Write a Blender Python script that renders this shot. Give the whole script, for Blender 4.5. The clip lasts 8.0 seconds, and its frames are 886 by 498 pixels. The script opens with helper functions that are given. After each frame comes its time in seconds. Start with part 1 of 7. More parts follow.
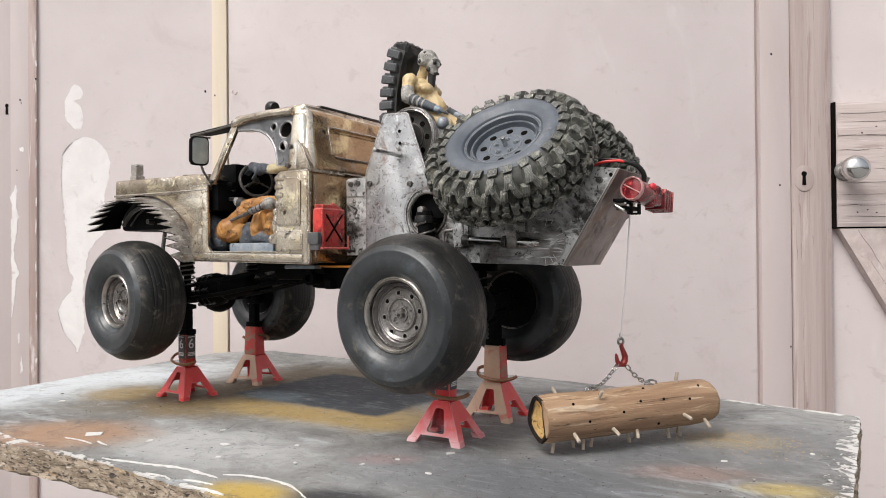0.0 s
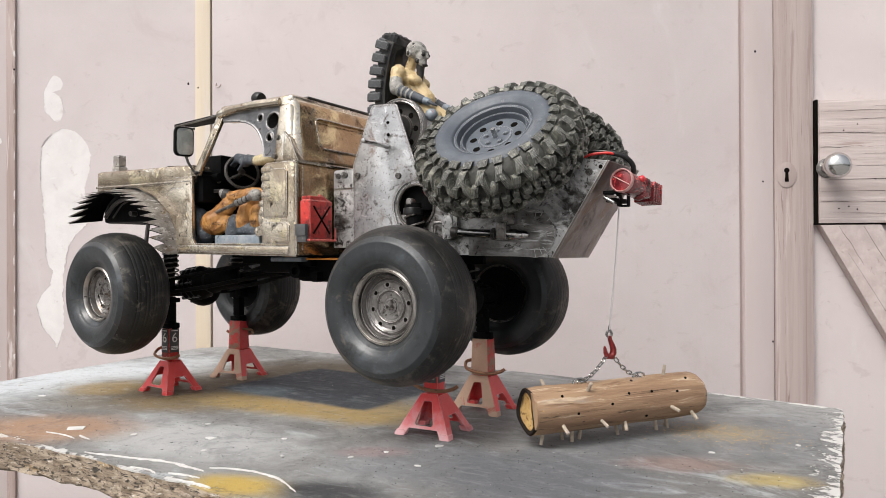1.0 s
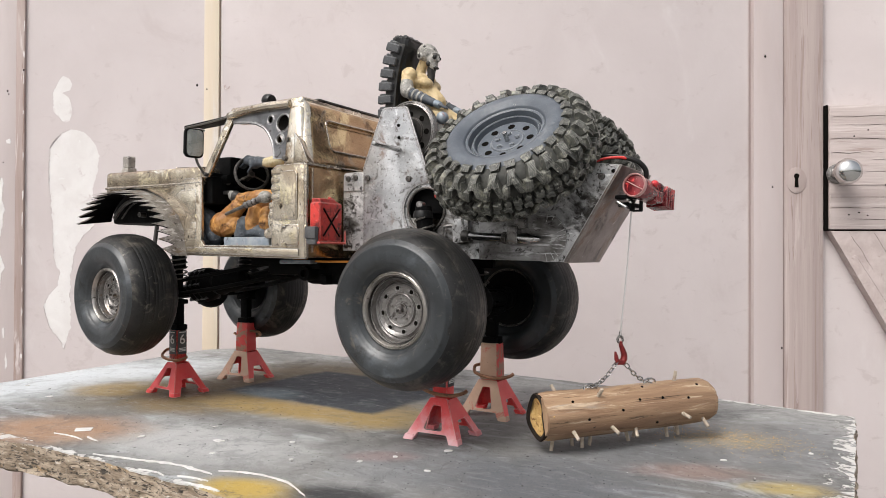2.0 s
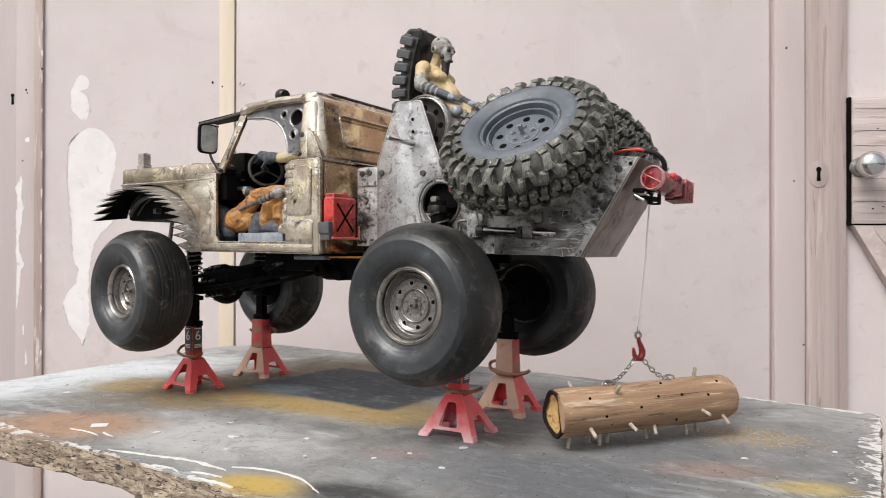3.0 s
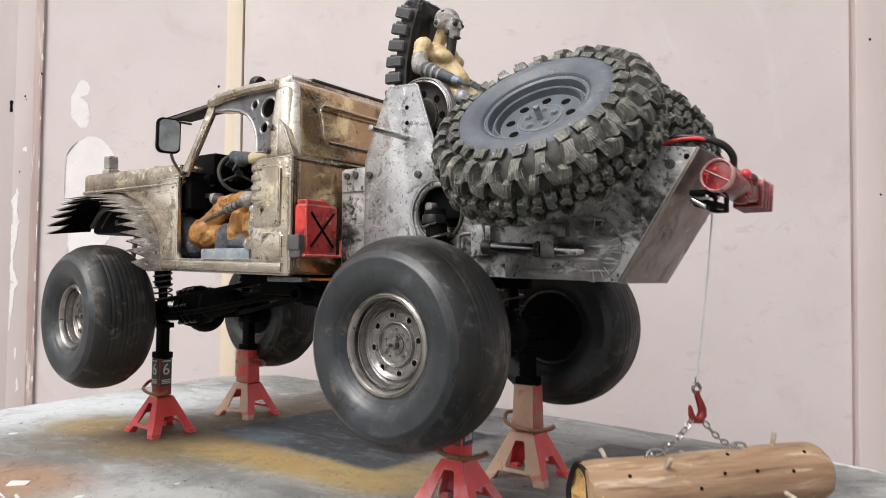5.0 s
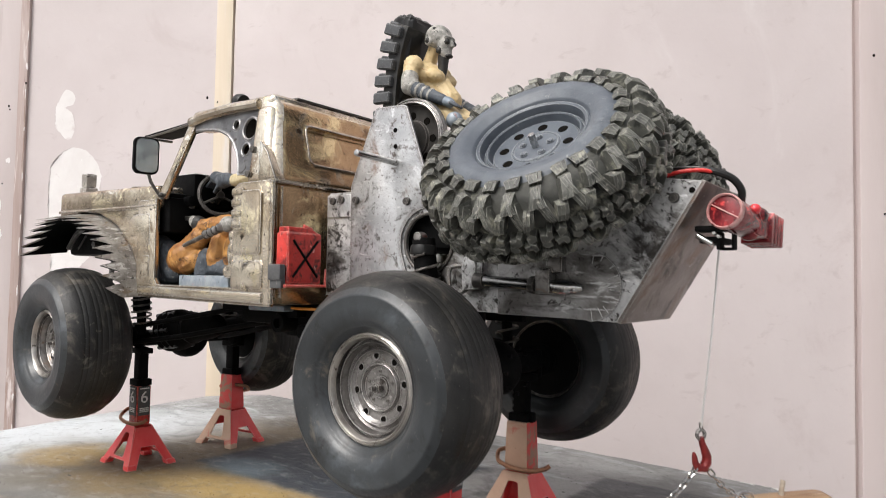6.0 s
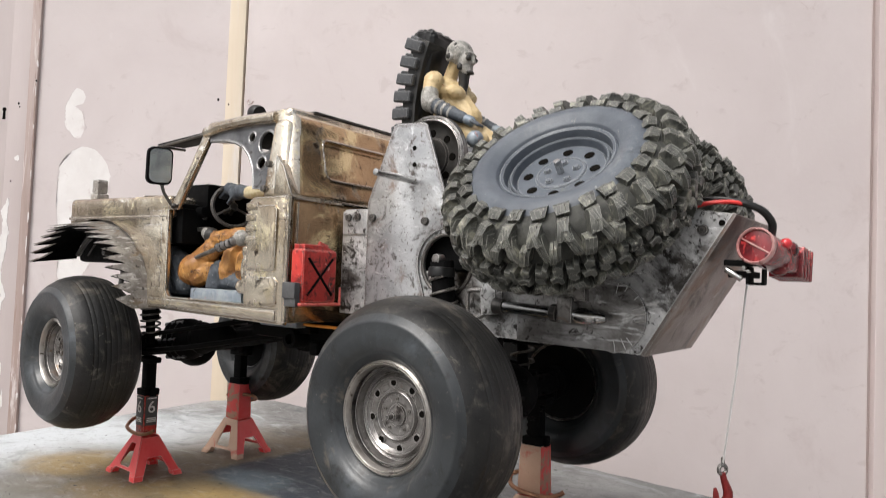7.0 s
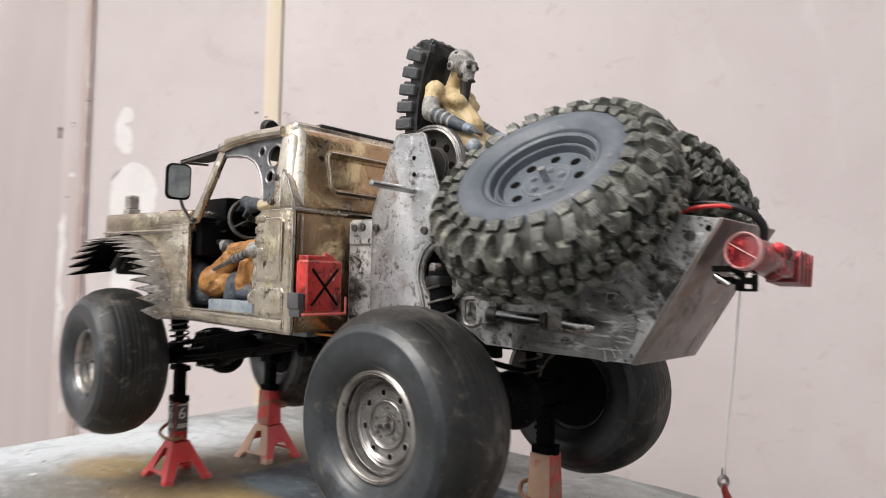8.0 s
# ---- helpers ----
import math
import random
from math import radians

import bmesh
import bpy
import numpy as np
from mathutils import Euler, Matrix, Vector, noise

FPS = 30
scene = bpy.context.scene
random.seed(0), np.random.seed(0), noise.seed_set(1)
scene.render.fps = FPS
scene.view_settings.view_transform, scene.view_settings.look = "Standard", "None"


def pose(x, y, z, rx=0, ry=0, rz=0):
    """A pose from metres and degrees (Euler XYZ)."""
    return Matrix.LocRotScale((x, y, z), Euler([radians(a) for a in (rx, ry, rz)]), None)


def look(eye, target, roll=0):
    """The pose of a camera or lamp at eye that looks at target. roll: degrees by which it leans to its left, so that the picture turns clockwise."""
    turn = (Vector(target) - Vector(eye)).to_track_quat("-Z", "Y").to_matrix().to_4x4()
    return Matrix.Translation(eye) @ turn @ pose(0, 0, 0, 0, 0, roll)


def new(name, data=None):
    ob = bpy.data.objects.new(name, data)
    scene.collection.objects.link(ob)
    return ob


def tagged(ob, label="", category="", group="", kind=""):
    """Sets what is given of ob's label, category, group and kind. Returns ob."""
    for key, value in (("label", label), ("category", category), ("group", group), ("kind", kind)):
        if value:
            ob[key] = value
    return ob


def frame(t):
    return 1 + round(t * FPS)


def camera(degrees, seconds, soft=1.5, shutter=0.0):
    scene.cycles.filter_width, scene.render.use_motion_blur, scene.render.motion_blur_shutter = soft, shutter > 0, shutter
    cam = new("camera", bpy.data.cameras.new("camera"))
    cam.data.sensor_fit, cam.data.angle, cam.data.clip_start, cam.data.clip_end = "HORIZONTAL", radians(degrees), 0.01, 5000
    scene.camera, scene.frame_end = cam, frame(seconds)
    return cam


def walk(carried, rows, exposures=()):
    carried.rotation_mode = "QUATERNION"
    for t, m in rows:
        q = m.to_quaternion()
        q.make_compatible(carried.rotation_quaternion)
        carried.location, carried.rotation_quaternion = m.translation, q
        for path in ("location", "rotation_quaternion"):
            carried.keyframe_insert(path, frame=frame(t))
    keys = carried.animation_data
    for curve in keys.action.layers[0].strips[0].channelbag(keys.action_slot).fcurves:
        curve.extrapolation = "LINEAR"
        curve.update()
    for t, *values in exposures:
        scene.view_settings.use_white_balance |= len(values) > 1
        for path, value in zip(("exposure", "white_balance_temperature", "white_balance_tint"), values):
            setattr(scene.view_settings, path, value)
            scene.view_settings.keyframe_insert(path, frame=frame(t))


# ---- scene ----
cam = camera(64.16, 8.0, soft=0.75, shutter=0.9)
PATH = [
    (0, (-0.00815, 0.01929, 0.15836), (-0.32815, 0.52681, 0.16286), -0.39),
    (0.5, (-0.01739, 0.02028, 0.15480), (-0.32954, 0.53268, 0.15693), -0.18),
    (1, (-0.01461, 0.01901, 0.15359), (-0.32170, 0.53446, 0.15617), -0.21),
    (1.5, (-0.01828, 0.01856, 0.15413), (-0.32578, 0.53375, 0.15876), 0.06),
    (3, (-0.02228, 0.02539, 0.15197), (-0.34459, 0.53146, 0.15496), 0.06),
    (3.5, (-0.02500, 0.04855, 0.14761), (-0.35627, 0.54880, 0.14848), -0.28),
    (4, (-0.02251, 0.08139, 0.13874), (-0.35948, 0.57774, 0.14827), -0.51),
    (4.5, (-0.03465, 0.12924, 0.13462), (-0.38260, 0.61771, 0.15264), -0.71),
    (4.7, (-0.05090, 0.14169, 0.14171), (-0.40507, 0.62557, 0.16234), 0.15),
    (5.8, (-0.07548, 0.17472, 0.16609), (-0.42873, 0.65922, 0.18779), 1.34),
    (6, (-0.07770, 0.17805, 0.17054), (-0.43041, 0.66275, 0.19633), 0.96),
    (6.5, (-0.09107, 0.18268, 0.17808), (-0.44943, 0.66357, 0.19610), 1.35),
    (7, (-0.09044, 0.17817, 0.18587), (-0.44513, 0.66152, 0.20965), 2.22),
    (7.5, (-0.09747, 0.17531, 0.19054), (-0.45100, 0.65906, 0.22203), 1.85),
    (7.7, (-0.09747, 0.17531, 0.19054), (-0.45100, 0.65906, 0.22203), 1.85),
    (7.8, (-0.08760, 0.18191, 0.19062), (-0.45162, 0.65735, 0.22038), 1.73),
    (7.9, (-0.07259, 0.19195, 0.19074), (-0.45258, 0.65476, 0.21787), 1.54),
    (8, (-0.05798, 0.20172, 0.19086), (-0.45350, 0.65223, 0.21542), 1.36),
]
walk(cam, [(t, look(eye, target, roll)) for t, eye, target, roll in PATH], [(0.0, 0.06), (4.7, 0.07), (5.8, 0.18), (6.5, 0.17), (7.0, 0.07), (8.0, 0.07)])

# ---- light ----
SUN_UP, SUN_ROUND = radians(53), radians(191)
world = bpy.data.worlds.new("overcast_sky")
scene.world = world
world.use_nodes = True
wn, wl = world.node_tree.nodes, world.node_tree.links
wn.clear()
sky = wn.new("ShaderNodeTexSky")
sky.sky_type = "NISHITA"
sky.sun_disc = False
sky.sun_elevation, sky.sun_rotation = SUN_UP, SUN_ROUND
sky.air_density, sky.dust_density, sky.ozone_density = 1.0, 6.0, 1.0
grey = wn.new("ShaderNodeHueSaturation")
grey.inputs["Saturation"].default_value = 0.30
bg = wn.new("ShaderNodeBackground")
bg.inputs["Strength"].default_value = 0.158
wout = wn.new("ShaderNodeOutputWorld")
wl.new(sky.outputs[0], grey.inputs["Color"])
wl.new(grey.outputs[0], bg.inputs["Color"])
wl.new(bg.outputs[0], wout.inputs["Surface"])
sun_data = bpy.data.lights.new("sun", "SUN")
sun_data.energy, sun_data.angle, sun_data.color = 1.70, radians(28), (1.0, 0.962, 0.925)
sun = new("sun", sun_data)
sun.matrix_world = look((-0.9, -1.6, 3.1), (-0.45, 0.6, 0.1))


# ---- materials ----
def mat(name, a, b, scale=60.0, rough=0.6, metal=0.0, spots=None, spot_scale=150.0, spot_cut=0.58, bump=0.3, fine=600.0,
        stretch=(1, 1, 1), coat=0.0, spread=0.25, soft_spot=0.06, rough_spread=0.15, gloss=0.5, edge=None, layers=(), rims=(), spray=None, turn=None):
    """Two-tone procedural surface with spots of wear, fine relief and uneven gloss."""
    m = bpy.data.materials.new(name)
    m.use_nodes = True
    nodes, links = m.node_tree.nodes, m.node_tree.links
    bsdf = nodes["Principled BSDF"]
    co = nodes.new("ShaderNodeTexCoord")
    mp = nodes.new("ShaderNodeMapping")
    mp.inputs["Scale"].default_value = stretch
    if turn is not None:
        # grain that runs along a board set at an angle
        mp.vector_type = "TEXTURE"
        mp.inputs["Rotation"].default_value = (0, 0, turn)
        mp.inputs["Scale"].default_value = [1 / k for k in stretch]
    links.new(co.outputs["Object"], mp.inputs["Vector"])

    def tex(s, detail=5.0, rgh=0.6, dist=0.0):
        n = nodes.new("ShaderNodeTexNoise")
        n.inputs["Scale"].default_value, n.inputs["Detail"].default_value = s, detail
        n.inputs["Roughness"].default_value, n.inputs["Distortion"].default_value = rgh, dist
        links.new(mp.outputs[0], n.inputs["Vector"])
        return n.outputs["Fac"]

    def step(src, lo, hi):
        r = nodes.new("ShaderNodeMapRange")
        r.interpolation_type = "SMOOTHSTEP"
        r.inputs["From Min"].default_value, r.inputs["From Max"].default_value = lo, hi
        links.new(src, r.inputs["Value"])
        return r.outputs["Result"]

    def mix(fac, x, y):
        k = nodes.new("ShaderNodeMix")
        k.data_type = "RGBA"
        links.new(fac, k.inputs[0])
        for v, i in ((x, 6), (y, 7)):
            if isinstance(v, tuple):
                k.inputs[i].default_value = (*v, 1)
            else:
                links.new(v, k.inputs[i])
        return k.outputs[2]

    big = tex(scale, 6, 0.62, 0.4)
    col = mix(step(big, 0.5 - spread, 0.5 + spread), a, b)
    if spots:
        for n, c in enumerate(spots if isinstance(spots, list) else [spots]):
            f = tex(spot_scale * (1 + 0.7 * n), 7, 0.68, 0.8)
            col = mix(step(f, spot_cut, spot_cut + soft_spot), col, c)
    for c, sc, cut, soft, *way in layers:
        src = mp.outputs[0]
        n = nodes.new("ShaderNodeTexNoise")
        n.inputs["Scale"].default_value, n.inputs["Detail"].default_value = sc, 7
        n.inputs["Roughness"].default_value, n.inputs["Distortion"].default_value = 0.68, 0.6
        if way:
            k = nodes.new("ShaderNodeMapping")
            k.inputs["Scale"].default_value, k.inputs["Location"].default_value = way[0], (0.31, 0.17, 0.53)
            links.new(src, k.inputs["Vector"])
            src = k.outputs[0]
        links.new(src, n.inputs["Vector"])
        col = mix(step(n.outputs["Fac"], cut, cut + soft), col, c)
    if spray:
        # a coat misted on from below, ragged at its upper limit
        sep = nodes.new("ShaderNodeSeparateXYZ")
        links.new(co.outputs["Object"], sep.inputs[0])
        lift = nodes.new("ShaderNodeMath")
        lift.operation = "MULTIPLY_ADD"
        links.new(tex(45, 5), lift.inputs[0])
        lift.inputs[1].default_value = 0.05
        links.new(sep.outputs[2], lift.inputs[2])
        up = nodes.new("ShaderNodeMapRange")
        up.inputs["From Min"].default_value, up.inputs["From Max"].default_value = spray[1] + 0.025, spray[2] + 0.025
        up.inputs["To Min"].default_value, up.inputs["To Max"].default_value = 0.85, 0.0
        links.new(lift.outputs[0], up.inputs["Value"])
        col = mix(up.outputs[0], col, spray[0])
    for c, radius, reach in (*rims, edge) if edge else ():
        # dusty or bright wear, painted edge highlights and darker bands where the surface turns sharply
        geo = nodes.new("ShaderNodeNewGeometry")
        bev = nodes.new("ShaderNodeBevel")
        bev.samples = 4
        bev.inputs["Radius"].default_value = radius
        dot = nodes.new("ShaderNodeVectorMath")
        dot.operation = "DOT_PRODUCT"
        links.new(geo.outputs["Normal"], dot.inputs[0])
        links.new(bev.outputs[0], dot.inputs[1])
        wear = nodes.new("ShaderNodeMath")
        wear.operation = "MULTIPLY_ADD"
        links.new(tex(scale * 6, 5), wear.inputs[0])
        wear.inputs[1].default_value = -0.10
        links.new(dot.outputs["Value"], wear.inputs[2])
        f = step(wear.outputs[0], 0.95 - reach, 0.95)
        inv = nodes.new("ShaderNodeMath")
        inv.operation = "SUBTRACT"
        inv.inputs[0].default_value = 1.0
        links.new(f, inv.inputs[1])
        col = mix(inv.outputs[0], col, c)
    links.new(col, bsdf.inputs["Base Color"])
    grain = tex(fine, 4, 0.6)
    rr = nodes.new("ShaderNodeMapRange")
    rr.inputs["To Min"].default_value, rr.inputs["To Max"].default_value = max(rough - rough_spread, 0.05), min(rough + rough_spread, 1)
    links.new(tex(scale * 2.3, 5), rr.inputs["Value"])
    links.new(rr.outputs[0], bsdf.inputs["Roughness"])
    bsdf.inputs["Metallic"].default_value = metal
    bsdf.inputs["Coat Weight"].default_value = coat
    bsdf.inputs["Specular IOR Level"].default_value = gloss
    bp = nodes.new("ShaderNodeBump")
    bp.inputs["Strength"].default_value, bp.inputs["Distance"].default_value = bump, 0.0006
    links.new(grain, bp.inputs["Height"])
    links.new(bp.outputs[0], bsdf.inputs["Normal"])
    return m


# besides wear and chips, blotches and rims paint in recess shading and highlights
BODY = mat("worn_shaded_champagne_metal", (0.41, 0.332, 0.240), (0.88, 0.795, 0.660), 15, 0.23, 0.88, None, bump=0.3, fine=300, spread=0.16, rough_spread=0.16, layers=(
    ((0.80, 0.70, 0.50), 26, 0.55, 0.12), ((0.26, 0.17, 0.092), 22, 0.54, 0.14), ((0.075, 0.055, 0.040), 30, 0.615, 0.12), ((0.93, 0.88, 0.78), 40, 0.57, 0.10),
    ((0.17, 0.125, 0.09), 95, 0.62, 0.12), ((0.90, 0.80, 0.58), 70, 0.59, 0.05), ((0.10, 0.075, 0.055), 240, 0.60, 0.07), ((0.94, 0.92, 0.88), 260, 0.65, 0.05, (0.25, 1, 2.5))), rims=(((0.12, 0.08, 0.05), 0.0044, 0.15),), edge=((0.92, 0.88, 0.82), 0.0013, 0.17))
# gold blotches put highlights into the colour of the scorched bronze
BRONZE = mat("scorched_highlit_bronze", (0.27, 0.160, 0.092), (0.64, 0.455, 0.265), 14, 0.22, 0.88, None, bump=0.3, fine=360, spread=0.2, rough_spread=0.16, layers=(
    ((0.90, 0.74, 0.44), 22, 0.50, 0.12), ((0.070, 0.040, 0.026), 15, 0.535, 0.16), ((0.88, 0.80, 0.64), 60, 0.58, 0.10), ((0.09, 0.058, 0.038), 60, 0.58, 0.13), ((0.06, 0.042, 0.030), 300, 0.59, 0.08)), rims=(((0.11, 0.07, 0.045), 0.0034, 0.16),), edge=((0.88, 0.82, 0.70), 0.0014, 0.18))
PLATE = mat("galvanised_steel_plate", (0.33, 0.335, 0.345), (0.66, 0.67, 0.68), 24, 0.36, 0.55, None, bump=0.4, fine=500, spread=0.2, rough_spread=0.2, layers=(
    ((0.25, 0.165, 0.125), 30, 0.53, 0.16), ((0.12, 0.112, 0.106), 70, 0.54, 0.12), ((0.70, 0.71, 0.72), 46, 0.56, 0.10), ((0.12, 0.10, 0.09), 170, 0.56, 0.12), ((0.09, 0.074, 0.068), 420, 0.59, 0.08), ((0.76, 0.76, 0.76), 200, 0.62, 0.07, (0.3, 1, 1.6))), rims=(((0.14, 0.12, 0.11), 0.0050, 0.16),), edge=((0.72, 0.715, 0.71), 0.0012, 0.12))
GUSSET = mat("dark_blued_steel", (0.085, 0.085, 0.09), (0.22, 0.22, 0.225), 50, 0.42, 0.6, (0.05, 0.042, 0.036), 120, 0.56, 0.3, 600, soft_spot=0.1, edge=((0.50, 0.49, 0.48), 0.0011, 0.14))
TAIL = mat("brown_grey_steel", (0.105, 0.088, 0.078), (0.27, 0.240, 0.225), 26, 0.40, 0.5, None, bump=0.3, gloss=0.4, layers=(((0.16, 0.095, 0.062), 24, 0.52, 0.12), ((0.36, 0.345, 0.34), 40, 0.57, 0.10, (1, 1, 0.4)), ((0.045, 0.038, 0.034), 30, 0.53, 0.12, (1, 1, 0.5)), ((0.40, 0.39, 0.38), 160, 0.62, 0.06)), edge=((0.36, 0.34, 0.32), 0.0014, 0.12))
SIDESTEEL = mat("smudged_frame_steel", (0.34, 0.34, 0.34), (0.74, 0.74, 0.74), 22, 0.40, 0.40, None, bump=0.5, fine=500, spread=0.14, rough_spread=0.2, layers=(
    ((0.13, 0.12, 0.112), 26, 0.49, 0.12), ((0.035, 0.031, 0.029), 34, 0.51, 0.17), ((0.88, 0.88, 0.88), 44, 0.555, 0.12), ((0.040, 0.035, 0.032), 85, 0.545, 0.08), ((0.17, 0.10, 0.065), 44, 0.60, 0.12), ((0.04, 0.035, 0.032), 200, 0.555, 0.08), ((0.84, 0.84, 0.84), 220, 0.62, 0.05, (0.3, 1, 1.6))), edge=((0.70, 0.70, 0.69), 0.0012, 0.12))
DARKSTEEL = mat("dark_steel", (0.035, 0.032, 0.030), (0.085, 0.08, 0.075), 90, 0.45, 0.5, (0.15, 0.135, 0.12), 220, 0.63, 0.25, 700, edge=((0.24, 0.22, 0.20), 0.0010, 0.12))
FENDER = mat("scuffed_fender_steel", (0.27, 0.248, 0.225), (0.50, 0.47, 0.44), 70, 0.45, 0.25, None, bump=1.0, fine=420, spread=0.14, layers=(((0.30, 0.22, 0.145), 50, 0.56, 0.12), ((0.72, 0.71, 0.69), 150, 0.55, 0.06, (2.0, 0.5, 1)), ((0.05, 0.043, 0.038), 240, 0.575, 0.07), ((0.80, 0.79, 0.77), 420, 0.62, 0.05)))
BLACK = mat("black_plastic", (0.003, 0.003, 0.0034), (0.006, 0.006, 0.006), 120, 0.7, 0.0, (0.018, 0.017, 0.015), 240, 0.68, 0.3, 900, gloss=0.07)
BLACKGLOSS = mat("black_rubber_sleeve", (0.008, 0.008, 0.008), (0.014, 0.014, 0.014), 80, 0.36, 0.0, None, bump=0.05, gloss=0.35)
TYRE = mat("worn_black_tread_rubber", (0.009, 0.009, 0.0088), (0.026, 0.0255, 0.0245), 30, 0.48, 0.0, None, bump=0.4, fine=340, gloss=0.38, rough_spread=0.14, layers=(((0.105, 0.093, 0.078), 34, 0.49, 0.18), ((0.006, 0.006, 0.006), 46, 0.56, 0.14), ((0.12, 0.108, 0.092), 260, 0.63, 0.08), ((0.10, 0.09, 0.075), 90, 0.60, 0.10)))
# the sidewall's bluish sheen is painted into its colour, lighter than the tread
TYRESIDE = mat("black_sidewall_blue_sheen", (0.014, 0.016, 0.018), (0.040, 0.045, 0.049), 20, 0.36, 0.0, None, bump=0.3, fine=380, gloss=0.55, rough_spread=0.12, layers=(((0.085, 0.098, 0.110), 18, 0.52, 0.22), ((0.008, 0.008, 0.008), 40, 0.54, 0.14), ((0.095, 0.085, 0.07), 60, 0.58, 0.12), ((0.12, 0.115, 0.105), 300, 0.65, 0.07)))
SIDEWALL = mat("dusty_blue_grey_rubber", (0.060, 0.071, 0.088), (0.118, 0.134, 0.156), 30, 0.50, 0.0, None, bump=0.4, fine=420, gloss=0.5, layers=(((0.155, 0.168, 0.18), 40, 0.57, 0.12), ((0.045, 0.054, 0.066), 34, 0.56, 0.15), ((0.17, 0.165, 0.12), 26, 0.60, 0.12), ((0.30, 0.30, 0.295), 300, 0.645, 0.06)), edge=((0.28, 0.295, 0.305), 0.0009, 0.14))
# olive dust, plus pale flecks and edges that paint highlights on the blocks
LUG = mat("muddy_green_black_rubber", (0.035, 0.036, 0.032), (0.120, 0.121, 0.105), 90, 0.50, 0.0, None, bump=1.0, fine=260, gloss=0.55, layers=(((0.27, 0.265, 0.21), 90, 0.545, 0.10), ((0.012, 0.012, 0.011), 64, 0.55, 0.10), ((0.40, 0.385, 0.33), 220, 0.60, 0.07)), edge=((0.225, 0.222, 0.195), 0.0005, 0.10))
CARCASS = mat("dusty_green_grey_carcass", (0.024, 0.025, 0.023), (0.080, 0.080, 0.070), 60, 0.65, 0.0, None, bump=0.8, fine=300, gloss=0.35, layers=(((0.24, 0.235, 0.185), 50, 0.55, 0.12), ((0.014, 0.014, 0.0135), 80, 0.56, 0.10)))
BLOCK = mat("dusty_black_block_rubber", (0.035, 0.037, 0.040), (0.085, 0.088, 0.093), 60, 0.58, 0.0, (0.15, 0.15, 0.15), 120, 0.60, 0.4, 500, gloss=0.35, edge=((0.22, 0.22, 0.22), 0.0009, 0.12))
# the near-black band at sharp turns paints shade into the rim's grooves
RIM = mat("dull_worn_shaded_rim", (0.15, 0.140, 0.132), (0.36, 0.345, 0.335), 70, 0.38, 0.75, None, bump=0.3, fine=600, layers=(((0.045, 0.038, 0.034), 90, 0.53, 0.14), ((0.22, 0.155, 0.11), 60, 0.58, 0.10), ((0.46, 0.44, 0.42), 190, 0.60, 0.06)), rims=(((0.03, 0.026, 0.023), 0.0026, 0.13),), edge=((0.58, 0.56, 0.54), 0.0008, 0.12))
LIP = mat("grey_worn_rim_lip", (0.24, 0.22, 0.20), (0.50, 0.475, 0.445), 60, 0.34, 0.8, (0.075, 0.058, 0.045), 130, 0.56, 0.25, 700, soft_spot=0.1, edge=((0.56, 0.53, 0.49), 0.0008, 0.14))
CHROME = mat("bright_steel", (0.40, 0.395, 0.385), (0.62, 0.615, 0.60), 160, 0.24, 1.0, (0.16, 0.14, 0.12), 240, 0.62, bump=0.1, rough_spread=0.1)
POLISH = mat("polished_chrome", (0.62, 0.62, 0.61), (0.72, 0.72, 0.71), 60, 0.14, 1.0, (0.4, 0.36, 0.33), 140, 0.64, bump=0.05, rough_spread=0.06)
# brushed steel with dark and pale streaks
BRUSHEDDARK = mat("dark_brushed_steel", (0.13, 0.12, 0.112), (0.40, 0.39, 0.385), 34, 0.42, 0.5, None, bump=0.35, fine=500, spread=0.14, layers=(((0.050, 0.044, 0.040), 22, 0.50, 0.14, (0.5, 1, 1.6)), ((0.62, 0.62, 0.62), 90, 0.58, 0.08, (0.4, 1, 1.8)), ((0.035, 0.030, 0.028), 200, 0.57, 0.08)), edge=((0.58, 0.57, 0.56), 0.0010, 0.12))
POLISHDARK = mat("dark_polished_steel", (0.10, 0.10, 0.10), (0.24, 0.24, 0.24), 60, 0.18, 0.9, (0.04, 0.036, 0.033), 120, 0.58, bump=0.1, rough_spread=0.08)
MIRROR = mat("clouded_mirror_glass", (0.30, 0.32, 0.32), (0.66, 0.69, 0.68), 55, 0.22, 0.8, (0.10, 0.105, 0.105), 60, 0.55, 0.05, 900, soft_spot=0.12)
RED = mat("scuffed_red_paint", (0.44, 0.020, 0.018), (0.66, 0.06, 0.045), 70, 0.34, 0.0, None, bump=0.25, layers=(((0.13, 0.010, 0.010), 95, 0.50, 0.14), ((0.028, 0.014, 0.012), 120, 0.555, 0.08), ((0.76, 0.36, 0.31), 260, 0.625, 0.05)), edge=((0.74, 0.28, 0.24), 0.0010, 0.12))
STANDRED = mat("faded_red_stand_paint", (0.82, 0.045, 0.050), (0.88, 0.12, 0.115), 35, 0.40, 0.0, None, bump=0.15, layers=(((0.72, 0.36, 0.34), 30, 0.585, 0.14), ((0.32, 0.10, 0.06), 40, 0.62, 0.12), ((0.18, 0.05, 0.04), 420, 0.67, 0.04)), edge=((0.78, 0.38, 0.35), 0.0008, 0.12))
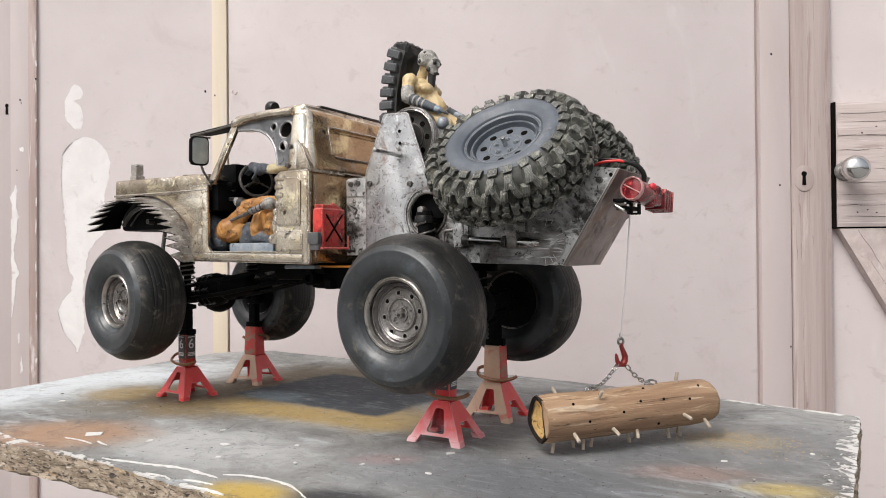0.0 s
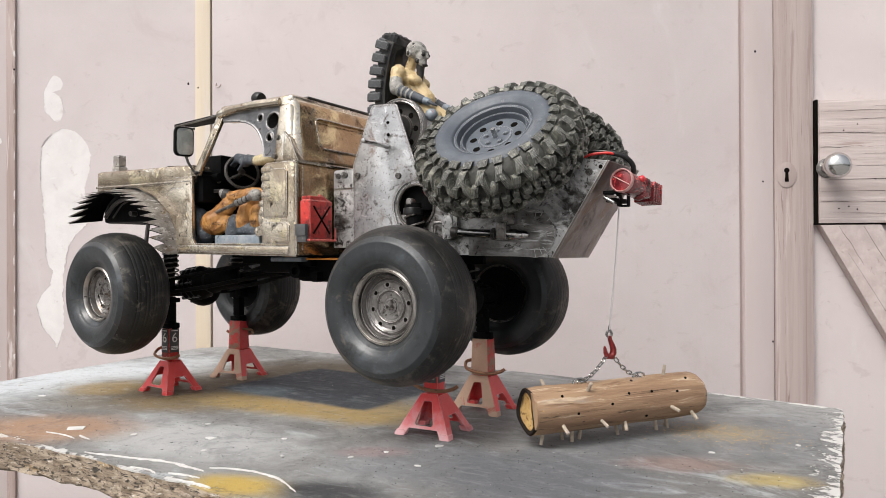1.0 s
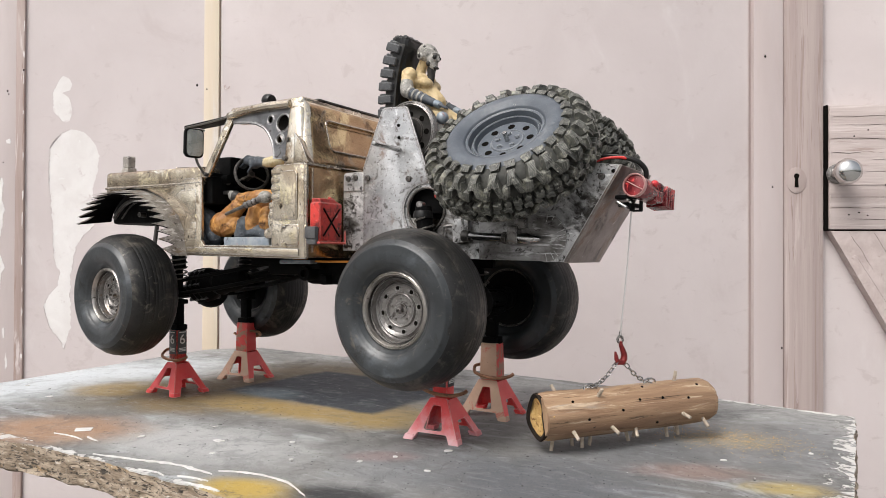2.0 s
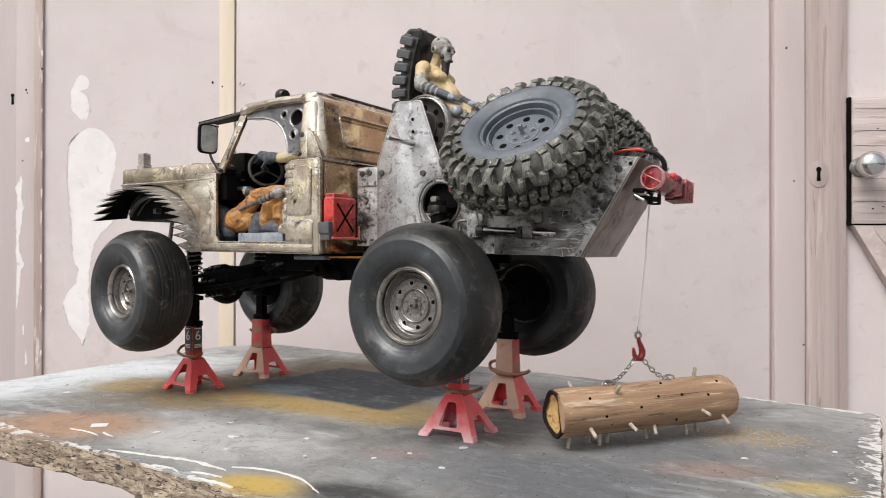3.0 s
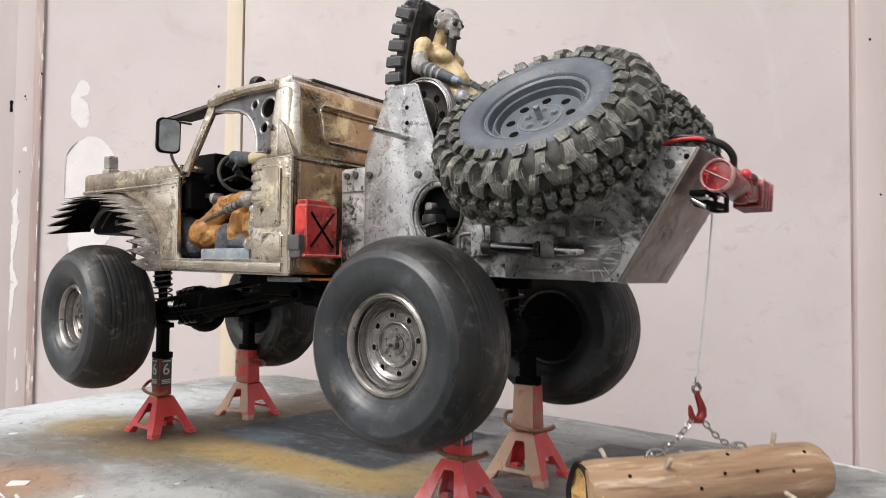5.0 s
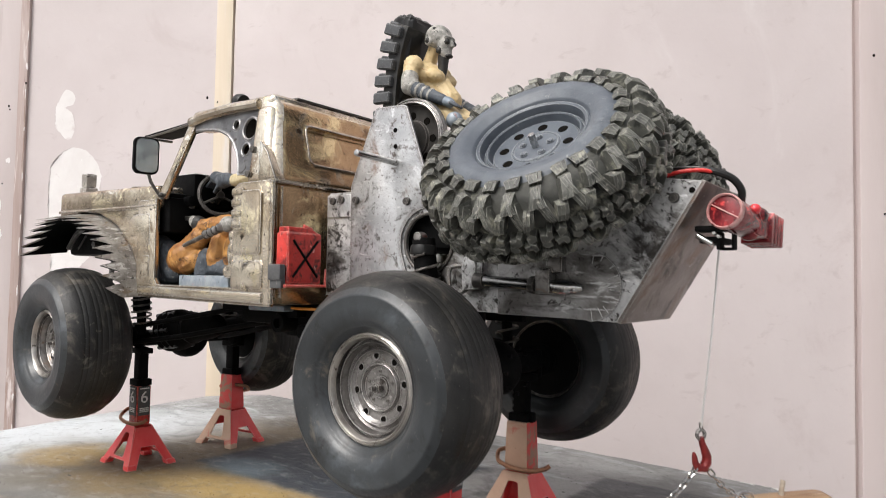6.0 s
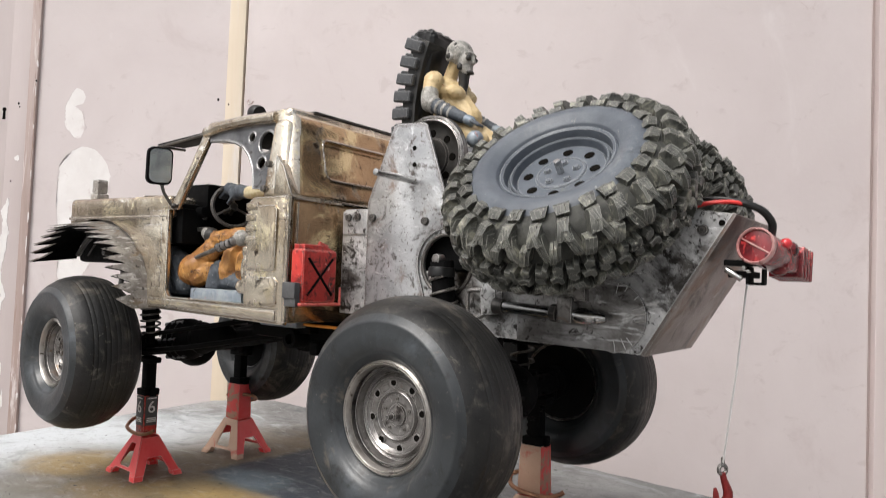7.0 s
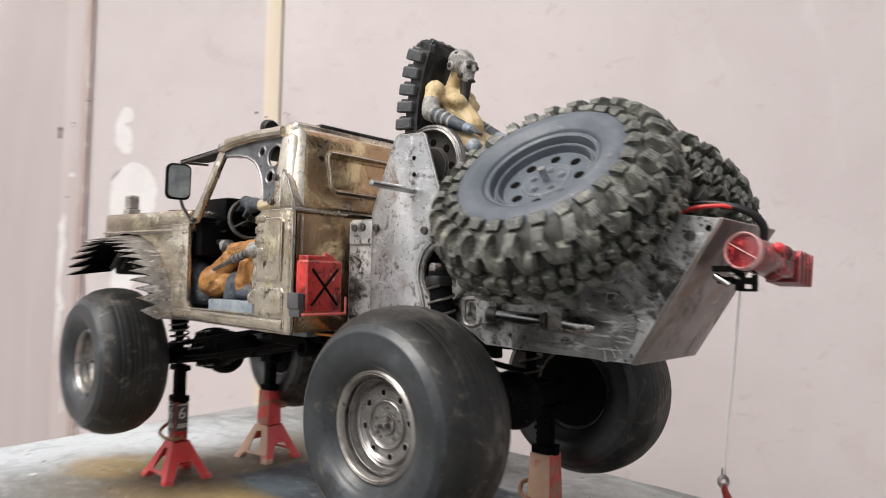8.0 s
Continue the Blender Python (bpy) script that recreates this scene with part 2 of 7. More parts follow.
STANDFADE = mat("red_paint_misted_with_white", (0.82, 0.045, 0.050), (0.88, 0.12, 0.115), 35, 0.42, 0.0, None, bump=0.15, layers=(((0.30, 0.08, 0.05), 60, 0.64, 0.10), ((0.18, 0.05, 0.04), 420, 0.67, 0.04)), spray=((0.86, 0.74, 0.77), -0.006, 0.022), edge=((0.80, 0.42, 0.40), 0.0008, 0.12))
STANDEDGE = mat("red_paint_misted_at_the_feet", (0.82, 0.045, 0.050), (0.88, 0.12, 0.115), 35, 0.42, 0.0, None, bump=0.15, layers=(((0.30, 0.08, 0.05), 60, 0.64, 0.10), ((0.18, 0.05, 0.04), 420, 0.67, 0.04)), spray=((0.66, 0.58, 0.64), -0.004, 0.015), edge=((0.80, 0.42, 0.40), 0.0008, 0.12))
STANDBROWN = mat("brown_primer_on_red", (0.55, 0.355, 0.25), (0.66, 0.46, 0.34), 30, 0.6, 0.0, None, bump=0.15, layers=(((0.58, 0.085, 0.07), 34, 0.545, 0.10), ((0.16, 0.08, 0.055), 300, 0.66, 0.05)))
STANDMIX = mat("red_paint_with_brown_primer", (0.72, 0.055, 0.052), (0.80, 0.11, 0.10), 40, 0.5, 0.0, None, bump=0.15, layers=(((0.40, 0.235, 0.16), 60, 0.46, 0.12), ((0.16, 0.07, 0.05), 300, 0.66, 0.05)))
RUSTROD = mat("rusty_copper_rod", (0.26, 0.12, 0.07), (0.40, 0.22, 0.13), 160, 0.42, 0.5, (0.10, 0.06, 0.04), 250, 0.6, 0.2)
LENSRED = mat("translucent_red_plastic", (0.065, 0.007, 0.010), (0.24, 0.020, 0.025), 90, 0.18, 0.0, None, bump=0.15, gloss=0.55, layers=(((0.60, 0.055, 0.055), 85, 0.57, 0.06), ((0.014, 0.004, 0.006), 80, 0.54, 0.08), ((0.60, 0.34, 0.33), 240, 0.62, 0.05)), edge=((0.48, 0.20, 0.19), 0.0005, 0.08))
LENSBRIGHT = mat("bright_clear_red_plastic", (0.55, 0.02, 0.03), (0.72, 0.05, 0.06), 160, 0.15, 0.0, (0.85, 0.5, 0.48), 260, 0.62, bump=0.05, gloss=0.7)
RINGPINK = mat("pink_plastic_ring", (0.46, 0.19, 0.18), (0.62, 0.36, 0.34), 160, 0.25, 0.0, (0.12, 0.014, 0.014), 200, 0.57)
WIRERED = mat("red_wire_jacket", (0.70, 0.03, 0.03), (0.75, 0.05, 0.04), 60, 0.4)
LABEL = mat("dark_grey_decal", (0.06, 0.06, 0.065), (0.10, 0.10, 0.10), 160, 0.45, 0.0, (0.25, 0.22, 0.21), 190, 0.62)
DECAL = mat("white_decal_ink", (0.70, 0.69, 0.68), (0.80, 0.79, 0.78), 120, 0.5)
ORANGE = mat("orange_cable", (0.70, 0.25, 0.03), (0.75, 0.30, 0.05), 60, 0.5)
BLUEGREY = mat("scuffed_blue_grey_step", (0.17, 0.215, 0.26), (0.34, 0.37, 0.40), 120, 0.5, 0.2, [(0.35, 0.2, 0.2), (0.08, 0.09, 0.1)], 170, 0.60)
LOGSIDE = mat("weathered_brown_log", (0.26, 0.155, 0.092), (0.42, 0.275, 0.165), 70, 0.72, 0.0, None, bump=1.0, fine=420, stretch=(1.0, 1.0, 0.10), spread=0.16, layers=(
    ((0.56, 0.43, 0.30), 170, 0.55, 0.08), ((0.22, 0.122, 0.068), 110, 0.55, 0.14), ((0.33, 0.27, 0.225), 80, 0.58, 0.10), ((0.10, 0.06, 0.036), 420, 0.60, 0.05, (1, 1, 0.35)), ((0.06, 0.04, 0.028), 130, 0.67, 0.02, (1, 1, 6.0))))
LOGEND = mat("split_yellow_wood", (0.50, 0.29, 0.09), (0.68, 0.46, 0.19), 140, 0.75, 0.0, (0.24, 0.12, 0.04), 190, 0.55, 1.0, 300)
BARK = mat("charred_bark", (0.010, 0.008, 0.007), (0.03, 0.022, 0.017), 120, 0.8, bump=0.8, gloss=0.15)
PEG = mat("grey_wood_dowel", (0.32, 0.26, 0.20), (0.52, 0.44, 0.355), 120, 0.65, 0.0, (0.22, 0.19, 0.16), 200, 0.62, 0.4)
HOLE = mat("dark_drill_hole", (0.004, 0.0035, 0.003), (0.007, 0.006, 0.005), 100, 0.9, gloss=0.05)
PINK = mat("pinkish_white_wall_paint", (0.560, 0.497, 0.490), (0.625, 0.563, 0.556), 5.0, 0.60, 0.0, None, bump=0.3, fine=120, spread=0.3, layers=(((0.530, 0.462, 0.453), 7.0, 0.57, 0.18), ((0.645, 0.592, 0.584), 9.0, 0.58, 0.18, (1, 1, 0.5)), ((0.545, 0.480, 0.472), 24, 0.58, 0.10, (1, 1, 1.6)), ((0.50, 0.42, 0.41), 38, 0.66, 0.10), ((0.47, 0.395, 0.38), 21, 0.70, 0.06, (1, 1, 0.35)), ((0.40, 0.33, 0.31), 260, 0.755, 0.03)))
PINK2 = mat("pinkish_white_post_paint", (0.495, 0.423, 0.410), (0.575, 0.507, 0.497), 9.0, 0.6, 0.0, [(0.46, 0.375, 0.35)], 14.0, 0.62, 0.35, 160, stretch=(1, 1, 0.15), soft_spot=0.15)
PLASTER = mat("bare_white_plaster", (0.71, 0.675, 0.66), (0.79, 0.765, 0.75), 22, 0.85, 0.0, None, bump=0.6, fine=200, layers=(((0.60, 0.535, 0.525), 40, 0.58, 0.14), ((0.79, 0.775, 0.76), 70, 0.60, 0.1)))
RAWWOOD = mat("weathered_pink_grey_wood", (0.375, 0.298, 0.278), (0.48, 0.402, 0.380), 50, 0.75, 0.0, None, bump=1.0, fine=260, stretch=(1, 1, 0.03), spread=0.2, layers=(((0.335, 0.255, 0.230), 110, 0.56, 0.10), ((0.53, 0.455, 0.435), 80, 0.57, 0.09), ((0.28, 0.205, 0.185), 260, 0.62, 0.05), ((0.23, 0.165, 0.145), 60, 0.70, 0.04)))
RAWWOODH = mat("weathered_pink_grey_board", (0.435, 0.365, 0.345), (0.545, 0.470, 0.450), 60, 0.75, 0.0, None, bump=1.0, fine=300, stretch=(0.04, 1, 1), spread=0.18, turn=radians(27.33), layers=(((0.36, 0.285, 0.262), 130, 0.58, 0.10), ((0.60, 0.53, 0.51), 90, 0.58, 0.09), ((0.30, 0.23, 0.205), 200, 0.64, 0.04)))
RAWBRACE = mat("weathered_pink_grey_brace", (0.42, 0.345, 0.325), (0.535, 0.460, 0.440), 40, 0.75, 0.0, None, bump=0.8, fine=300, spread=0.2, layers=(((0.35, 0.275, 0.250), 90, 0.60, 0.12), ((0.58, 0.51, 0.49), 120, 0.60, 0.09)))
CRACKDARK = mat("dark_drying_crack", (0.050, 0.036, 0.030), (0.10, 0.075, 0.063), 200, 0.9, gloss=0.1)
BROWNTRIM = mat("bare_brown_trim", (0.36, 0.270, 0.242), (0.49, 0.395, 0.365), 50, 0.7, 0.0, None, bump=0.6, fine=220, stretch=(1, 1, 0.08), layers=(((0.33, 0.235, 0.205), 90, 0.58, 0.09), ((0.64, 0.575, 0.555), 60, 0.58, 0.09)))
YELLOWTRIM = mat("yellowed_bare_pine_strip", (0.66, 0.545, 0.40), (0.74, 0.645, 0.525), 30, 0.65, 0.0, None, bump=0.4, fine=200, stretch=(1, 1, 0.06), layers=(((0.73, 0.665, 0.62), 26, 0.50, 0.14), ((0.58, 0.45, 0.31), 90, 0.61, 0.08), ((0.42, 0.28, 0.16), 34, 0.66, 0.05, (1, 1, 6.0))))
SEAM = mat("shadowed_seam_timber", (0.40, 0.325, 0.305), (0.50, 0.42, 0.40), 30, 0.8, bump=0.4, stretch=(1, 1, 0.1))
EDGE = mat("splintered_board_edge", (0.20, 0.150, 0.105), (0.41, 0.335, 0.255), 150, 0.9, 0.0, None, bump=1.0, fine=500, stretch=(0.45, 0.45, 1.6), spread=0.16, layers=(((0.36, 0.25, 0.14), 40, 0.56, 0.10), ((0.045, 0.036, 0.028), 260, 0.535, 0.07), ((0.58, 0.54, 0.48), 300, 0.585, 0.06), ((0.016, 0.013, 0.010), 480, 0.575, 0.05)))
WHITEPAINT = mat("flaking_white_paint", (0.60, 0.595, 0.58), (0.76, 0.75, 0.735), 90, 0.65, bump=0.5)
GROUND = mat("grey_concrete_ground", (0.16, 0.155, 0.148), (0.23, 0.222, 0.212), 3.0, 0.85, 0.0, (0.12, 0.115, 0.11), 5, 0.6, 0.4, 90, soft_spot=0.15)
LEGWOOD = mat("plain_timber_leg", (0.32, 0.24, 0.17), (0.42, 0.33, 0.24), 12, 0.7, bump=0.4, stretch=(1, 1, 0.1))
SKIN = mat("yellow_painted_figure", (0.52, 0.38, 0.19), (0.66, 0.52, 0.30), 160, 0.5, 0.0, [(0.42, 0.20, 0.08), (0.30, 0.2, 0.1)], 240, 0.61, soft_spot=0.1)
DOLLGREY = mat("grey_painted_figure", (0.16, 0.158, 0.145), (0.42, 0.40, 0.365), 260, 0.55, 0.0, [(0.04, 0.038, 0.035), (0.55, 0.52, 0.47)], 330, 0.58)
BEARD = mat("dark_painted_figure", (0.012, 0.011, 0.010), (0.03, 0.027, 0.024), 260, 0.6)
# dark and pale blotches paint creases and highlights onto the ochre clothes
TROUSER = mat("ochre_brown_shaded_folds", (0.24, 0.098, 0.026), (0.54, 0.27, 0.075), 60, 0.5, 0.0, None, bump=0.3, fine=400, spread=0.18, layers=(((0.085, 0.034, 0.014), 75, 0.55, 0.10), ((0.60, 0.37, 0.15), 90, 0.60, 0.08), ((0.05, 0.022, 0.012), 150, 0.62, 0.05)))
GLOVE = mat("blue_grey_figure", (0.035, 0.042, 0.052), (0.10, 0.115, 0.135), 220, 0.6, 0.0, [(0.26, 0.265, 0.265)], 300, 0.60)
CREAM = mat("cream_figure", (0.46, 0.37, 0.19), (0.64, 0.56, 0.38), 220, 0.6, 0.0, [(0.2, 0.15, 0.07)], 260, 0.62)


def table_paint():
    """Old board under many coats: grey-blue wash, sprayed patches, specks and flaking white rims."""
    m = bpy.data.materials.new("sprayed_grey_bench_paint")
    m.use_nodes = True
    nodes, links = m.node_tree.nodes, m.node_tree.links
    bsdf = nodes["Principled BSDF"]
    own = nodes.new("ShaderNodeTexCoord")
    place = nodes.new("ShaderNodeVectorMath")
    place.inputs[1].default_value = (-0.48, 0.58, 0)
    links.new(own.outputs["Object"], place.inputs[0])

    def noise_at(s, detail=6, rgh=0.6, dist=0.3, stretch=None):
        n = nodes.new("ShaderNodeTexNoise")
        n.inputs["Scale"].default_value, n.inputs["Detail"].default_value = s, detail
        n.inputs["Roughness"].default_value, n.inputs["Distortion"].default_value = rgh, dist
        src = place.outputs[0]
        if stretch:
            k = nodes.new("ShaderNodeMapping")
            k.inputs["Scale"].default_value = stretch
            links.new(src, k.inputs["Vector"])
            src = k.outputs[0]
        links.new(src, n.inputs["Vector"])
        return n.outputs["Fac"]

    def math(op, x, y):
        k = nodes.new("ShaderNodeMath")
        k.operation = op
        for v, i in ((x, 0), (y, 1)):
            if isinstance(v, (int, float)):
                k.inputs[i].default_value = v
            else:
                links.new(v, k.inputs[i])
        return k.outputs[0]

    def step(src, lo, hi):
        r = nodes.new("ShaderNodeMapRange")
        r.interpolation_type = "SMOOTHSTEP"
        r.inputs["From Min"].default_value, r.inputs["From Max"].default_value = lo, hi
        links.new(src, r.inputs["Value"])
        return r.outputs["Result"]

    def mix(fac, x, y):
        k = nodes.new("ShaderNodeMix")
        k.data_type = "RGBA"
        links.new(fac, k.inputs[0])
        for v, i in ((x, 6), (y, 7)):
            if isinstance(v, tuple):
                k.inputs[i].default_value = (*v, 1)
            else:
                links.new(v, k.inputs[i])
        return k.outputs[2]

    rag = noise_at(28, 6, 0.65, 0.6)
    wash = noise_at(6, 5, 0.6, 0.5)
    col = mix(step(wash, 0.36, 0.64), (0.165, 0.163, 0.158), (0.32, 0.32, 0.312))
    col = mix(step(noise_at(14, 6, 0.65, 1.0, (1, 2.2, 1)), 0.52, 0.72), col, (0.40, 0.42, 0.43))
    col = mix(step(noise_at(11, 6, 0.65, 1.0), 0.54, 0.72), col, (0.115, 0.118, 0.120))

    def patch(cx, cy, rx, ry, turn, colour, strength, ragged=0.5, box=False):
        nonlocal col
        k = nodes.new("ShaderNodeMapping")
        k.vector_type = "TEXTURE"
        k.inputs["Location"].default_value = (cx, cy, 0)
        k.inputs["Rotation"].default_value = (0, 0, radians(turn))
        k.inputs["Scale"].default_value = (rx, ry, 1)
        links.new(place.outputs[0], k.inputs["Vector"])
        s = nodes.new("ShaderNodeSeparateXYZ")
        links.new(k.outputs[0], s.inputs[0])
        ax, ay = math("ABSOLUTE", s.outputs[0], 0), math("ABSOLUTE", s.outputs[1], 0)
        if box:
            d = math("MAXIMUM", ax, ay)
            f = math("ADD", d, math("MULTIPLY", math("SUBTRACT", rag, 0.5), ragged))
            f = math("SUBTRACT", 1.0, step(f, 0.90, 1.06))
        else:
            d = math("SQRT", math("ADD", math("MULTIPLY", ax, ax), math("MULTIPLY", ay, ay)), 0)
            f = math("ADD", d, math("MULTIPLY", math("SUBTRACT", rag, 0.5), ragged))
            f = math("SUBTRACT", 1.0, step(f, 0.35, 1.1))
        col = mix(math("MULTIPLY", f, strength), col, colour)

    # sprayed patches, in metres on the bench
    patch(-0.86, 0.52, 0.14, 0.26, -8, (0.56, 0.60, 0.62), 0.9, 0.7)
    patch(-0.50, 0.415, 0.14, 0.068, 6, (0.45, 0.455, 0.45), 0.85, 0.9)
    patch(-0.69, 0.455, 0.12, 0.040, 14, (0.21, 0.205, 0.185), 0.75, 0.9)
    patch(-0.66, 0.545, 0.185, 0.110, 12, (0.128, 0.100, 0.062), 0.95, 0.5)
    patch(-0.62, 0.70, 0.16, 0.14, 0, (0.18, 0.140, 0.080), 0.85, 0.6)
    patch(-0.755, 0.520, 0.066, 0.052, 25, (0.29, 0.205, 0.085), 0.75, 0.7)
    patch(-0.625, 0.500, 0.075, 0.045, 10, (0.25, 0.180, 0.085), 0.6, 0.8)
    patch(-0.50, 0.545, 0.165, 0.042, 4, (0.36, 0.250, 0.095), 0.95, 0.55)
    patch(-0.42, 0.575, 0.075, 0.070, 0, (0.33, 0.235, 0.095), 0.8, 0.7)
    patch(-0.535, 0.655, 0.110, 0.082, -3, (0.040, 0.052, 0.068), 0.97, 0.26, True)
    patch(-0.60, 0.595, 0.055, 0.030, -3, (0.14, 0.185, 0.215), 0.7, 0.8)
    patch(-0.635, 0.375, 0.105, 0.060, 24, (0.36, 0.225, 0.145), 0.95, 0.5)
    patch(-0.372, 0.350, 0.048, 0.026, 12, (0.47, 0.33, 0.085), 0.97, 0.4)
    patch(-0.310, 0.372, 0.050, 0.026, 12, (0.030, 0.031, 0.034), 0.92, 0.4)
    patch(-0.30, 0.455, 0.085, 0.070, 30, (0.165, 0.172, 0.182), 0.7, 0.8)
    patch(-0.205, 0.470, 0.095, 0.080, 30, (0.115, 0.122, 0.134), 0.8, 0.8)
    patch(-0.17, 0.60, 0.12, 0.085, 40, (0.150, 0.156, 0.165), 0.75, 0.8)
    patch(-0.07, 0.66, 0.055, 0.13, 0, (0.150, 0.155, 0.162), 0.75, 0.8)
    patch(-0.121, 0.655, 0.052, 0.034, 28, (0.34, 0.29, 0.19), 0.45, 0.9)
    patch(-0.130, 0.546, 0.052, 0.024, 25, (0.33, 0.185, 0.14), 0.40, 1.0)
    patch(-0.066, 0.538, 0.036, 0.019, 20, (0.48, 0.36, 0.11), 0.7, 0.9)
    patch(-0.340, 0.460, 0.034, 0.018, 30, (0.33, 0.20, 0.19), 0.4, 0.9)
    patch(-0.270, 0.72, 0.06, 0.05, 0, (0.07, 0.07, 0.075), 0.8, 0.3, True)
    # fine break-up of all coats, then specks
    col = mix(math("MULTIPLY", step(noise_at(26, 8, 0.72, 1.2), 0.50, 0.66), 0.34), col, (0.080, 0.080, 0.078))
    col = mix(math("MULTIPLY", step(noise_at(20, 8, 0.7, 1.8, (1, 2.6, 1)), 0.53, 0.66), 0.18), col, (0.46, 0.47, 0.47))
    col = mix(math("MULTIPLY", step(noise_at(60, 8, 0.72, 0.8, (1, 1.4, 1)), 0.54, 0.70), 0.25), col, (0.48, 0.485, 0.48))
    col = mix(math("MULTIPLY", step(noise_at(170, 8, 0.75, 0.4), 0.55, 0.66), 0.38), col, (0.075, 0.074, 0.072))
    col = mix(step(noise_at(240, 3, 0.5, 0.0), 0.735, 0.76), col, (0.66, 0.65, 0.63))
    col = mix(step(noise_at(120, 4, 0.5, 0.3, (1, 1.3, 1)), 0.70, 0.725), col, (0.035, 0.034, 0.032))
    # flaking white coat along the rim
    s = nodes.new("ShaderNodeSeparateXYZ")
    links.new(place.outputs[0], s.inputs[0])
    ex = math("SUBTRACT", -0.030, s.outputs[0])
    en = math("SUBTRACT", s.outputs[1], math("ADD", 0.336, math("MULTIPLY", math("ADD", s.outputs[0], 0.33), -0.02)))
    back = math("SUBTRACT", math("SUBTRACT", 0.800, math("MULTIPLY", math("ADD", s.outputs[0], 0.033), 0.17)), s.outputs[1])
    for e, w in ((ex, 0.022), (en, 0.006), (back, 0.007)):
        f = math("ADD", math("DIVIDE", e, w), math("MULTIPLY", math("SUBTRACT", noise_at(55, 7, 0.68, 1.4), 0.5), 4.5))
        keep = 0.41 if e is ex else 0.47
        hold = math("MULTIPLY", math("SUBTRACT", 1.0, step(f, 0.22, 0.34)), step(noise_at(75 if e is ex else 26, 7, 0.7, 1.0), keep, keep + 0.05))
        col = mix(hold, col, (0.60, 0.59, 0.57))
        ring = math("MULTIPLY", step(f, 0.20, 0.34), math("SUBTRACT", 1.0, step(f, 0.40, 0.60)))
        col = mix(math("MULTIPLY", ring, 0.6), col, (0.09, 0.085, 0.08))
    links.new(col, bsdf.inputs["Base Color"])
    rr = nodes.new("ShaderNodeMapRange")
    rr.inputs["To Min"].default_value, rr.inputs["To Max"].default_value = 0.50, 0.80
    bsdf.inputs["Specular IOR Level"].default_value = 0.25
    links.new(noise_at(40), rr.inputs["Value"])
    links.new(rr.outputs[0], bsdf.inputs["Roughness"])
    bp = nodes.new("ShaderNodeBump")
    bp.inputs["Strength"].default_value, bp.inputs["Distance"].default_value = 0.8, 0.0020
    links.new(math("ADD", noise_at(90, 8, 0.75), math("MULTIPLY", step(noise_at(210, 3), 0.60, 0.72), 0.5)), bp.inputs["Height"])
    links.new(bp.outputs[0], bsdf.inputs["Normal"])
    return m


BENCH = table_paint()


# ---- building helpers ----
from mathutils import bvhtree

ORIGIN = {}


def thing(name, at, label, category, group="", kind=""):
    ob = new(name)
    ob.location = at
    ob.empty_display_size = 0.02
    ORIGIN[ob] = Vector(at)
    return tagged(ob, label, category, group, kind)


def finish(name, bm, material, sharp=0.6):
    bmesh.ops.recalc_face_normals(bm, faces=bm.faces)
    for f in bm.faces:
        f.smooth = True
    for e in bm.edges:
        if len(e.link_faces) != 2 or e.calc_face_angle(0) > sharp:
            e.smooth = False
    me = bpy.data.meshes.new(name)
    bm.to_mesh(me)
    bm.free()
    for m in material if isinstance(material, list) else [material]:
        me.materials.append(m)
    return me


def part(name, bm, material, parent, label="", sharp=0.6):
    """A bmesh in world metres becomes one mesh under a thing or a part."""
    o = ORIGIN[parent]
    bm.transform(Matrix.Translation(-o))
    ob = new(name, finish(name, bm, material, sharp))
    ob.parent = parent
    ORIGIN[ob] = o
    return tagged(ob, label)


def solid(name, bm, material, label, category, group="", kind="", at=None):
    """A thing that is one mesh."""
    at = Vector(at or (0, 0, 0))
    bm.transform(Matrix.Translation(-at))
    ob = new(name, finish(name, bm, material))
    ob.location = at
    ORIGIN[ob] = at
    return tagged(ob, label, category, group, kind)


def merge(bm, sub, m=None):
    if m is not None:
        sub.transform(m)
    me = bpy.data.meshes.new("tmp")
    sub.to_mesh(me)
    sub.free()
    bm.from_mesh(me)
    bpy.data.meshes.remove(me)
    return bm


def B():
    return bmesh.new()


def box(bm, c, s, bevel=0.0, m=None, seg=2):
    sub = B()
    bmesh.ops.create_cube(sub, size=1.0, matrix=Matrix.Diagonal((*s, 1)))
    if bevel:
        bmesh.ops.bevel(sub, geom=sub.edges[:], offset=bevel, segments=seg, affect="EDGES", profile=0.6)
    return merge(bm, sub, Matrix.Translation(c) @ (m or Matrix()))


def axis_to(a, b):
    a, b = Vector(a), Vector(b)
    return Matrix.Translation(a) @ (b - a).to_track_quat("Z", "Y").to_matrix().to_4x4(), (b - a).length


def cyl(bm, a, b, r, r2=None, seg=16, bevel=0.0):
    m, d = axis_to(a, b)
    sub = B()
    bmesh.ops.create_cone(sub, cap_ends=True, segments=seg, radius1=r, radius2=r if r2 is None else r2, depth=d, matrix=Matrix.Translation((0, 0, d / 2)))
    if bevel:
        bmesh.ops.bevel(sub, geom=[e for e in sub.edges if abs(e.verts[0].co.z - e.verts[1].co.z) < 1e-7], offset=bevel, segments=2, affect="EDGES", profile=0.6)
    return merge(bm, sub, m)


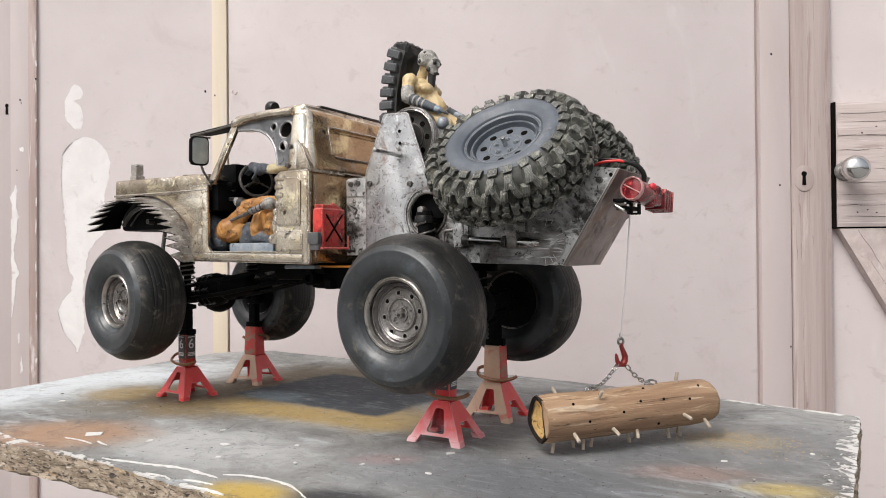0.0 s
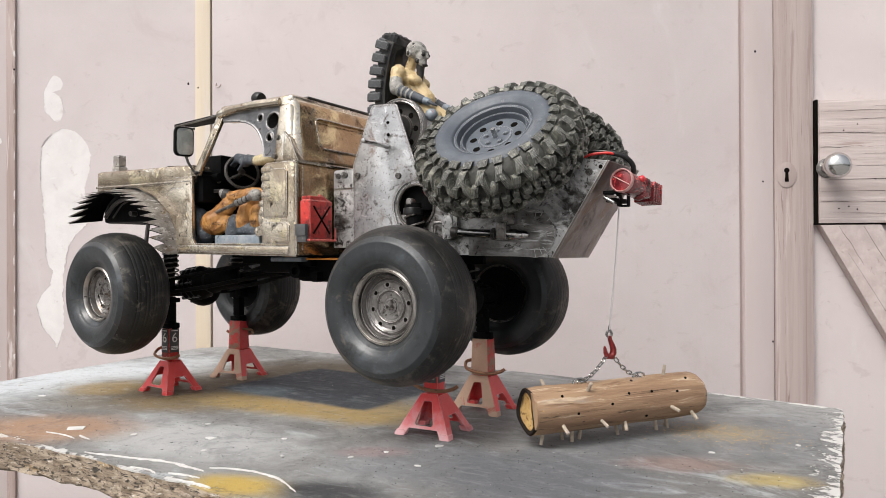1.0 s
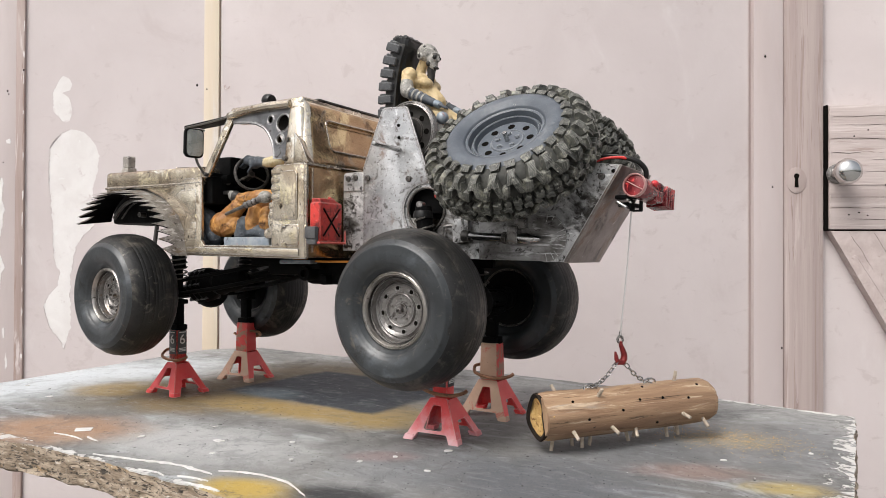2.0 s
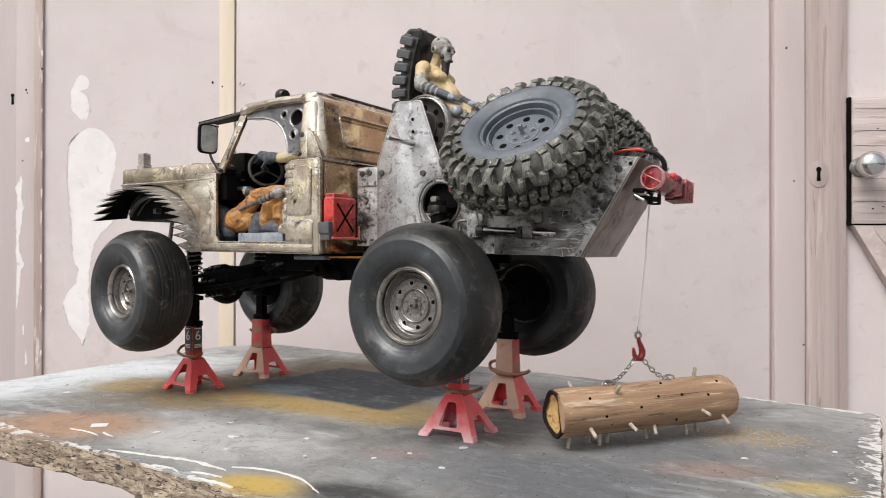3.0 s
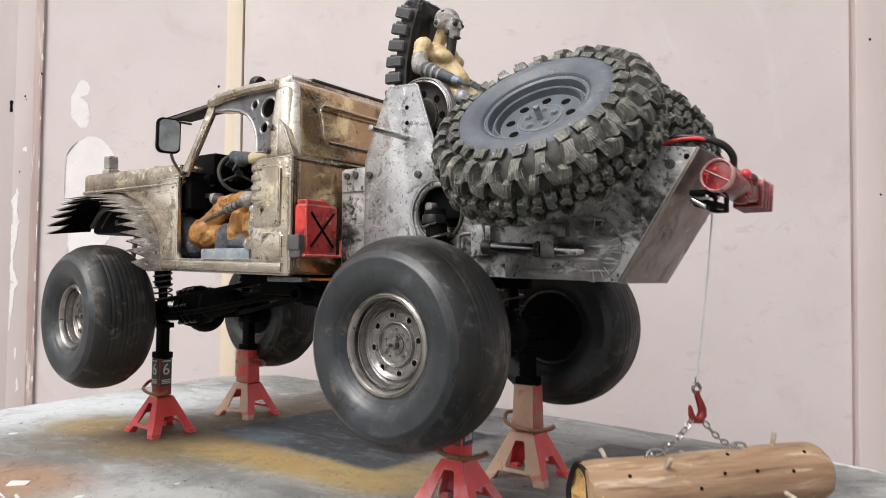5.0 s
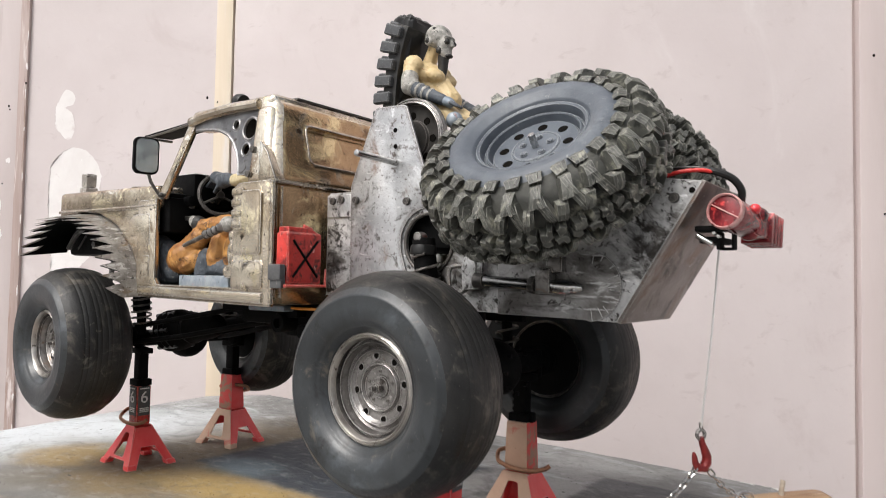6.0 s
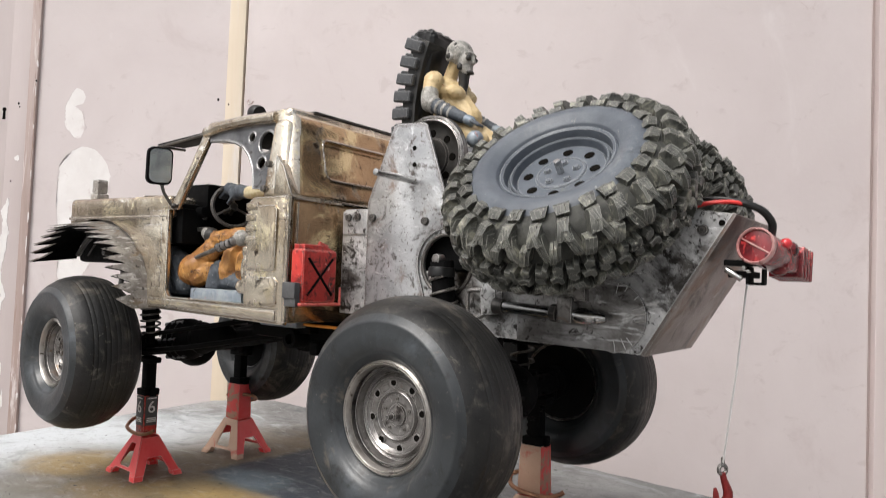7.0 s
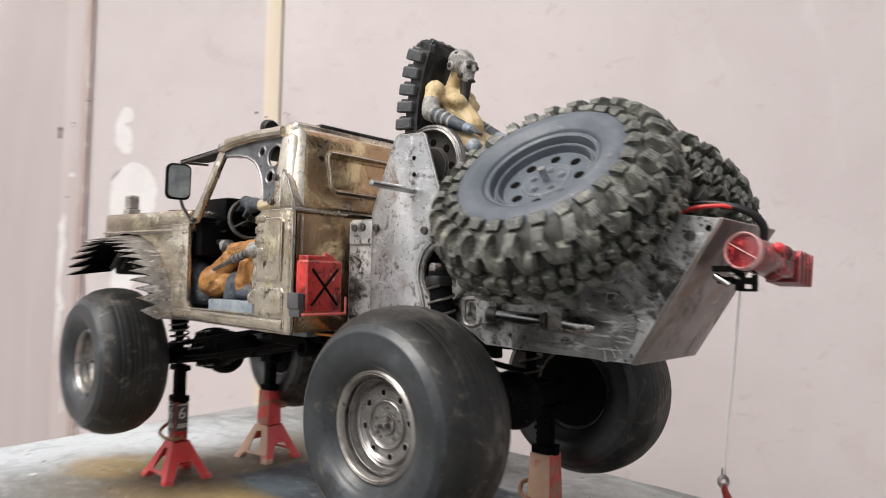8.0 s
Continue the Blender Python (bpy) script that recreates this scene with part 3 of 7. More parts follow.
def lathe(bm, profile, m=None, seg=48, closed=True, wobble=None):
    sub = B()
    rings = []
    for k in range(seg):
        a = 2 * math.pi * k / seg
        rings.append([sub.verts.new(((r + (wobble(a, h) if wobble else 0)) * math.cos(a), (r + (wobble(a, h) if wobble else 0)) * math.sin(a), h)) for r, h in profile])
    n = len(profile)
    for k in range(seg):
        p, q = rings[k], rings[(k + 1) % seg]
        for i in range(n if closed else n - 1):
            j = (i + 1) % n
            sub.faces.new((p[i], p[j], q[j], q[i]))
    bmesh.ops.remove_doubles(sub, verts=sub.verts, dist=1e-6)
    return merge(bm, sub, m)


def prism(bm, outer, d0, d1, holes=(), m=None, bevel=0.0, plane="xz"):
    """A flat outline, with holes, given in x and z (or as m turns it) and extruded along y from d0 to d1."""
    sub = B()
    edges = []
    for loop in (outer, *holes):
        vs = [sub.verts.new((x, d0, z)) for x, z in loop]
        edges += [sub.edges.new((vs[i], vs[(i + 1) % len(vs)])) for i in range(len(vs))]
    bmesh.ops.triangle_fill(sub, use_beauty=True, use_dissolve=False, edges=edges)
    if not holes:
        bmesh.ops.dissolve_faces(sub, faces=sub.faces[:])
    got = bmesh.ops.extrude_face_region(sub, geom=sub.faces[:])
    bmesh.ops.translate(sub, verts=[v for v in got["geom"] if isinstance(v, bmesh.types.BMVert)], vec=(0, d1 - d0, 0))
    bmesh.ops.recalc_face_normals(sub, faces=sub.faces)
    if bevel:
        rim = [e for e in sub.edges if len(e.link_faces) == 2 and e.calc_face_angle(0) > 0.5 and abs(e.verts[0].co.y - e.verts[1].co.y) < 1e-7]
        bmesh.ops.bevel(sub, geom=rim, offset=bevel, segments=2, affect="EDGES", profile=0.6)
    return merge(bm, sub, m)


def disc(cx, cz, r, n=20, a0=0.0, a1=360.0):
    k = n if a1 - a0 >= 360 else n - 1
    return [(cx + r * math.cos(radians(a0 + (a1 - a0) * i / k)), cz + r * math.sin(radians(a0 + (a1 - a0) * i / k))) for i in range(n)]


def eased(pts, n=6):
    """A smooth line through the given points."""
    p = [Vector(q) for q in pts]
    p = [2 * p[0] - p[1]] + p + [2 * p[-1] - p[-2]]
    out = []
    for i in range(1, len(p) - 2):
        for k in range(n):
            t = k / n
            out.append(0.5 * (2 * p[i] + (p[i + 1] - p[i - 1]) * t + (2 * p[i - 1] - 5 * p[i] + 4 * p[i + 1] - p[i + 2]) * t * t + (3 * p[i] - p[i - 1] - 3 * p[i + 1] + p[i + 2]) * t ** 3))
    return out + [p[-2]]


def tube(bm, pts, r, seg=8, closed=False, taper=None):
    pts = [Vector(p) for p in pts]
    sub = B()
    rings = []
    n = len(pts)
    up = None
    for i, p in enumerate(pts):
        a = pts[i - 1] if (i or closed) else p
        b = pts[(i + 1) % n] if (i < n - 1 or closed) else p
        t = (b - a).normalized()
        if up is None:
            up = Vector((0, 0, 1)) if abs(t.z) < 0.9 else Vector((1, 0, 0))
        u = t.cross(up).normalized()
        w = u.cross(t).normalized()
        up = w
        rad = r if taper is None else taper[i]
        rings.append([sub.verts.new(p + rad * (math.cos(2 * math.pi * k / seg) * u + math.sin(2 * math.pi * k / seg) * w)) for k in range(seg)])
    for i in range(n if closed else n - 1):
        p, q = rings[i], rings[(i + 1) % n]
        for k in range(seg):
            sub.faces.new((p[k], p[(k + 1) % seg], q[(k + 1) % seg], q[k]))
    if not closed:
        sub.faces.new(rings[0][::-1])
        sub.faces.new(rings[-1])
    return merge(bm, sub)


def blob(bm, c, r, m=None, seg=14, index=0):
    sub = B()
    bmesh.ops.create_uvsphere(sub, u_segments=seg, v_segments=max(6, seg // 2 + 1), radius=1.0)
    for f in sub.faces:
        f.material_index = index
    return merge(bm, sub, Matrix.Translation(c) @ (m or Matrix()) @ Matrix.Diagonal((*r, 1)))


def limb(bm, a, b, r, r2, index=0, seg=10):
    sub = B()
    m, d = axis_to(a, b)
    bmesh.ops.create_cone(sub, cap_ends=True, segments=seg, radius1=r, radius2=r2, depth=d, matrix=Matrix.Translation((0, 0, d / 2)))
    for f in sub.faces:
        f.material_index = index
    merge(bm, sub, m)
    blob(bm, a, (r, r, r), seg=10, index=index)
    return blob(bm, b, (r2, r2, r2), seg=10, index=index)


def bolt(bm, x, z, y, r=0.0024, out=0.0018):
    cyl(bm, (x, y, z), (x, y - out, z), r, r * 0.85, 12)
    return cyl(bm, (x, y - out, z), (x, y - out - 0.0002, z), r * 0.5, r * 0.45, 6)


def text_mesh(body, size, m, depth=0.0002):
    cu = bpy.data.curves.new("letters", "FONT")
    cu.body, cu.size, cu.extrude, cu.align_x, cu.align_y = body, size, depth, "CENTER", "CENTER"
    ob = bpy.data.objects.new("letters", cu)
    me = bpy.data.meshes.new_from_object(ob)
    bpy.data.objects.remove(ob)
    bm = B()
    bm.from_mesh(me)
    bpy.data.meshes.remove(me)
    bm.transform(m)
    return bm


def fuse(bm, voxel, fold=0.0, fold_scale=260.0):
    """Melts joined limbs into one smooth skin that keeps each limb's material."""
    from_faces = bvhtree.BVHTree.FromBMesh(bm)
    bm.faces.ensure_lookup_table()
    index = [f.material_index for f in bm.faces]
    me = bpy.data.meshes.new("rough_form")
    bm.to_mesh(me)
    bm.free()
    ob = new("rough_form", me)
    r = ob.modifiers.new("skin", "REMESH")
    r.mode, r.voxel_size = "VOXEL", voxel
    k = ob.modifiers.new("ease", "SMOOTH")
    k.factor, k.iterations = 0.5, 4
    got = bpy.data.meshes.new_from_object(ob.evaluated_get(bpy.context.evaluated_depsgraph_get()))
    bpy.data.objects.remove(ob)
    out = B()
    out.from_mesh(got)
    bpy.data.meshes.remove(got)
    bpy.data.meshes.remove(me)
    out.normal_update()
    for f in out.faces:
        near = from_faces.find_nearest(f.calc_center_median())
        f.material_index = index[near[2]] if near[2] is not None else 0
    if fold:
        for v in out.verts:
            if any(f.material_index for f in v.link_faces):
                continue
            p = v.co * fold_scale
            p.z += 0.8 * p.x
            v.co += v.normal * fold * (abs(noise.noise(p)) * 1.6 - 0.5 + 0.4 * noise.noise(p * 2.3))
    return out


# ---- the yard: ground and the boarded wall ----
bm = B()
bmesh.ops.create_grid(bm, x_segments=8, y_segments=8, size=30)
bm.transform(Matrix.Translation((0, 0, -0.75)))
solid("ground", bm, GROUND, "grey concrete yard ground under the bench", "ground", kind="structure")

# wall frame: u along the wall, v into it, z up
WALL_TURN, WALL_FAR = radians(27.33), 1.1804
ALONG = Vector((math.cos(WALL_TURN), math.sin(WALL_TURN), 0))
INTO = Vector((-math.sin(WALL_TURN), math.cos(WALL_TURN), 0))
WALL = Matrix.Translation(INTO * WALL_FAR) @ Matrix((ALONG, INTO, (0, 0, 1))).transposed().to_4x4()


def upright(name, u0, u1, z0, z1, v0, v1, material, label, category, bevel=0.0015, parent=None):
    sub = box(B(), ((u0 + u1) / 2, (v0 + v1) / 2, (z0 + z1) / 2), (u1 - u0, v1 - v0, z1 - z0), bevel)
    sub.transform(WALL)
    if parent:
        return part(name, sub, material, parent, label)
    return solid(name, sub, material, label, category, kind="structure")


def ragged(cu, cz, ru, rz, n, seed, rough=0.25, shape=None):
    rng = random.Random(seed)
    out = []
    for i in range(n):
        a = 2 * math.pi * i / n
        k = 1 + rough * (rng.random() - 0.5) + 0.10 * math.sin(3 * a + seed) + 0.06 * math.sin(7 * a)
        k *= shape(a) if shape else 1
        out.append((cu + ru * k * math.cos(a), cz + rz * k * math.sin(a)))
    return out


Z0, Z1 = -0.75, 1.7
upright("wall_back", -3.0, 3.2, Z0, Z1 + 0.05, 0.06, 0.16, PINK, "plain painted masonry behind the door boards", "wall")
# left leaf, with two places where the paint has come away
def peel(rows, seed, rough=0.0022):
    """Ragged outline of a bare patch: rows of height, one side and the other side, from the top down."""
    one, other = [], []
    chance = random.Random(seed)
    for (z0, l0, r0), (z1, l1, r1) in zip(rows, rows[1:]):
        n = max(2, round(max(z0 - z1, abs(l1 - l0), abs(r1 - r0)) / 0.0020))
        for k in range(n):
            f = k / n
            z = z0 + (z1 - z0) * f
            for side, u in ((one, l0 + (l1 - l0) * f), (other, r0 + (r1 - r0) * f)):
                w = noise.noise((u * 9, z * 110, seed)) + 0.5 * noise.noise((u * 9, z * 260, seed + 4)) + chance.uniform(-0.40, 0.40)
                side.append((u + rough * w, z + rough * chance.uniform(-0.35, 0.35) * min(1.0, 0.002 * n / max(0.0005, z0 - z1))))
    return [(rows[0][1], rows[0][0])] + one[1:] + [((rows[-1][1] + rows[-1][2]) / 2, rows[-1][0])] + other[:0:-1]


peel_a = peel([(0.4560, -0.7350, -0.7300), (0.4500, -0.7415, -0.7230), (0.4410, -0.7465, -0.7192), (0.4319, -0.7510, -0.7220), (0.4272, -0.7525, -0.7370), (0.4206, -0.7528, -0.7233),
               (0.3958, -0.7515, -0.7174), (0.3889, -0.7436, -0.7190), (0.3800, -0.7370, -0.7225), (0.3770, -0.7340, -0.7280)], 2.0, 0.0016)
peel_b = peel([(0.3650, -0.7200, -0.7120), (0.3600, -0.7337, -0.6990), (0.3510, -0.7458, -0.6860), (0.3361, -0.7560, -0.6755), (0.3192, -0.7581, -0.6697), (0.2906, -0.7594, -0.6740), (0.2602, -0.7571, -0.6820),
               (0.2298, -0.7544, -0.6775), (0.2031, -0.7509, -0.6773), (0.1855, -0.7505, -0.6962), (0.1643, -0.7511, -0.7113), (0.1396, -0.7474, -0.7152), (0.1217, -0.7375, -0.7191), (0.1004, -0.7419, -0.7192),
               (0.0825, -0.7572, -0.7193), (0.0647, -0.7664, -0.7193), (0.0468, -0.7612, -0.7185), (0.0290, -0.7555, -0.7176), (0.0166, -0.7453, -0.7233), (0.0060, -0.7350, -0.7245), (-0.0071, -0.7310, -0.7285)], 5.0)
sub = prism(B(), [(-0.8005, Z0), (-0.489, Z0), (-0.489, Z1), (-0.8005, Z1)], 0.0, 0.0002, holes=(peel_a, peel_b))
sub.transform(WALL)
leaf = solid("door_1", sub, PINK, "pinkish-white painted door leaf with peeled patches", "door", kind="structure")
upright("backing_board", -0.8005, -0.489, Z0, Z1, 0.00025, 0.03, PLASTER, "white undercoat bared where paint peeled", "board", 0, leaf)
# lips of paint that curl off the rim of the bare places
rng = random.Random(5)
for loop in (peel_a, peel_b):
    cu, cz = sum(p[0] for p in loop) / len(loop), sum(p[1] for p in loop) / len(loop)
    i = 0
    while i < len(loop) - 4:
        run = rng.randint(4, 12)
        if rng.random() < 0.40:
            pts = loop[i:i + run + 1]
            reach, lift = rng.uniform(0.0015, 0.0045), rng.uniform(0.0002, 0.0008)
            sub, strips = B(), []
            for k, (u, z) in enumerate(pts):
                h = math.sin(math.pi * k / max(1, len(pts) - 1)) ** 0.7 * rng.uniform(0.7, 1.1)
                away = Vector((u - cu, (z - cz) * 0.5)).normalized()
                strips.append([sub.verts.new((u + away.x * reach * h * f, -0.0002 - lift * h * g, z + away.y * reach * h * f)) for f, g in ((0.9, 0.0), (0.2, 0.45), (-0.1, 0.9), (0.25, 1.25))])
            for p, q in zip(strips, strips[1:]):
                for a in range(3):
                    sub.faces.new((p[a], q[a], q[a + 1], p[a + 1]))
            bmesh.ops.recalc_face_normals(sub, faces=sub.faces[:])
            bmesh.ops.solidify(sub, geom=sub.faces[:], thickness=0.0002)
            sub.transform(WALL)
            part("curled_paint", sub, PINK, leaf, "curled lip of pinkish-white paint", 0.8)
        i += run + rng.randint(0, 4)
upright("trim_1", -0.489, -0.463, Z0, Z1, -0.002, 0.03, YELLOWTRIM, "yellowed bare pine cover strip on the doors", "trim")
upright("seam_1", -0.463, -0.4605, Z0, Z1, 0.006, 0.03, SEAM, "dark narrow gap beside the pine strip", "seam", 0)
upright("door_2", -0.4605, 0.4015, Z0, Z1, 0.0, 0.03, PINK, "wide pinkish-white painted door leaf", "door")
upright("seam_2", 0.4015, 0.4062, Z0, Z1, 0.005, 0.03, SEAM, "shadowed joint between door leaf and post", "seam", 0)
upright("post_1", 0.4062, 0.4520, Z0, Z1, -0.008, 0.04, PINK2, "pinkish-white painted door post", "post", 0.003)
upright("post_2", 0.4525, 0.5125, Z0, Z1, -0.010, 0.04, RAWWOOD, "weathered pinkish bare timber door stile with keyhole", "post", 0.003)
upright("seam_3", 0.5125, 0.5150, Z0, Z1, 0.012, 0.03, SEAM, "dark gap beside the timber stile", "seam", 0)
gate = upright("door_3", 0.5150, 1.9, Z0, Z1, 0.0, 0.03, PINK, "pinkish-white ledged and braced door", "door")
upright("ledge_board", 0.5165, 1.55, 0.1965, 0.3892, -0.021, -0.0005, RAWWOODH, "weathered cross board with long cracks", "", 0.0014, gate)
# near-black strips added for the shade in the gaps round the board
upright("gap_shade", 0.5132, 0.5163, 0.1945, 0.3905, -0.0165, 0.002, HOLE, "", "", 0, gate)
upright("gap_shade", 0.5165, 1.50, 0.1942, 0.1963, -0.0170, -0.0005, HOLE, "", "", 0, gate)
sub = prism(B(), [(0.5180, 0.1940), (0.61, 0.1940), (1.14, -0.72), (1.040, -0.72)], -0.020, -0.0005, bevel=0.0022)
sub.transform(WALL)
part("brace", sub, RAWBRACE, gate, "weathered diagonal timber brace")


def crack(u, z, length, wide, slope, v, seed):
    """A drying crack: a long dark sliver that wanders and thins to both ends."""
    upper, lower = [], []
    for k in range(15):
        f = k / 14
        w = wide * math.sin(math.pi * min(0.98, max(0.02, f))) ** 0.6 * (0.55 + 0.9 * abs(noise.noise((f * 7, seed, 0.3))))
        du, dz = length * f * math.cos(slope), length * f * math.sin(slope)
        y = 0.0016 * noise.noise((f * 3.1, seed, 2.0))
        upper.append((u + du - y * math.sin(slope), z + dz + y + w / 2))
        lower.append((u + du - y * math.sin(slope), z + dz + y - w / 2))
    sub = prism(B(), lower + upper[::-1], v - 0.0004, v)
    sub.transform(WALL)
    part("crack", sub, CRACKDARK, gate)


for n, (u, z, length, wide) in enumerate(((0.518, 0.3380, 0.080, 0.0009), (0.560, 0.3365, 0.30, 0.0007), (0.517, 0.3150, 0.046, 0.0010), (0.580, 0.3045, 0.26, 0.0011), (0.572, 0.2860, 0.32, 0.0010), (0.530, 0.2650, 0.45, 0.0016), (0.517, 0.2460, 0.42, 0.0010),
                                           (0.518, 0.2300, 0.045, 0.0011), (0.578, 0.2300, 0.25, 0.0008), (0.530, 0.2120, 0.20, 0.0006), (0.540, 0.3590, 0.16, 0.0006), (0.520, 0.3720, 0.12, 0.0005), (0.600, 0.3790, 0.30, 0.0006), (0.640, 0.2210, 0.30, 0.0008))):
    crack(u, z, length, wide, 0.0, -0.021, n * 3.7)
for n, (u, z, length, wide) in enumerate(((0.546, 0.192, 0.070, 0.0010), (0.583, 0.191, 0.20, 0.0013), (0.560, 0.150, 0.28, 0.0006), (0.615, 0.120, 0.40, 0.0010))):
    crack(u, z, length, wide, radians(-58.5), -0.020, 60 + n * 2.3)
for n, (u, z) in enumerate(((0.553, 0.3410), (0.574, 0.3505), (0.600, 0.2650), (0.545, 0.2190), (0.560, 0.2225), (0.573, 0.2180))):
    sub = blob(B(), (u, -0.0211, z), (0.0014, 0.0005, 0.0011), seg=8)
    sub.transform(WALL)
    part("nail_hole", sub, HOLE, gate)
# round knob on a small rose
knob = thing("door_knob", WALL @ Vector((0.5262, -0.022, 0.2822)), "shiny chrome round door knob on a worn plate", "door knob")
kb = WALL @ Matrix.Translation((0.5262, -0.0215, 0.2822)) @ pose(0, 0, 0, 90, 0, 0)
part("rose", lathe(B(), [(0.0001, -0.0004), (0.0150, -0.0004), (0.0152, 0.001), (0.0138, 0.003), (0.010, 0.0042), (0.0001, 0.0045)], kb, 36, False), RIM, knob, "dull worn rose plate")
part("neck", lathe(B(), [(0.0105, 0.002), (0.0100, 0.008), (0.0084, 0.018), (0.0100, 0.022), (0.0001, 0.023)], kb, 24, False), CHROME, knob)
part("ball", lathe(B(), [(0.0001, 0.019), (0.010, 0.020), (0.0160, 0.024), (0.0190, 0.030), (0.0197, 0.036), (0.0184, 0.042), (0.0145, 0.0470), (0.0088, 0.0500), (0.0001, 0.0512)], kb, 40, False), POLISH, knob, "polished chrome ball")


def keyhole(u, z, v, s, rim):
    t = thing("keyhole_plate", WALL @ Vector((u, v, z)), "small oval painted keyhole plate on the door", "keyhole")
    if rim:
        sub = prism(B(), [(u + 0.0155 * math.cos(a), z + 0.0205 * math.sin(a)) for a in [2 * math.pi * i / 32 for i in range(32)]], v - 0.0012, v, bevel=0.0006)
        sub.transform(WALL)
        part("plate", sub, RAWWOOD, t)
    d = v - (0.0014 if rim else 0.0002)
    sub = prism(B(), disc(u, z + 0.006 * s, 0.0036 * s, 18), d - 0.0002, d)
    prism(sub, [(u - 0.0019 * s, z + 0.004 * s), (u + 0.0019 * s, z + 0.004 * s), (u + 0.0028 * s, z - 0.0095 * s), (u - 0.0028 * s, z - 0.0095 * s)], d - 0.0002, d)
    sub.transform(WALL)
    part("slot", sub, HOLE, t, "dark keyhole slot")
    return t


keyhole(0.4705, 0.2735, -0.010, 1.15, True)
keyhole(-0.8575, 0.4160, -0.001, 1.0, False)
# far left stile and leaf
stile = upright("post_3", -0.8160, -0.8005, Z0, Z1, -0.005, 0.03, BROWNTRIM, "bare brown stile with scraps of white paint", "post", 0.002)
grey = upright("post_4", -0.8500, -0.8160, Z0, Z1, -0.003, 0.03, PINK2, "pinkish-grey painted board with a flaking white strip", "post", 0.0015)
upright("door_4", -2.6, -0.8500, Z0, Z1, -0.001, 0.03, PINK2, "pinkish-white painted boards with a keyhole", "door")
rng = random.Random(8)
for n in range(12):
    z = -0.06 + 0.055 * n + rng.uniform(-0.018, 0.018)
    sub = prism(B(), ragged(rng.uniform(-0.8020, -0.8010), z, rng.uniform(0.0007, 0.0016), rng.uniform(0.003, 0.011), 13, n, 0.8), -0.0054, -0.0050)
    sub.transform(WALL)
    part("paint_scrap", sub, PLASTER, stile)
strip = peel([(0.2840, -0.8400, -0.8386), (0.2616, -0.8502, -0.8379), (0.2480, -0.8465, -0.8400), (0.2269, -0.8470, -0.8347), (0.2140, -0.8490, -0.8372), (0.1990, -0.8485, -0.8385), (0.1723, -0.8472, -0.8440), (0.1544, -0.8488, -0.8420),
              (0.1292, -0.8470, -0.8345), (0.1200, -0.8465, -0.8390), (0.0932, -0.8475, -0.8415), (0.0536, -0.8478, -0.8470)], 7.0, 0.0014)
for loop in (strip, ragged(-0.8281, 0.3453, 0.0040, 0.0048, 13, 4, 0.5), ragged(-0.8350, 0.0200, 0.0016, 0.0100, 13, 6, 0.8), ragged(-0.8300, -0.0300, 0.0020, 0.0140, 13, 9, 0.8)):
    sub = prism(B(), loop, -0.0035, -0.0030)
    sub.transform(WALL)
    part("paint_scrap", sub, PLASTER, grey, "flaking white paint")
# nails and knots
for n, (u, z, v, r) in enumerate(((0.4042, 0.507, 0.009, 0.0016), (0.4238, 0.4702, -0.0083, 0.0016), (0.4350, 0.2635, -0.0083, 0.0013), (0.4490, 0.010, -0.0083, 0.0014),
                                 (-0.5010, 0.4375, -0.0003, 0.0018), (-0.4835, 0.430, -0.0022, 0.0012), (-0.8315, 0.4310, -0.0032, 0.0015), (-0.8295, 0.4255, -0.0032, 0.0011), (-0.8375, 0.3090, -0.0032, 0.0011),
                                 (-0.8015, 0.466, -0.0053, 0.0016))):
    sub = blob(B(), (u, v, z), (r, 0.0006, r * 1.3), seg=10)
    sub.transform(WALL)
    solid("nail_head", sub, HOLE, "small dark nail head in the painted boards", "nail", "nails in the door boards")
# bent hook beside the pine strip
sub = tube(B(), [(-0.4530, 0.0, 0.437), (-0.4530, -0.004, 0.433), (-0.4500, -0.006, 0.4295), (-0.4455, -0.006, 0.430), (-0.4435, -0.005, 0.434)], 0.0010, 8)
sub.transform(WALL)
solid("wire_hook", sub, BROWNTRIM, "small bent wire hook in the painted door", "hook")

# ---- the bench ----
bench = thing("work_bench", (-0.48, 0.58, -0.75), "old paint-splashed wooden bench with splintered edges", "bench")
rim = []
rng = random.Random(11)


def edge_run(p, q, n, wob, bow=0.0):
    for i in range(n):
        k = i / n
        x, y = p[0] + (q[0] - p[0]) * k, p[1] + (q[1] - p[1]) * k
        nx, ny = (q[1] - p[1]), -(q[0] - p[0])
        d = math.hypot(nx, ny)
        w = wob * (noise.noise((x * 40, y * 40, 3.0)) + 0.5 * noise.noise((x * 130, y * 130, 1.0))) + bow * math.sin(math.pi * k)
        rim.append((x + nx / d * w, y + ny / d * w))


edge_run((-0.905, 0.326), (-0.640, 0.333), 60, 0.0025)
edge_run((-0.640, 0.333), (-0.530, 0.341), 34, 0.0025)
edge_run((-0.530, 0.341), (-0.440, 0.337), 30, 0.0025)
edge_run((-0.440, 0.337), (-0.325, 0.331), 36, 0.0025)
edge_run((-0.325, 0.331), (-0.026, 0.385), 60, 0.003)
edge_run((-0.026, 0.385), (-0.033, 0.806), 60, 0.0022)
edge_run((-0.033, 0.806), (-0.150, 0.826), 16, 0.0015)
edge_run((-0.150, 0.826), (-0.380, 0.846), 30, 0.0015)
edge_run((-0.380, 0.846), (-0.880, 0.862), 60, 0.0015)
edge_run((-0.880, 0.862), (-0.938, 0.800), 8, 0.002)
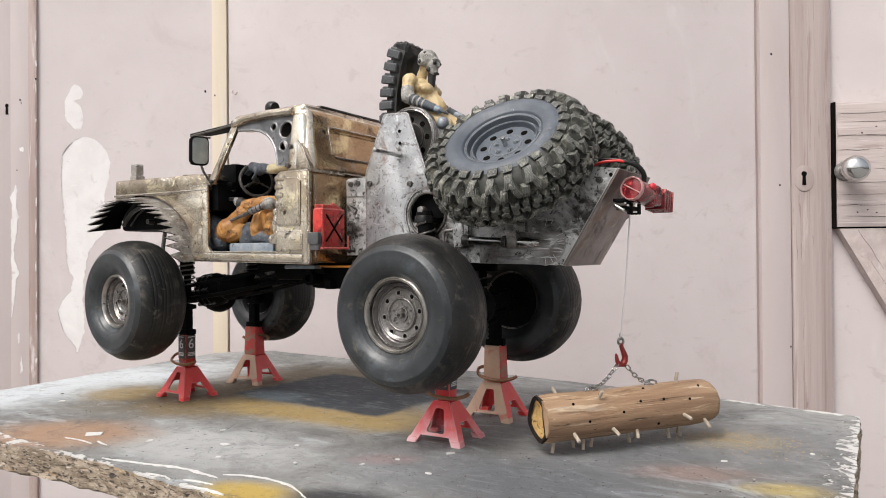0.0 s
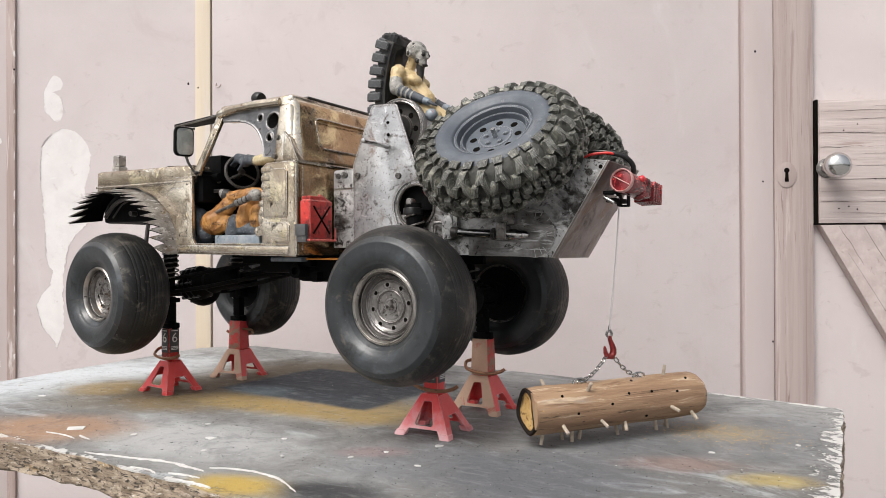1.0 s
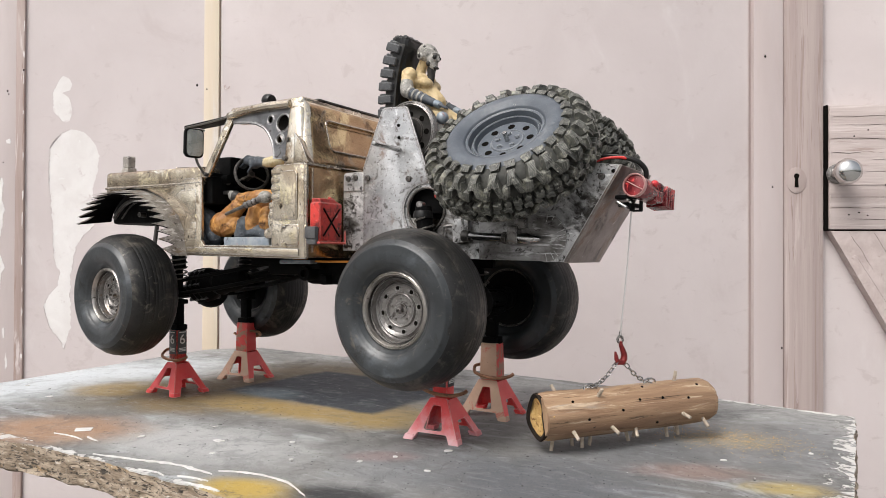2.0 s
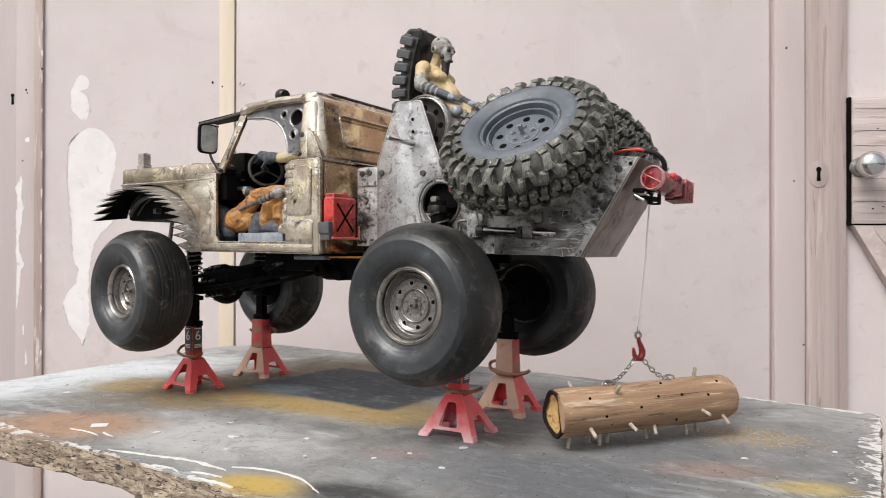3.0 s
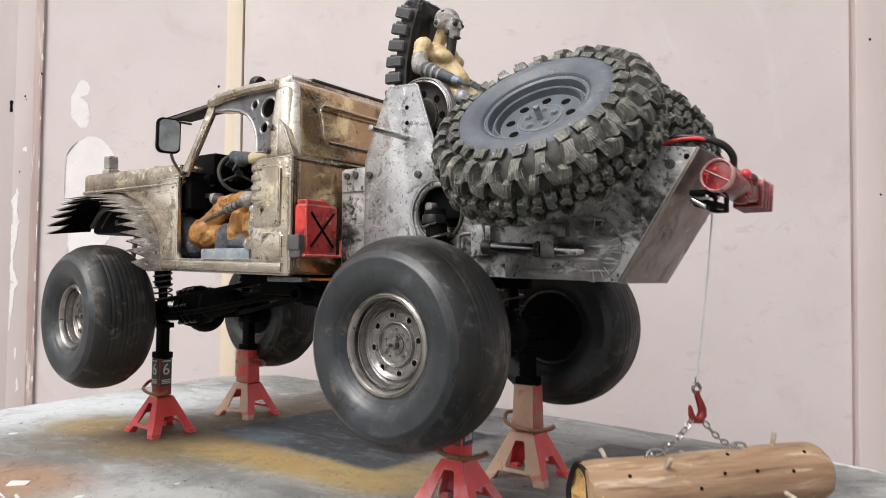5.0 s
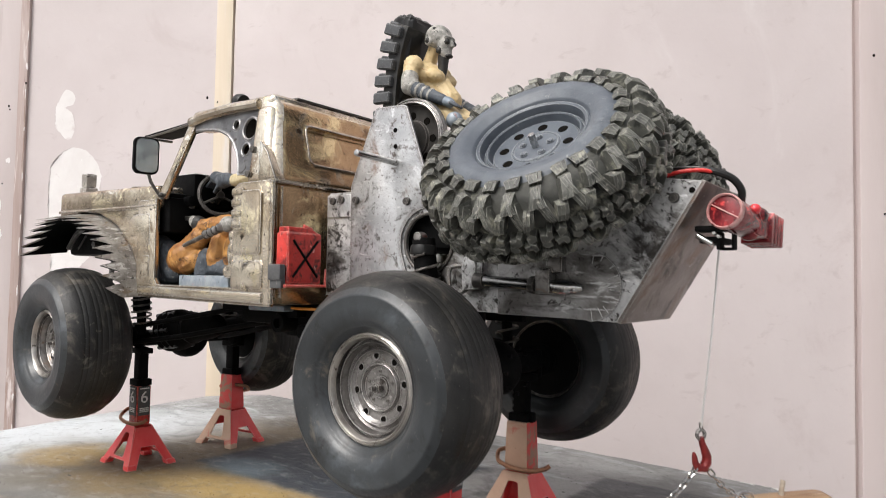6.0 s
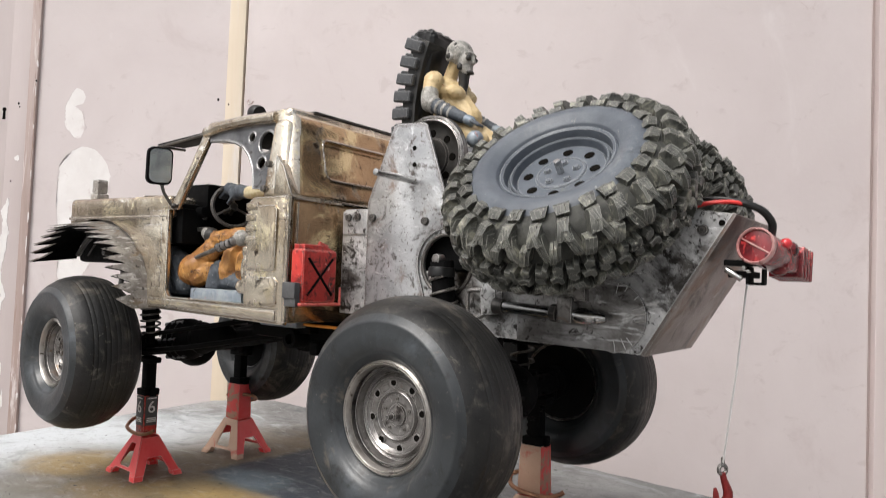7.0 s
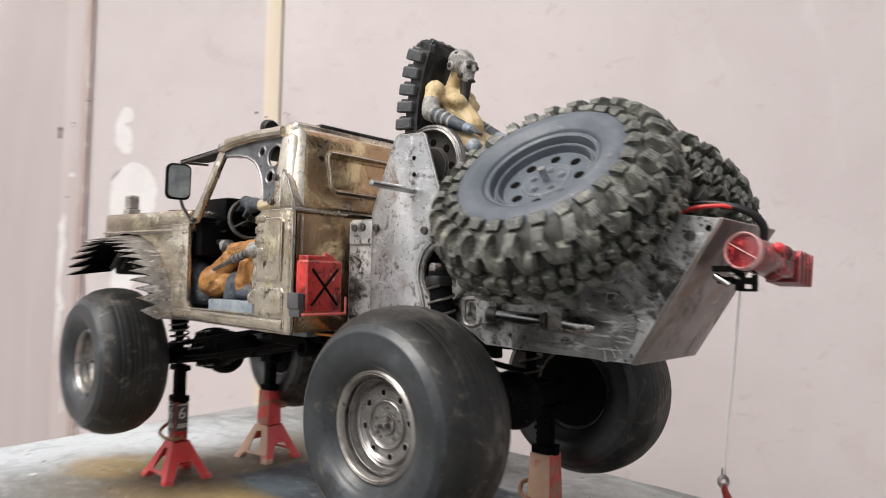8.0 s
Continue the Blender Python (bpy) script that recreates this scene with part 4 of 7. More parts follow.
edge_run((-0.938, 0.800), (-0.905, 0.450), 40, 0.002)
edge_run((-0.905, 0.450), (-0.905, 0.326), 12, 0.002)
sub = B()
top = [sub.verts.new((x, y, 0.0)) for x, y in rim]
sub.faces.new(top)
low = [sub.verts.new((x, y, -0.0012)) for x, y in rim]
for i in range(len(rim)):
    j = (i + 1) % len(rim)
    sub.faces.new((top[i], low[i], low[j], top[j]))
part("painted_top", sub, BENCH, bench, "grey paint-sprayed bench surface with ochre patches")
sub = B()
cx, cy = -0.48, 0.585
rows_v = []
LAYERS = 13
for k in range(LAYERS):
    z = -0.0012 - 0.0245 * k / (LAYERS - 1)
    ring = []
    for i, (x, y) in enumerate(rim):
        w = 0.0022 * noise.noise((x * 45, y * 45, z * 520)) + 0.0016 * noise.noise((x * 160, y * 160, z * 1300 + 7)) + 0.0010 * noise.noise((x * 420, y * 420, z * 1500))
        if k == 0:
            w = 0.0
        if k == LAYERS - 1:
            w -= 0.003
        d = math.hypot(x - cx, y - cy)
        ring.append(sub.verts.new((x + (x - cx) / d * w, y + (y - cy) / d * w, z + (0.0012 * noise.noise((x * 90, y * 90, 5)) if k else 0))))
    rows_v.append(ring)
for k in range(LAYERS - 1):
    for i in range(len(rim)):
        j = (i + 1) % len(rim)
        sub.faces.new((rows_v[k][i], rows_v[k + 1][i], rows_v[k + 1][j], rows_v[k][j]))
sub.faces.new(rows_v[-1][::-1])
part("board", sub, EDGE, bench, "thick splintered raw board under the paint", 1.2)
for x in (-0.66, -0.12):
    for y in (0.50, 0.78):
        part("leg", box(B(), (x, y, -0.387), (0.055, 0.055, 0.724), 0.004), LEGWOOD, bench)
for y in (0.50, 0.78):
    part("rail", box(B(), (-0.39, y, -0.520), (0.484, 0.022, 0.060), 0.003), LEGWOOD, bench)
# long flakes of white paint still clinging near the front edge
FLAKES = [[(-0.531, 0.3455), (-0.494, 0.3530), (-0.456, 0.3610), (-0.432, 0.3605), (-0.4136, 0.3594)], [(-0.4161, 0.3667), (-0.400, 0.3730), (-0.384, 0.3761), (-0.358, 0.3740), (-0.342, 0.3670), (-0.3284, 0.3595)],
          [(-0.431, 0.3440), (-0.415, 0.3470), (-0.404, 0.3480)], [(-0.415, 0.3370), (-0.395, 0.3380), (-0.381, 0.3370)], [(-0.618, 0.3660), (-0.595, 0.3680), (-0.578, 0.3660)],
          [(-0.468, 0.3400), (-0.452, 0.3420), (-0.440, 0.3395)]]
rng = random.Random(63)
for n, line in enumerate(FLAKES):
    pts = eased([(x, y, 0) for x, y in line], 7)
    wide = [0.0012, 0.0008, 0.0009, 0.0013, 0.0004, 0.0009][n]
    lead, trail = [], []
    for i, q in enumerate(pts):
        k = math.sin(math.pi * min(1.0, (i + 0.4) / len(pts))) ** 0.6 * wide * (0.45 + 1.3 * abs(noise.noise((q.x * 70, q.y * 70, n))) + 0.5 * rng.random())
        lead.append((q.x + rng.uniform(-0.0006, 0.0006), q.y + k * rng.uniform(0.4, 1.1)))
        trail.append((q.x + rng.uniform(-0.0006, 0.0010), q.y - k * rng.uniform(0.2, 1.6)))
    sub = B()
    ring = lead + trail[::-1]
    lower = [sub.verts.new((x, y, 0.0001)) for x, y in ring]
    upper = [sub.verts.new((x, y, 0.0007 + 0.0006 * rng.random())) for x, y in ring]
    sub.faces.new(upper)
    sub.faces.new(lower[::-1])
    for i in range(len(ring)):
        j = (i + 1) % len(ring)
        sub.faces.new((lower[i], lower[j], upper[j], upper[i]))
    part("paint_flake", sub, WHITEPAINT, bench, "lifting flake of white paint")
# loose chips of paint and splinters on the bench
CHIPS = [(-0.304, 0.497, 0.006, 0.005, 40), (-0.575, 0.372, 0.020, 0.002, -12), (-0.479, 0.4225, 0.010, 0.006, 10), (-0.545, 0.398, 0.006, 0.004, 70),
         (-0.775, 0.452, 0.007, 0.005, 35), (-0.86, 0.475, 0.006, 0.006, 15), (-0.33, 0.462, 0.004, 0.0035, 10), (-0.345, 0.438, 0.004, 0.003, 50), (-0.29, 0.445, 0.005, 0.003, 0), (-0.425, 0.452, 0.005, 0.003, 15),
         (-0.115, 0.585, 0.005, 0.003, 30), (-0.060, 0.640, 0.004, 0.004, 0), (-0.520, 0.455, 0.005, 0.002, 60), (-0.455, 0.395, 0.004, 0.003, 20), (-0.392, 0.415, 0.003, 0.003, 0)]
for n, (x, y, a, b, t) in enumerate(CHIPS):
    sub = prism(B(), ragged(0, 0, a / 2, b / 2, 11, n + 2, 0.5), 0, 0.0007, m=pose(0, 0, 0.0002, 90, 0, 0))
    sub.transform(pose(x, y, 0.0, 0, 0, t))
    solid("paint_chip", sub, WHITEPAINT, "small loose white paint chip on the bench", "paint chip", "chips on the bench", at=(x, y, 0.0))

sub = prism(B(), [(-0.0085, -0.0050), (0.0060, -0.0062), (0.0082, 0.0048), (-0.0050, 0.0060)], 0, 0.0005, m=pose(0, 0, 0.0002, 90, 0, 0))
sub.transform(pose(-0.609, 0.3865, 0.0, 0, 0, 34))
solid("paper_scrap", sub, WHITEPAINT, "small torn square of off-white paper on the bench", "paper scrap", at=(-0.609, 0.3865, 0.0))
# grit and sawdust strewn over the bench
rng = random.Random(77)
for name, colour, label, count, spot in (("sawdust", LOGEND, "yellow sawdust strewn on the bench beside the log", 1100, (-0.118, 0.655, 0.034, 0.020)), ("grit", HOLE, "fine dark grit scattered over the painted bench", 900, (-0.33, 0.48, 0.20, 0.10))):
    verts, faces = [], []
    while len(faces) < count * 4:
        x, y = rng.gauss(spot[0], spot[2]), rng.gauss(spot[1], spot[3])
        if not (-0.88 < x < -0.05 and 0.40 < y < 0.79):
            continue
        r, a = rng.uniform(0.0002, 0.0006), rng.uniform(0, 6.28)
        n = len(verts)
        verts += [(x + r * math.cos(a + 2.1 * k) * (1.6 if k == 0 else 1), y + r * math.sin(a + 2.1 * k), 0.0001) for k in range(3)] + [(x, y, r * 0.9)]
        faces += [(n, n + 1, n + 3), (n + 1, n + 2, n + 3), (n + 2, n, n + 3), (n, n + 2, n + 1)]
    me = bpy.data.meshes.new(name)
    me.from_pydata(verts, [], faces)
    me.materials.append(colour)
    tagged(new(name, me), label, name, "", "stuff")

# ---- wheels ----


def balloon():
    """Tyre section: round sidewalls with faint rings and a ribbed, worn tread."""
    side = [(0.0292, 0.0200), (0.0312, 0.0226), (0.0330, 0.0243), (0.0336, 0.0252), (0.0346, 0.0254), (0.0352, 0.0262), (0.0385, 0.0282), (0.0440, 0.0296), (0.0495, 0.0286), (0.0503, 0.0288), (0.0511, 0.0280), (0.0545, 0.0256), (0.0570, 0.0226)]
    tread = []
    edges = [0.0205, 0.0150, 0.0118, 0.0060, 0.0024, -0.0024, -0.0060, -0.0118, -0.0150, -0.0205]
    for a, b in zip(edges, edges[1:]):
        ra, rb = (0.0637 - 0.0052 * (abs(h) / 0.0205) ** 2.4 for h in (a, b))
        tread += [(ra - 0.0002, a - 0.0001), (ra, a - 0.0007), (rb, b + 0.0007), (rb - 0.0002, b + 0.0001)]
    return side + tread + [(r, -h) for r, h in side[::-1]]


TYRE_PROFILE = balloon()


def truck_wheel(parent, x, y, z, out, rim=1.0, steer=0.0):
    """A wheel on its axle: out is -1 where it faces the near side and 1 on the far side; rim shrinks the steel wheel inside the tyre."""
    axle = pose(x, y, z, 0, 0, steer) @ pose(0, 0, 0, 90 if out < 0 else -90, 0, 0)
    m = axle @ Matrix.Diagonal((rim, rim, 1, 1))
    wheel = part("wheel", lathe(B(), [(0.0001, -0.012), (0.0275, -0.012), (0.0275, -0.0195), (0.0290, -0.0205), (0.0290, 0.0200), (0.0274, 0.0190), (0.0268, 0.0150), (0.0258, 0.0146), (0.0252, 0.0170), (0.0245, 0.0176), (0.0239, 0.0166), (0.0234, 0.0122),
                                      (0.0226, 0.0114), (0.0212, 0.0124), (0.0203, 0.0134), (0.0194, 0.0126), (0.0180, 0.0114), (0.0140, 0.0112), (0.0134, 0.0124), (0.0126, 0.0130), (0.0118, 0.0124), (0.0112, 0.0112), (0.0060, 0.0110), (0.0054, 0.0122), (0.0001, 0.0122)], m, 64, False), RIM, parent, "dull worn steel wheel with round holes", 0.5)
    s = lathe(B(), [(0.0637 - (0.0637 - r) * (0.0637 - 0.0292 * rim) / (0.0637 - 0.0292), h) for r, h in TYRE_PROFILE], None, 80)
    for f in s.faces:
        c = f.calc_center_median()
        f.material_index = 1 if math.hypot(c.x, c.y) < 0.0535 else 0
    s.transform(axle)
    part("tyre", s, [TYRE, TYRESIDE], wheel, "worn black balloon tyre with thin tread ribs", 1.5)
    part("bead_ring", lathe(B(), [(0.0264, 0.0188), (0.0268, 0.0212), (0.0276, 0.0222), (0.0284, 0.0212), (0.0290, 0.0222), (0.0300, 0.0214), (0.0302, 0.0196)], m, 64), LIP, wheel, "worn steel rim lip")
    part("inner_dish", cyl(B(), m @ Vector((0, 0, -0.0125)), m @ Vector((0, 0, -0.0200)), 0.0274, None, 32), BLACK, wheel, "black inside of the wheel")
    for k in range(8):
        a = radians(45 * k + 10)
        s = B()
        cyl(s, (0.0172, 0, 0.0100), (0.0172, 0, 0.0118), 0.0020, None, 14)
        s.transform(m @ Matrix.Rotation(a, 4, "Z"))
        part("hole", s, HOLE, wheel)
        s = lathe(B(), [(0.0019, 0.0112), (0.0024, 0.0112), (0.0024, 0.0121), (0.0019, 0.0121)], Matrix.Translation((0.0172, 0, 0)), 14)
        s.transform(m @ Matrix.Rotation(a, 4, "Z"))
        part("hole_lip", s, RIM, wheel)
    for k in range(5):
        a = radians(72 * k + 20)
        s = cyl(B(), (0.0086, 0, 0.0110), (0.0086, 0, 0.0120), 0.0010, 0.0009, 6)
        s.transform(m @ Matrix.Rotation(a, 4, "Z"))
        part("wheel_bolt", s, DARKSTEEL, wheel)
    s = cyl(B(), (0, 0, 0.011), (0, 0, 0.0160), 0.0033, 0.0029, 6)
    cyl(s, (0, 0, 0.0158), (0, 0, 0.0200), 0.0015, 0.0013, 12)
    s.transform(m)
    part("hub_nut", s, RIM, wheel, "steel axle nut")
    return wheel


def knobby(m, seed, group):
    """A spare wheel with a deep block tread; its outer face looks along the local z axis."""
    w = thing("spare_wheel", m.translation, "spare off-road wheel with dusty blocky tread", "wheel", group)
    rng = random.Random(seed)
    big = m @ Matrix.Scale(1.015, 4)
    part("sidewall", lathe(B(), [(0.0305, 0.0165), (0.0314, 0.0196), (0.0330, 0.0222), (0.0334, 0.0228), (0.0340, 0.0230), (0.0372, 0.0256), (0.0412, 0.0266), (0.0452, 0.0257), (0.0495, 0.0226), (0.0485, 0.0195)], m, 64), SIDEWALL, w, "dusty blue-grey tyre sidewall", 0.9)
    part("carcass", lathe(B(), [(0.0305, 0.0160), (0.0470, 0.0232), (0.0525, 0.0212), (0.0575, 0.0176), (0.0604, 0.0120), (0.0616, 0.0060), (0.0618, 0.0), (0.0614, -0.0050), (0.0596, -0.0100), (0.0560, -0.0140),
                               (0.0510, -0.0160), (0.0450, -0.0172), (0.0400, -0.0176), (0.0350, -0.0170), (0.0305, -0.0140)], big, 72), CARCASS, w, "dusty tyre carcass under the blocks", 0.9)
    s = B()
    pitch = 27
    crown = [(0.0560, 0.0135), (0.0590, 0.0080), (0.0660, 0.0086), (0.0664, 0.0120), (0.0652, 0.0162), (0.0600, 0.0158)]
    flank = [(0.0528, 0.0185), (0.0566, 0.0150), (0.0640, 0.0178), (0.0614, 0.0218), (0.0572, 0.0246), (0.0545, 0.0238)]
    short = [(0.0545, 0.0175), (0.0580, 0.0115), (0.0590, 0.0086), (0.0652, 0.0092), (0.0654, 0.0122), (0.0632, 0.0172), (0.0594, 0.0200)]
    nib = [(0.0448, 0.0210), (0.0505, 0.0192), (0.0522, 0.0240), (0.0486, 0.0262), (0.0458, 0.0252)]
    hook_a = [(-0.0042, 0.0006), (0.0010, -0.0010), (0.0042, 0.0004), (0.0046, 0.0052), (0.0018, 0.0066), (0.0006, 0.0040), (-0.0034, 0.0050)]
    hook_b = [(-0.0030, -0.0006), (0.0026, 0.0006), (0.0034, 0.0046), (-0.0006, 0.0062), (-0.0036, 0.0036)]
    LAY = Matrix(((0, 1, 0, 0), (1, 0, 0, 0), (0, 0, 1, 0), (0, 0, 0, 1)))

    def lug(outline, wide, turn, side, lean):
        # each block is cut by fine sipes into ribs of uneven height
        count = 3 if wide > 0.0046 else 2
        sub = B()
        for j in range(count):
            y0 = -wide / 2 + wide * j / count
            prism(sub, outline, y0, y0 + wide / count * 0.92)
        tip = rng.uniform(-0.22, 0.22)
        lift = [rng.uniform(-0.0007, 0.0007) for j in range(count)]
        for v in sub.verts:
            j = min(count - 1, max(0, int((v.co.y + wide / 2) / wide * count)))
            k = (v.co.x - 0.050) / 0.012
            v.co.x += 0.0012 * max(0.0, k) + (lift[j] if v.co.x > 0.062 else 0)
            v.co.y = v.co.y * (1.06 - 0.14 * k) + lean * (v.co.z - 0.015) + rng.uniform(-0.0002, 0.0002)
            v.co.x += rng.uniform(-0.0003, 0.0003) + tip * v.co.y
            v.co.z *= side if side > 0 else -0.68
        merge(s, sub, turn)

    def pad(outline, base, high, turn, side):
        sub = prism(B(), outline, base, high, m=LAY, bevel=0.0007)
        for v in sub.verts:
            if v.co.x > base + 0.002:
                v.co.y *= 0.88
                v.co.z = 0.0026 + (v.co.z - 0.0026) * 0.88
            v.co.x += rng.uniform(-0.0003, 0.0003) + (0.0016 if v.co.x > 0.060 else 0.0)
            v.co.z *= side if side > 0 else -0.8
        merge(s, sub, turn)

    for k in range(pitch):
        step = 360 / pitch
        for side in (1, -1):
            a = step * (k + (0 if side > 0 else 0.5)) + rng.uniform(-1.3, 1.3)

            def at(f):
                return big @ pose(0, 0, 0, 0, 0, a + step * f)

            lug(crown, 0.0060, at(-0.05), side, 0.30)
            lug(flank, 0.0056, at(0.12), side, 0.40)
            lug(flank, 0.0030, at(0.52), side, -0.30)
            lug(short, 0.0048, at(0.50), side, -0.36)
            lug(nib, 0.0062, at(0.20), side, 0.30)
            if rng.random() < 0.8:
                lug(nib, 0.0046, at(0.66), side, -0.4)
            pad([(0.85 * y, z) for y, z in hook_a], 0.0590, 0.0664, at(0.24), side)
            pad([(0.85 * y, z) for y, z in hook_b], 0.0590, 0.0656, at(0.76), side)
    part("tread", s, LUG, w, "muddy black block tread", 0.4)
    part("rim", lathe(B(), [(0.0001, -0.013), (0.0300, -0.013), (0.0313, -0.0150), (0.0313, 0.0185), (0.0322, 0.0206), (0.0312, 0.0216), (0.0298, 0.0208), (0.0292, 0.0184), (0.0288, 0.0156), (0.0278, 0.0152), (0.0272, 0.0174), (0.0264, 0.0180), (0.0257, 0.0172), (0.0253, 0.0142), (0.0248, 0.0124),
                            (0.0240, 0.0134), (0.0230, 0.0134), (0.0140, 0.0130), (0.0136, 0.0137), (0.0128, 0.0140), (0.0122, 0.0134), (0.0105, 0.0132), (0.0001, 0.0132)], m, 64, False), SIDEWALL, w, "dusty grey dished rim with round holes", 0.5)
    for k in range(8):
        q = cyl(B(), (0.0186, 0, 0.0120), (0.0186, 0, 0.0134), 0.0029, None, 18)
        q.transform(m @ Matrix.Rotation(radians(45 * k + 12), 4, "Z"))
        part("hole", q, HOLE, w)
    for k in range(5):
        q = cyl(B(), (0.0085, 0, 0.0130), (0.0085, 0, 0.0144), 0.0015, 0.0013, 6)
        lathe(q, [(0.0019, 0.0130), (0.0023, 0.0130), (0.0023, 0.0139), (0.0019, 0.0139)], Matrix.Translation((0.0085, 0, 0)), 14)
        q.transform(m @ Matrix.Rotation(radians(72 * k + 30), 4, "Z"))
        part("lug_nut", q, SIDEWALL, w)
    q = cyl(B(), (0, 0, 0.0128), (0, 0, 0.0212), 0.0020, 0.0019, 14, 0.0003)
    q.transform(m)
    part("centre_pin", q, CHROME, w, "bright steel mounting pin")
    return w


# ---- the model truck ----
MID = 0.582
SWAP = Matrix(((0, -1, 0, 0), (1, 0, 0, 0), (0, 0, 1, 0), (0, 0, 0, 1)))
NEAR, FAR = 0.492, 2 * MID - 0.492
truck = thing("model_truck", (-0.47, MID, 0.049), "weathered metal model off-road truck on jack stands, no doors", "model truck")
AX_R, AX_F, AX_Z = -0.3317, -0.690, 0.1115


def flip(sub):
    """The same shape on the truck's other side."""
    sub.transform(Matrix.Translation((0, 2 * MID, 0)) @ Matrix.Diagonal((1, -1, 1, 1)))
    bmesh.ops.reverse_faces(sub, faces=sub.faces)
    return sub


def both(name, make, material, label="", parent=None, sharp=0.6):
    return [part(name, make(), material, parent or truck, label, sharp), part(name, flip(make()), material, parent or truck, label, sharp)]


for x in (AX_R, AX_F):
    rim, steer = (1.0, 0) if x == AX_R else (0.94, -4)
    truck_wheel(truck, x, 0.483, AX_Z, -1, rim, steer)
    truck_wheel(truck, x, 2 * MID - 0.483, AX_Z, 1, rim, steer)

# cab sides: lower quarter, sill, cowl and the pillars round the open doorway
QUARTER = [(-0.490, 0.1625), (-0.490, 0.2320), (-0.4840, 0.2360), (-0.4500, 0.2360), (-0.4490, 0.1500), (-0.4560, 0.1500), (-0.6110, 0.1530), (-0.6110, 0.2300), (-0.5850, 0.2300), (-0.5850, 0.1680), (-0.5810, 0.1630)]


def cab_side():
    sub = prism(B(), QUARTER, NEAR, NEAR + 0.004, bevel=0.0012)
    prism(sub, [(-0.606, 0.1555), (-0.456, 0.1525), (-0.456, 0.1590), (-0.606, 0.1610)], NEAR - 0.0016, NEAR + 0.001, bevel=0.0008)
    return sub


both("cab_side", cab_side, BODY, "worn champagne metal cab side")
for x0, x1, z0, z1, out in ((-0.4880, -0.4580, 0.1850, 0.2300, 0.0016), (-0.4895, -0.4560, 0.1615, 0.1815, 0.0012)):
    both("raised_panel", lambda: prism(B(), [(x0, z0 + 0.002), (x0 + 0.002, z0), (x1 - 0.002, z0), (x1, z0 + 0.002), (x1, z1 - 0.003), (x1 - 0.003, z1), (x0 + 0.003, z1), (x0, z1 - 0.003)], NEAR - out, NEAR + 0.001, bevel=0.0012), BODY)
for x, z, rx, rz in ((-0.4930, 0.1860, 0.0040, 0.0100), (-0.4970, 0.1735, 0.0052, 0.0052)):
    both("hinge_knuckle", lambda: blob(B(), (x, NEAR + 0.004, z), (rx, 0.0046, rz), None, 14), BODY)
for z, w in ((0.2290, 0.0130), (0.2215, 0.0120), (0.2140, 0.0125), (0.2065, 0.0110)):
    both("jamb_step", lambda: box(B(), (-0.4900 + w / 2, NEAR + 0.0010, z), (w, 0.0060, 0.0060), 0.0018, seg=3), BODY)
for z in (0.1985, 0.1900):
    both("jamb_step", lambda: box(B(), (-0.4905, NEAR + 0.0030, z), (0.0060, 0.0080, 0.0070), 0.0022, seg=3), BODY)
both("door_striker", lambda: prism(B(), [(-0.4960, 0.1690), (-0.4885, 0.1690), (-0.4885, 0.1980), (-0.4920, 0.1980), (-0.4920, 0.1790), (-0.4960, 0.1770)], NEAR - 0.0006, NEAR + 0.004, bevel=0.0008), BODY)


def corner_post():
    # the thick rounded upper rear corner of the cab, leaning in towards the roof
    sub = B()
    box(sub, (-0.4653, NEAR + 0.008, 0.262), (0.0265, 0.016, 0.060), 0.0070, seg=4)
    for v in sub.verts:
        k = (v.co.z - 0.233) / 0.058
        v.co.y += 0.009 * k
        if v.co.x > -0.4653:
            v.co.x -= 0.011 * k
        else:
            v.co.x -= 0.001 * k
    return sub


both("corner_post", corner_post, BODY, "worn champagne metal rear cab pillar")


def front_pillar():
    sub = B()
    prism(sub, [(-0.5885, 0.2300), (-0.5780, 0.2300), (-0.5660, 0.2580), (-0.5535, 0.2880), (-0.5625, 0.2900), (-0.5760, 0.2560)], 0, 0.0045, bevel=0.0012)
    for v in sub.verts:
        v.co.y += NEAR + 0.002 + (v.co.z - 0.230) * 0.17
    return sub


both("front_pillar", front_pillar, BODY, "worn metal windscreen pillar")


def roof_rail():
    return tube(B(), [(-0.5600, 0.5045, 0.2895), (-0.5400, 0.5040, 0.2925), (-0.5100, 0.5040, 0.2940), (-0.4790, 0.5045, 0.2935)], 0.0042, 10)


both("roof_rail", roof_rail, BODY)


GUSSET_ARC = [(-0.4945, 0.2430), (-0.4960, 0.2510), (-0.4995, 0.2600), (-0.5050, 0.2680), (-0.5125, 0.2745), (-0.5230, 0.2790), (-0.5370, 0.2815), (-0.5540, 0.2825)]


def gusset():
    arc = GUSSET_ARC
    sub = prism(B(), [(-0.5575, 0.2895), (-0.4800, 0.2905), (-0.4800, 0.2420)] + arc, 0, 0.0016,
                holes=(disc(-0.5040, 0.2812, 0.0034, 16), disc(-0.4872, 0.2765, 0.0078, 22), disc(-0.4892, 0.2612, 0.0042, 16)), bevel=0.0)
    for c, r in (((-0.5040, 0.2812), 0.0034), ((-0.4872, 0.2765), 0.0078), ((-0.4892, 0.2612), 0.0042)):
        tube(sub, [(x, 0.0, z) for x, z in disc(*c, r + 0.0004, 22)], 0.0008, 6, True)
    tube(sub, [(x, 0.0008, z) for x, z in arc], 0.0013, 6)
    for v in sub.verts:
        v.co.y += NEAR + 0.005 + (v.co.z - 0.230) * 0.14
    return sub




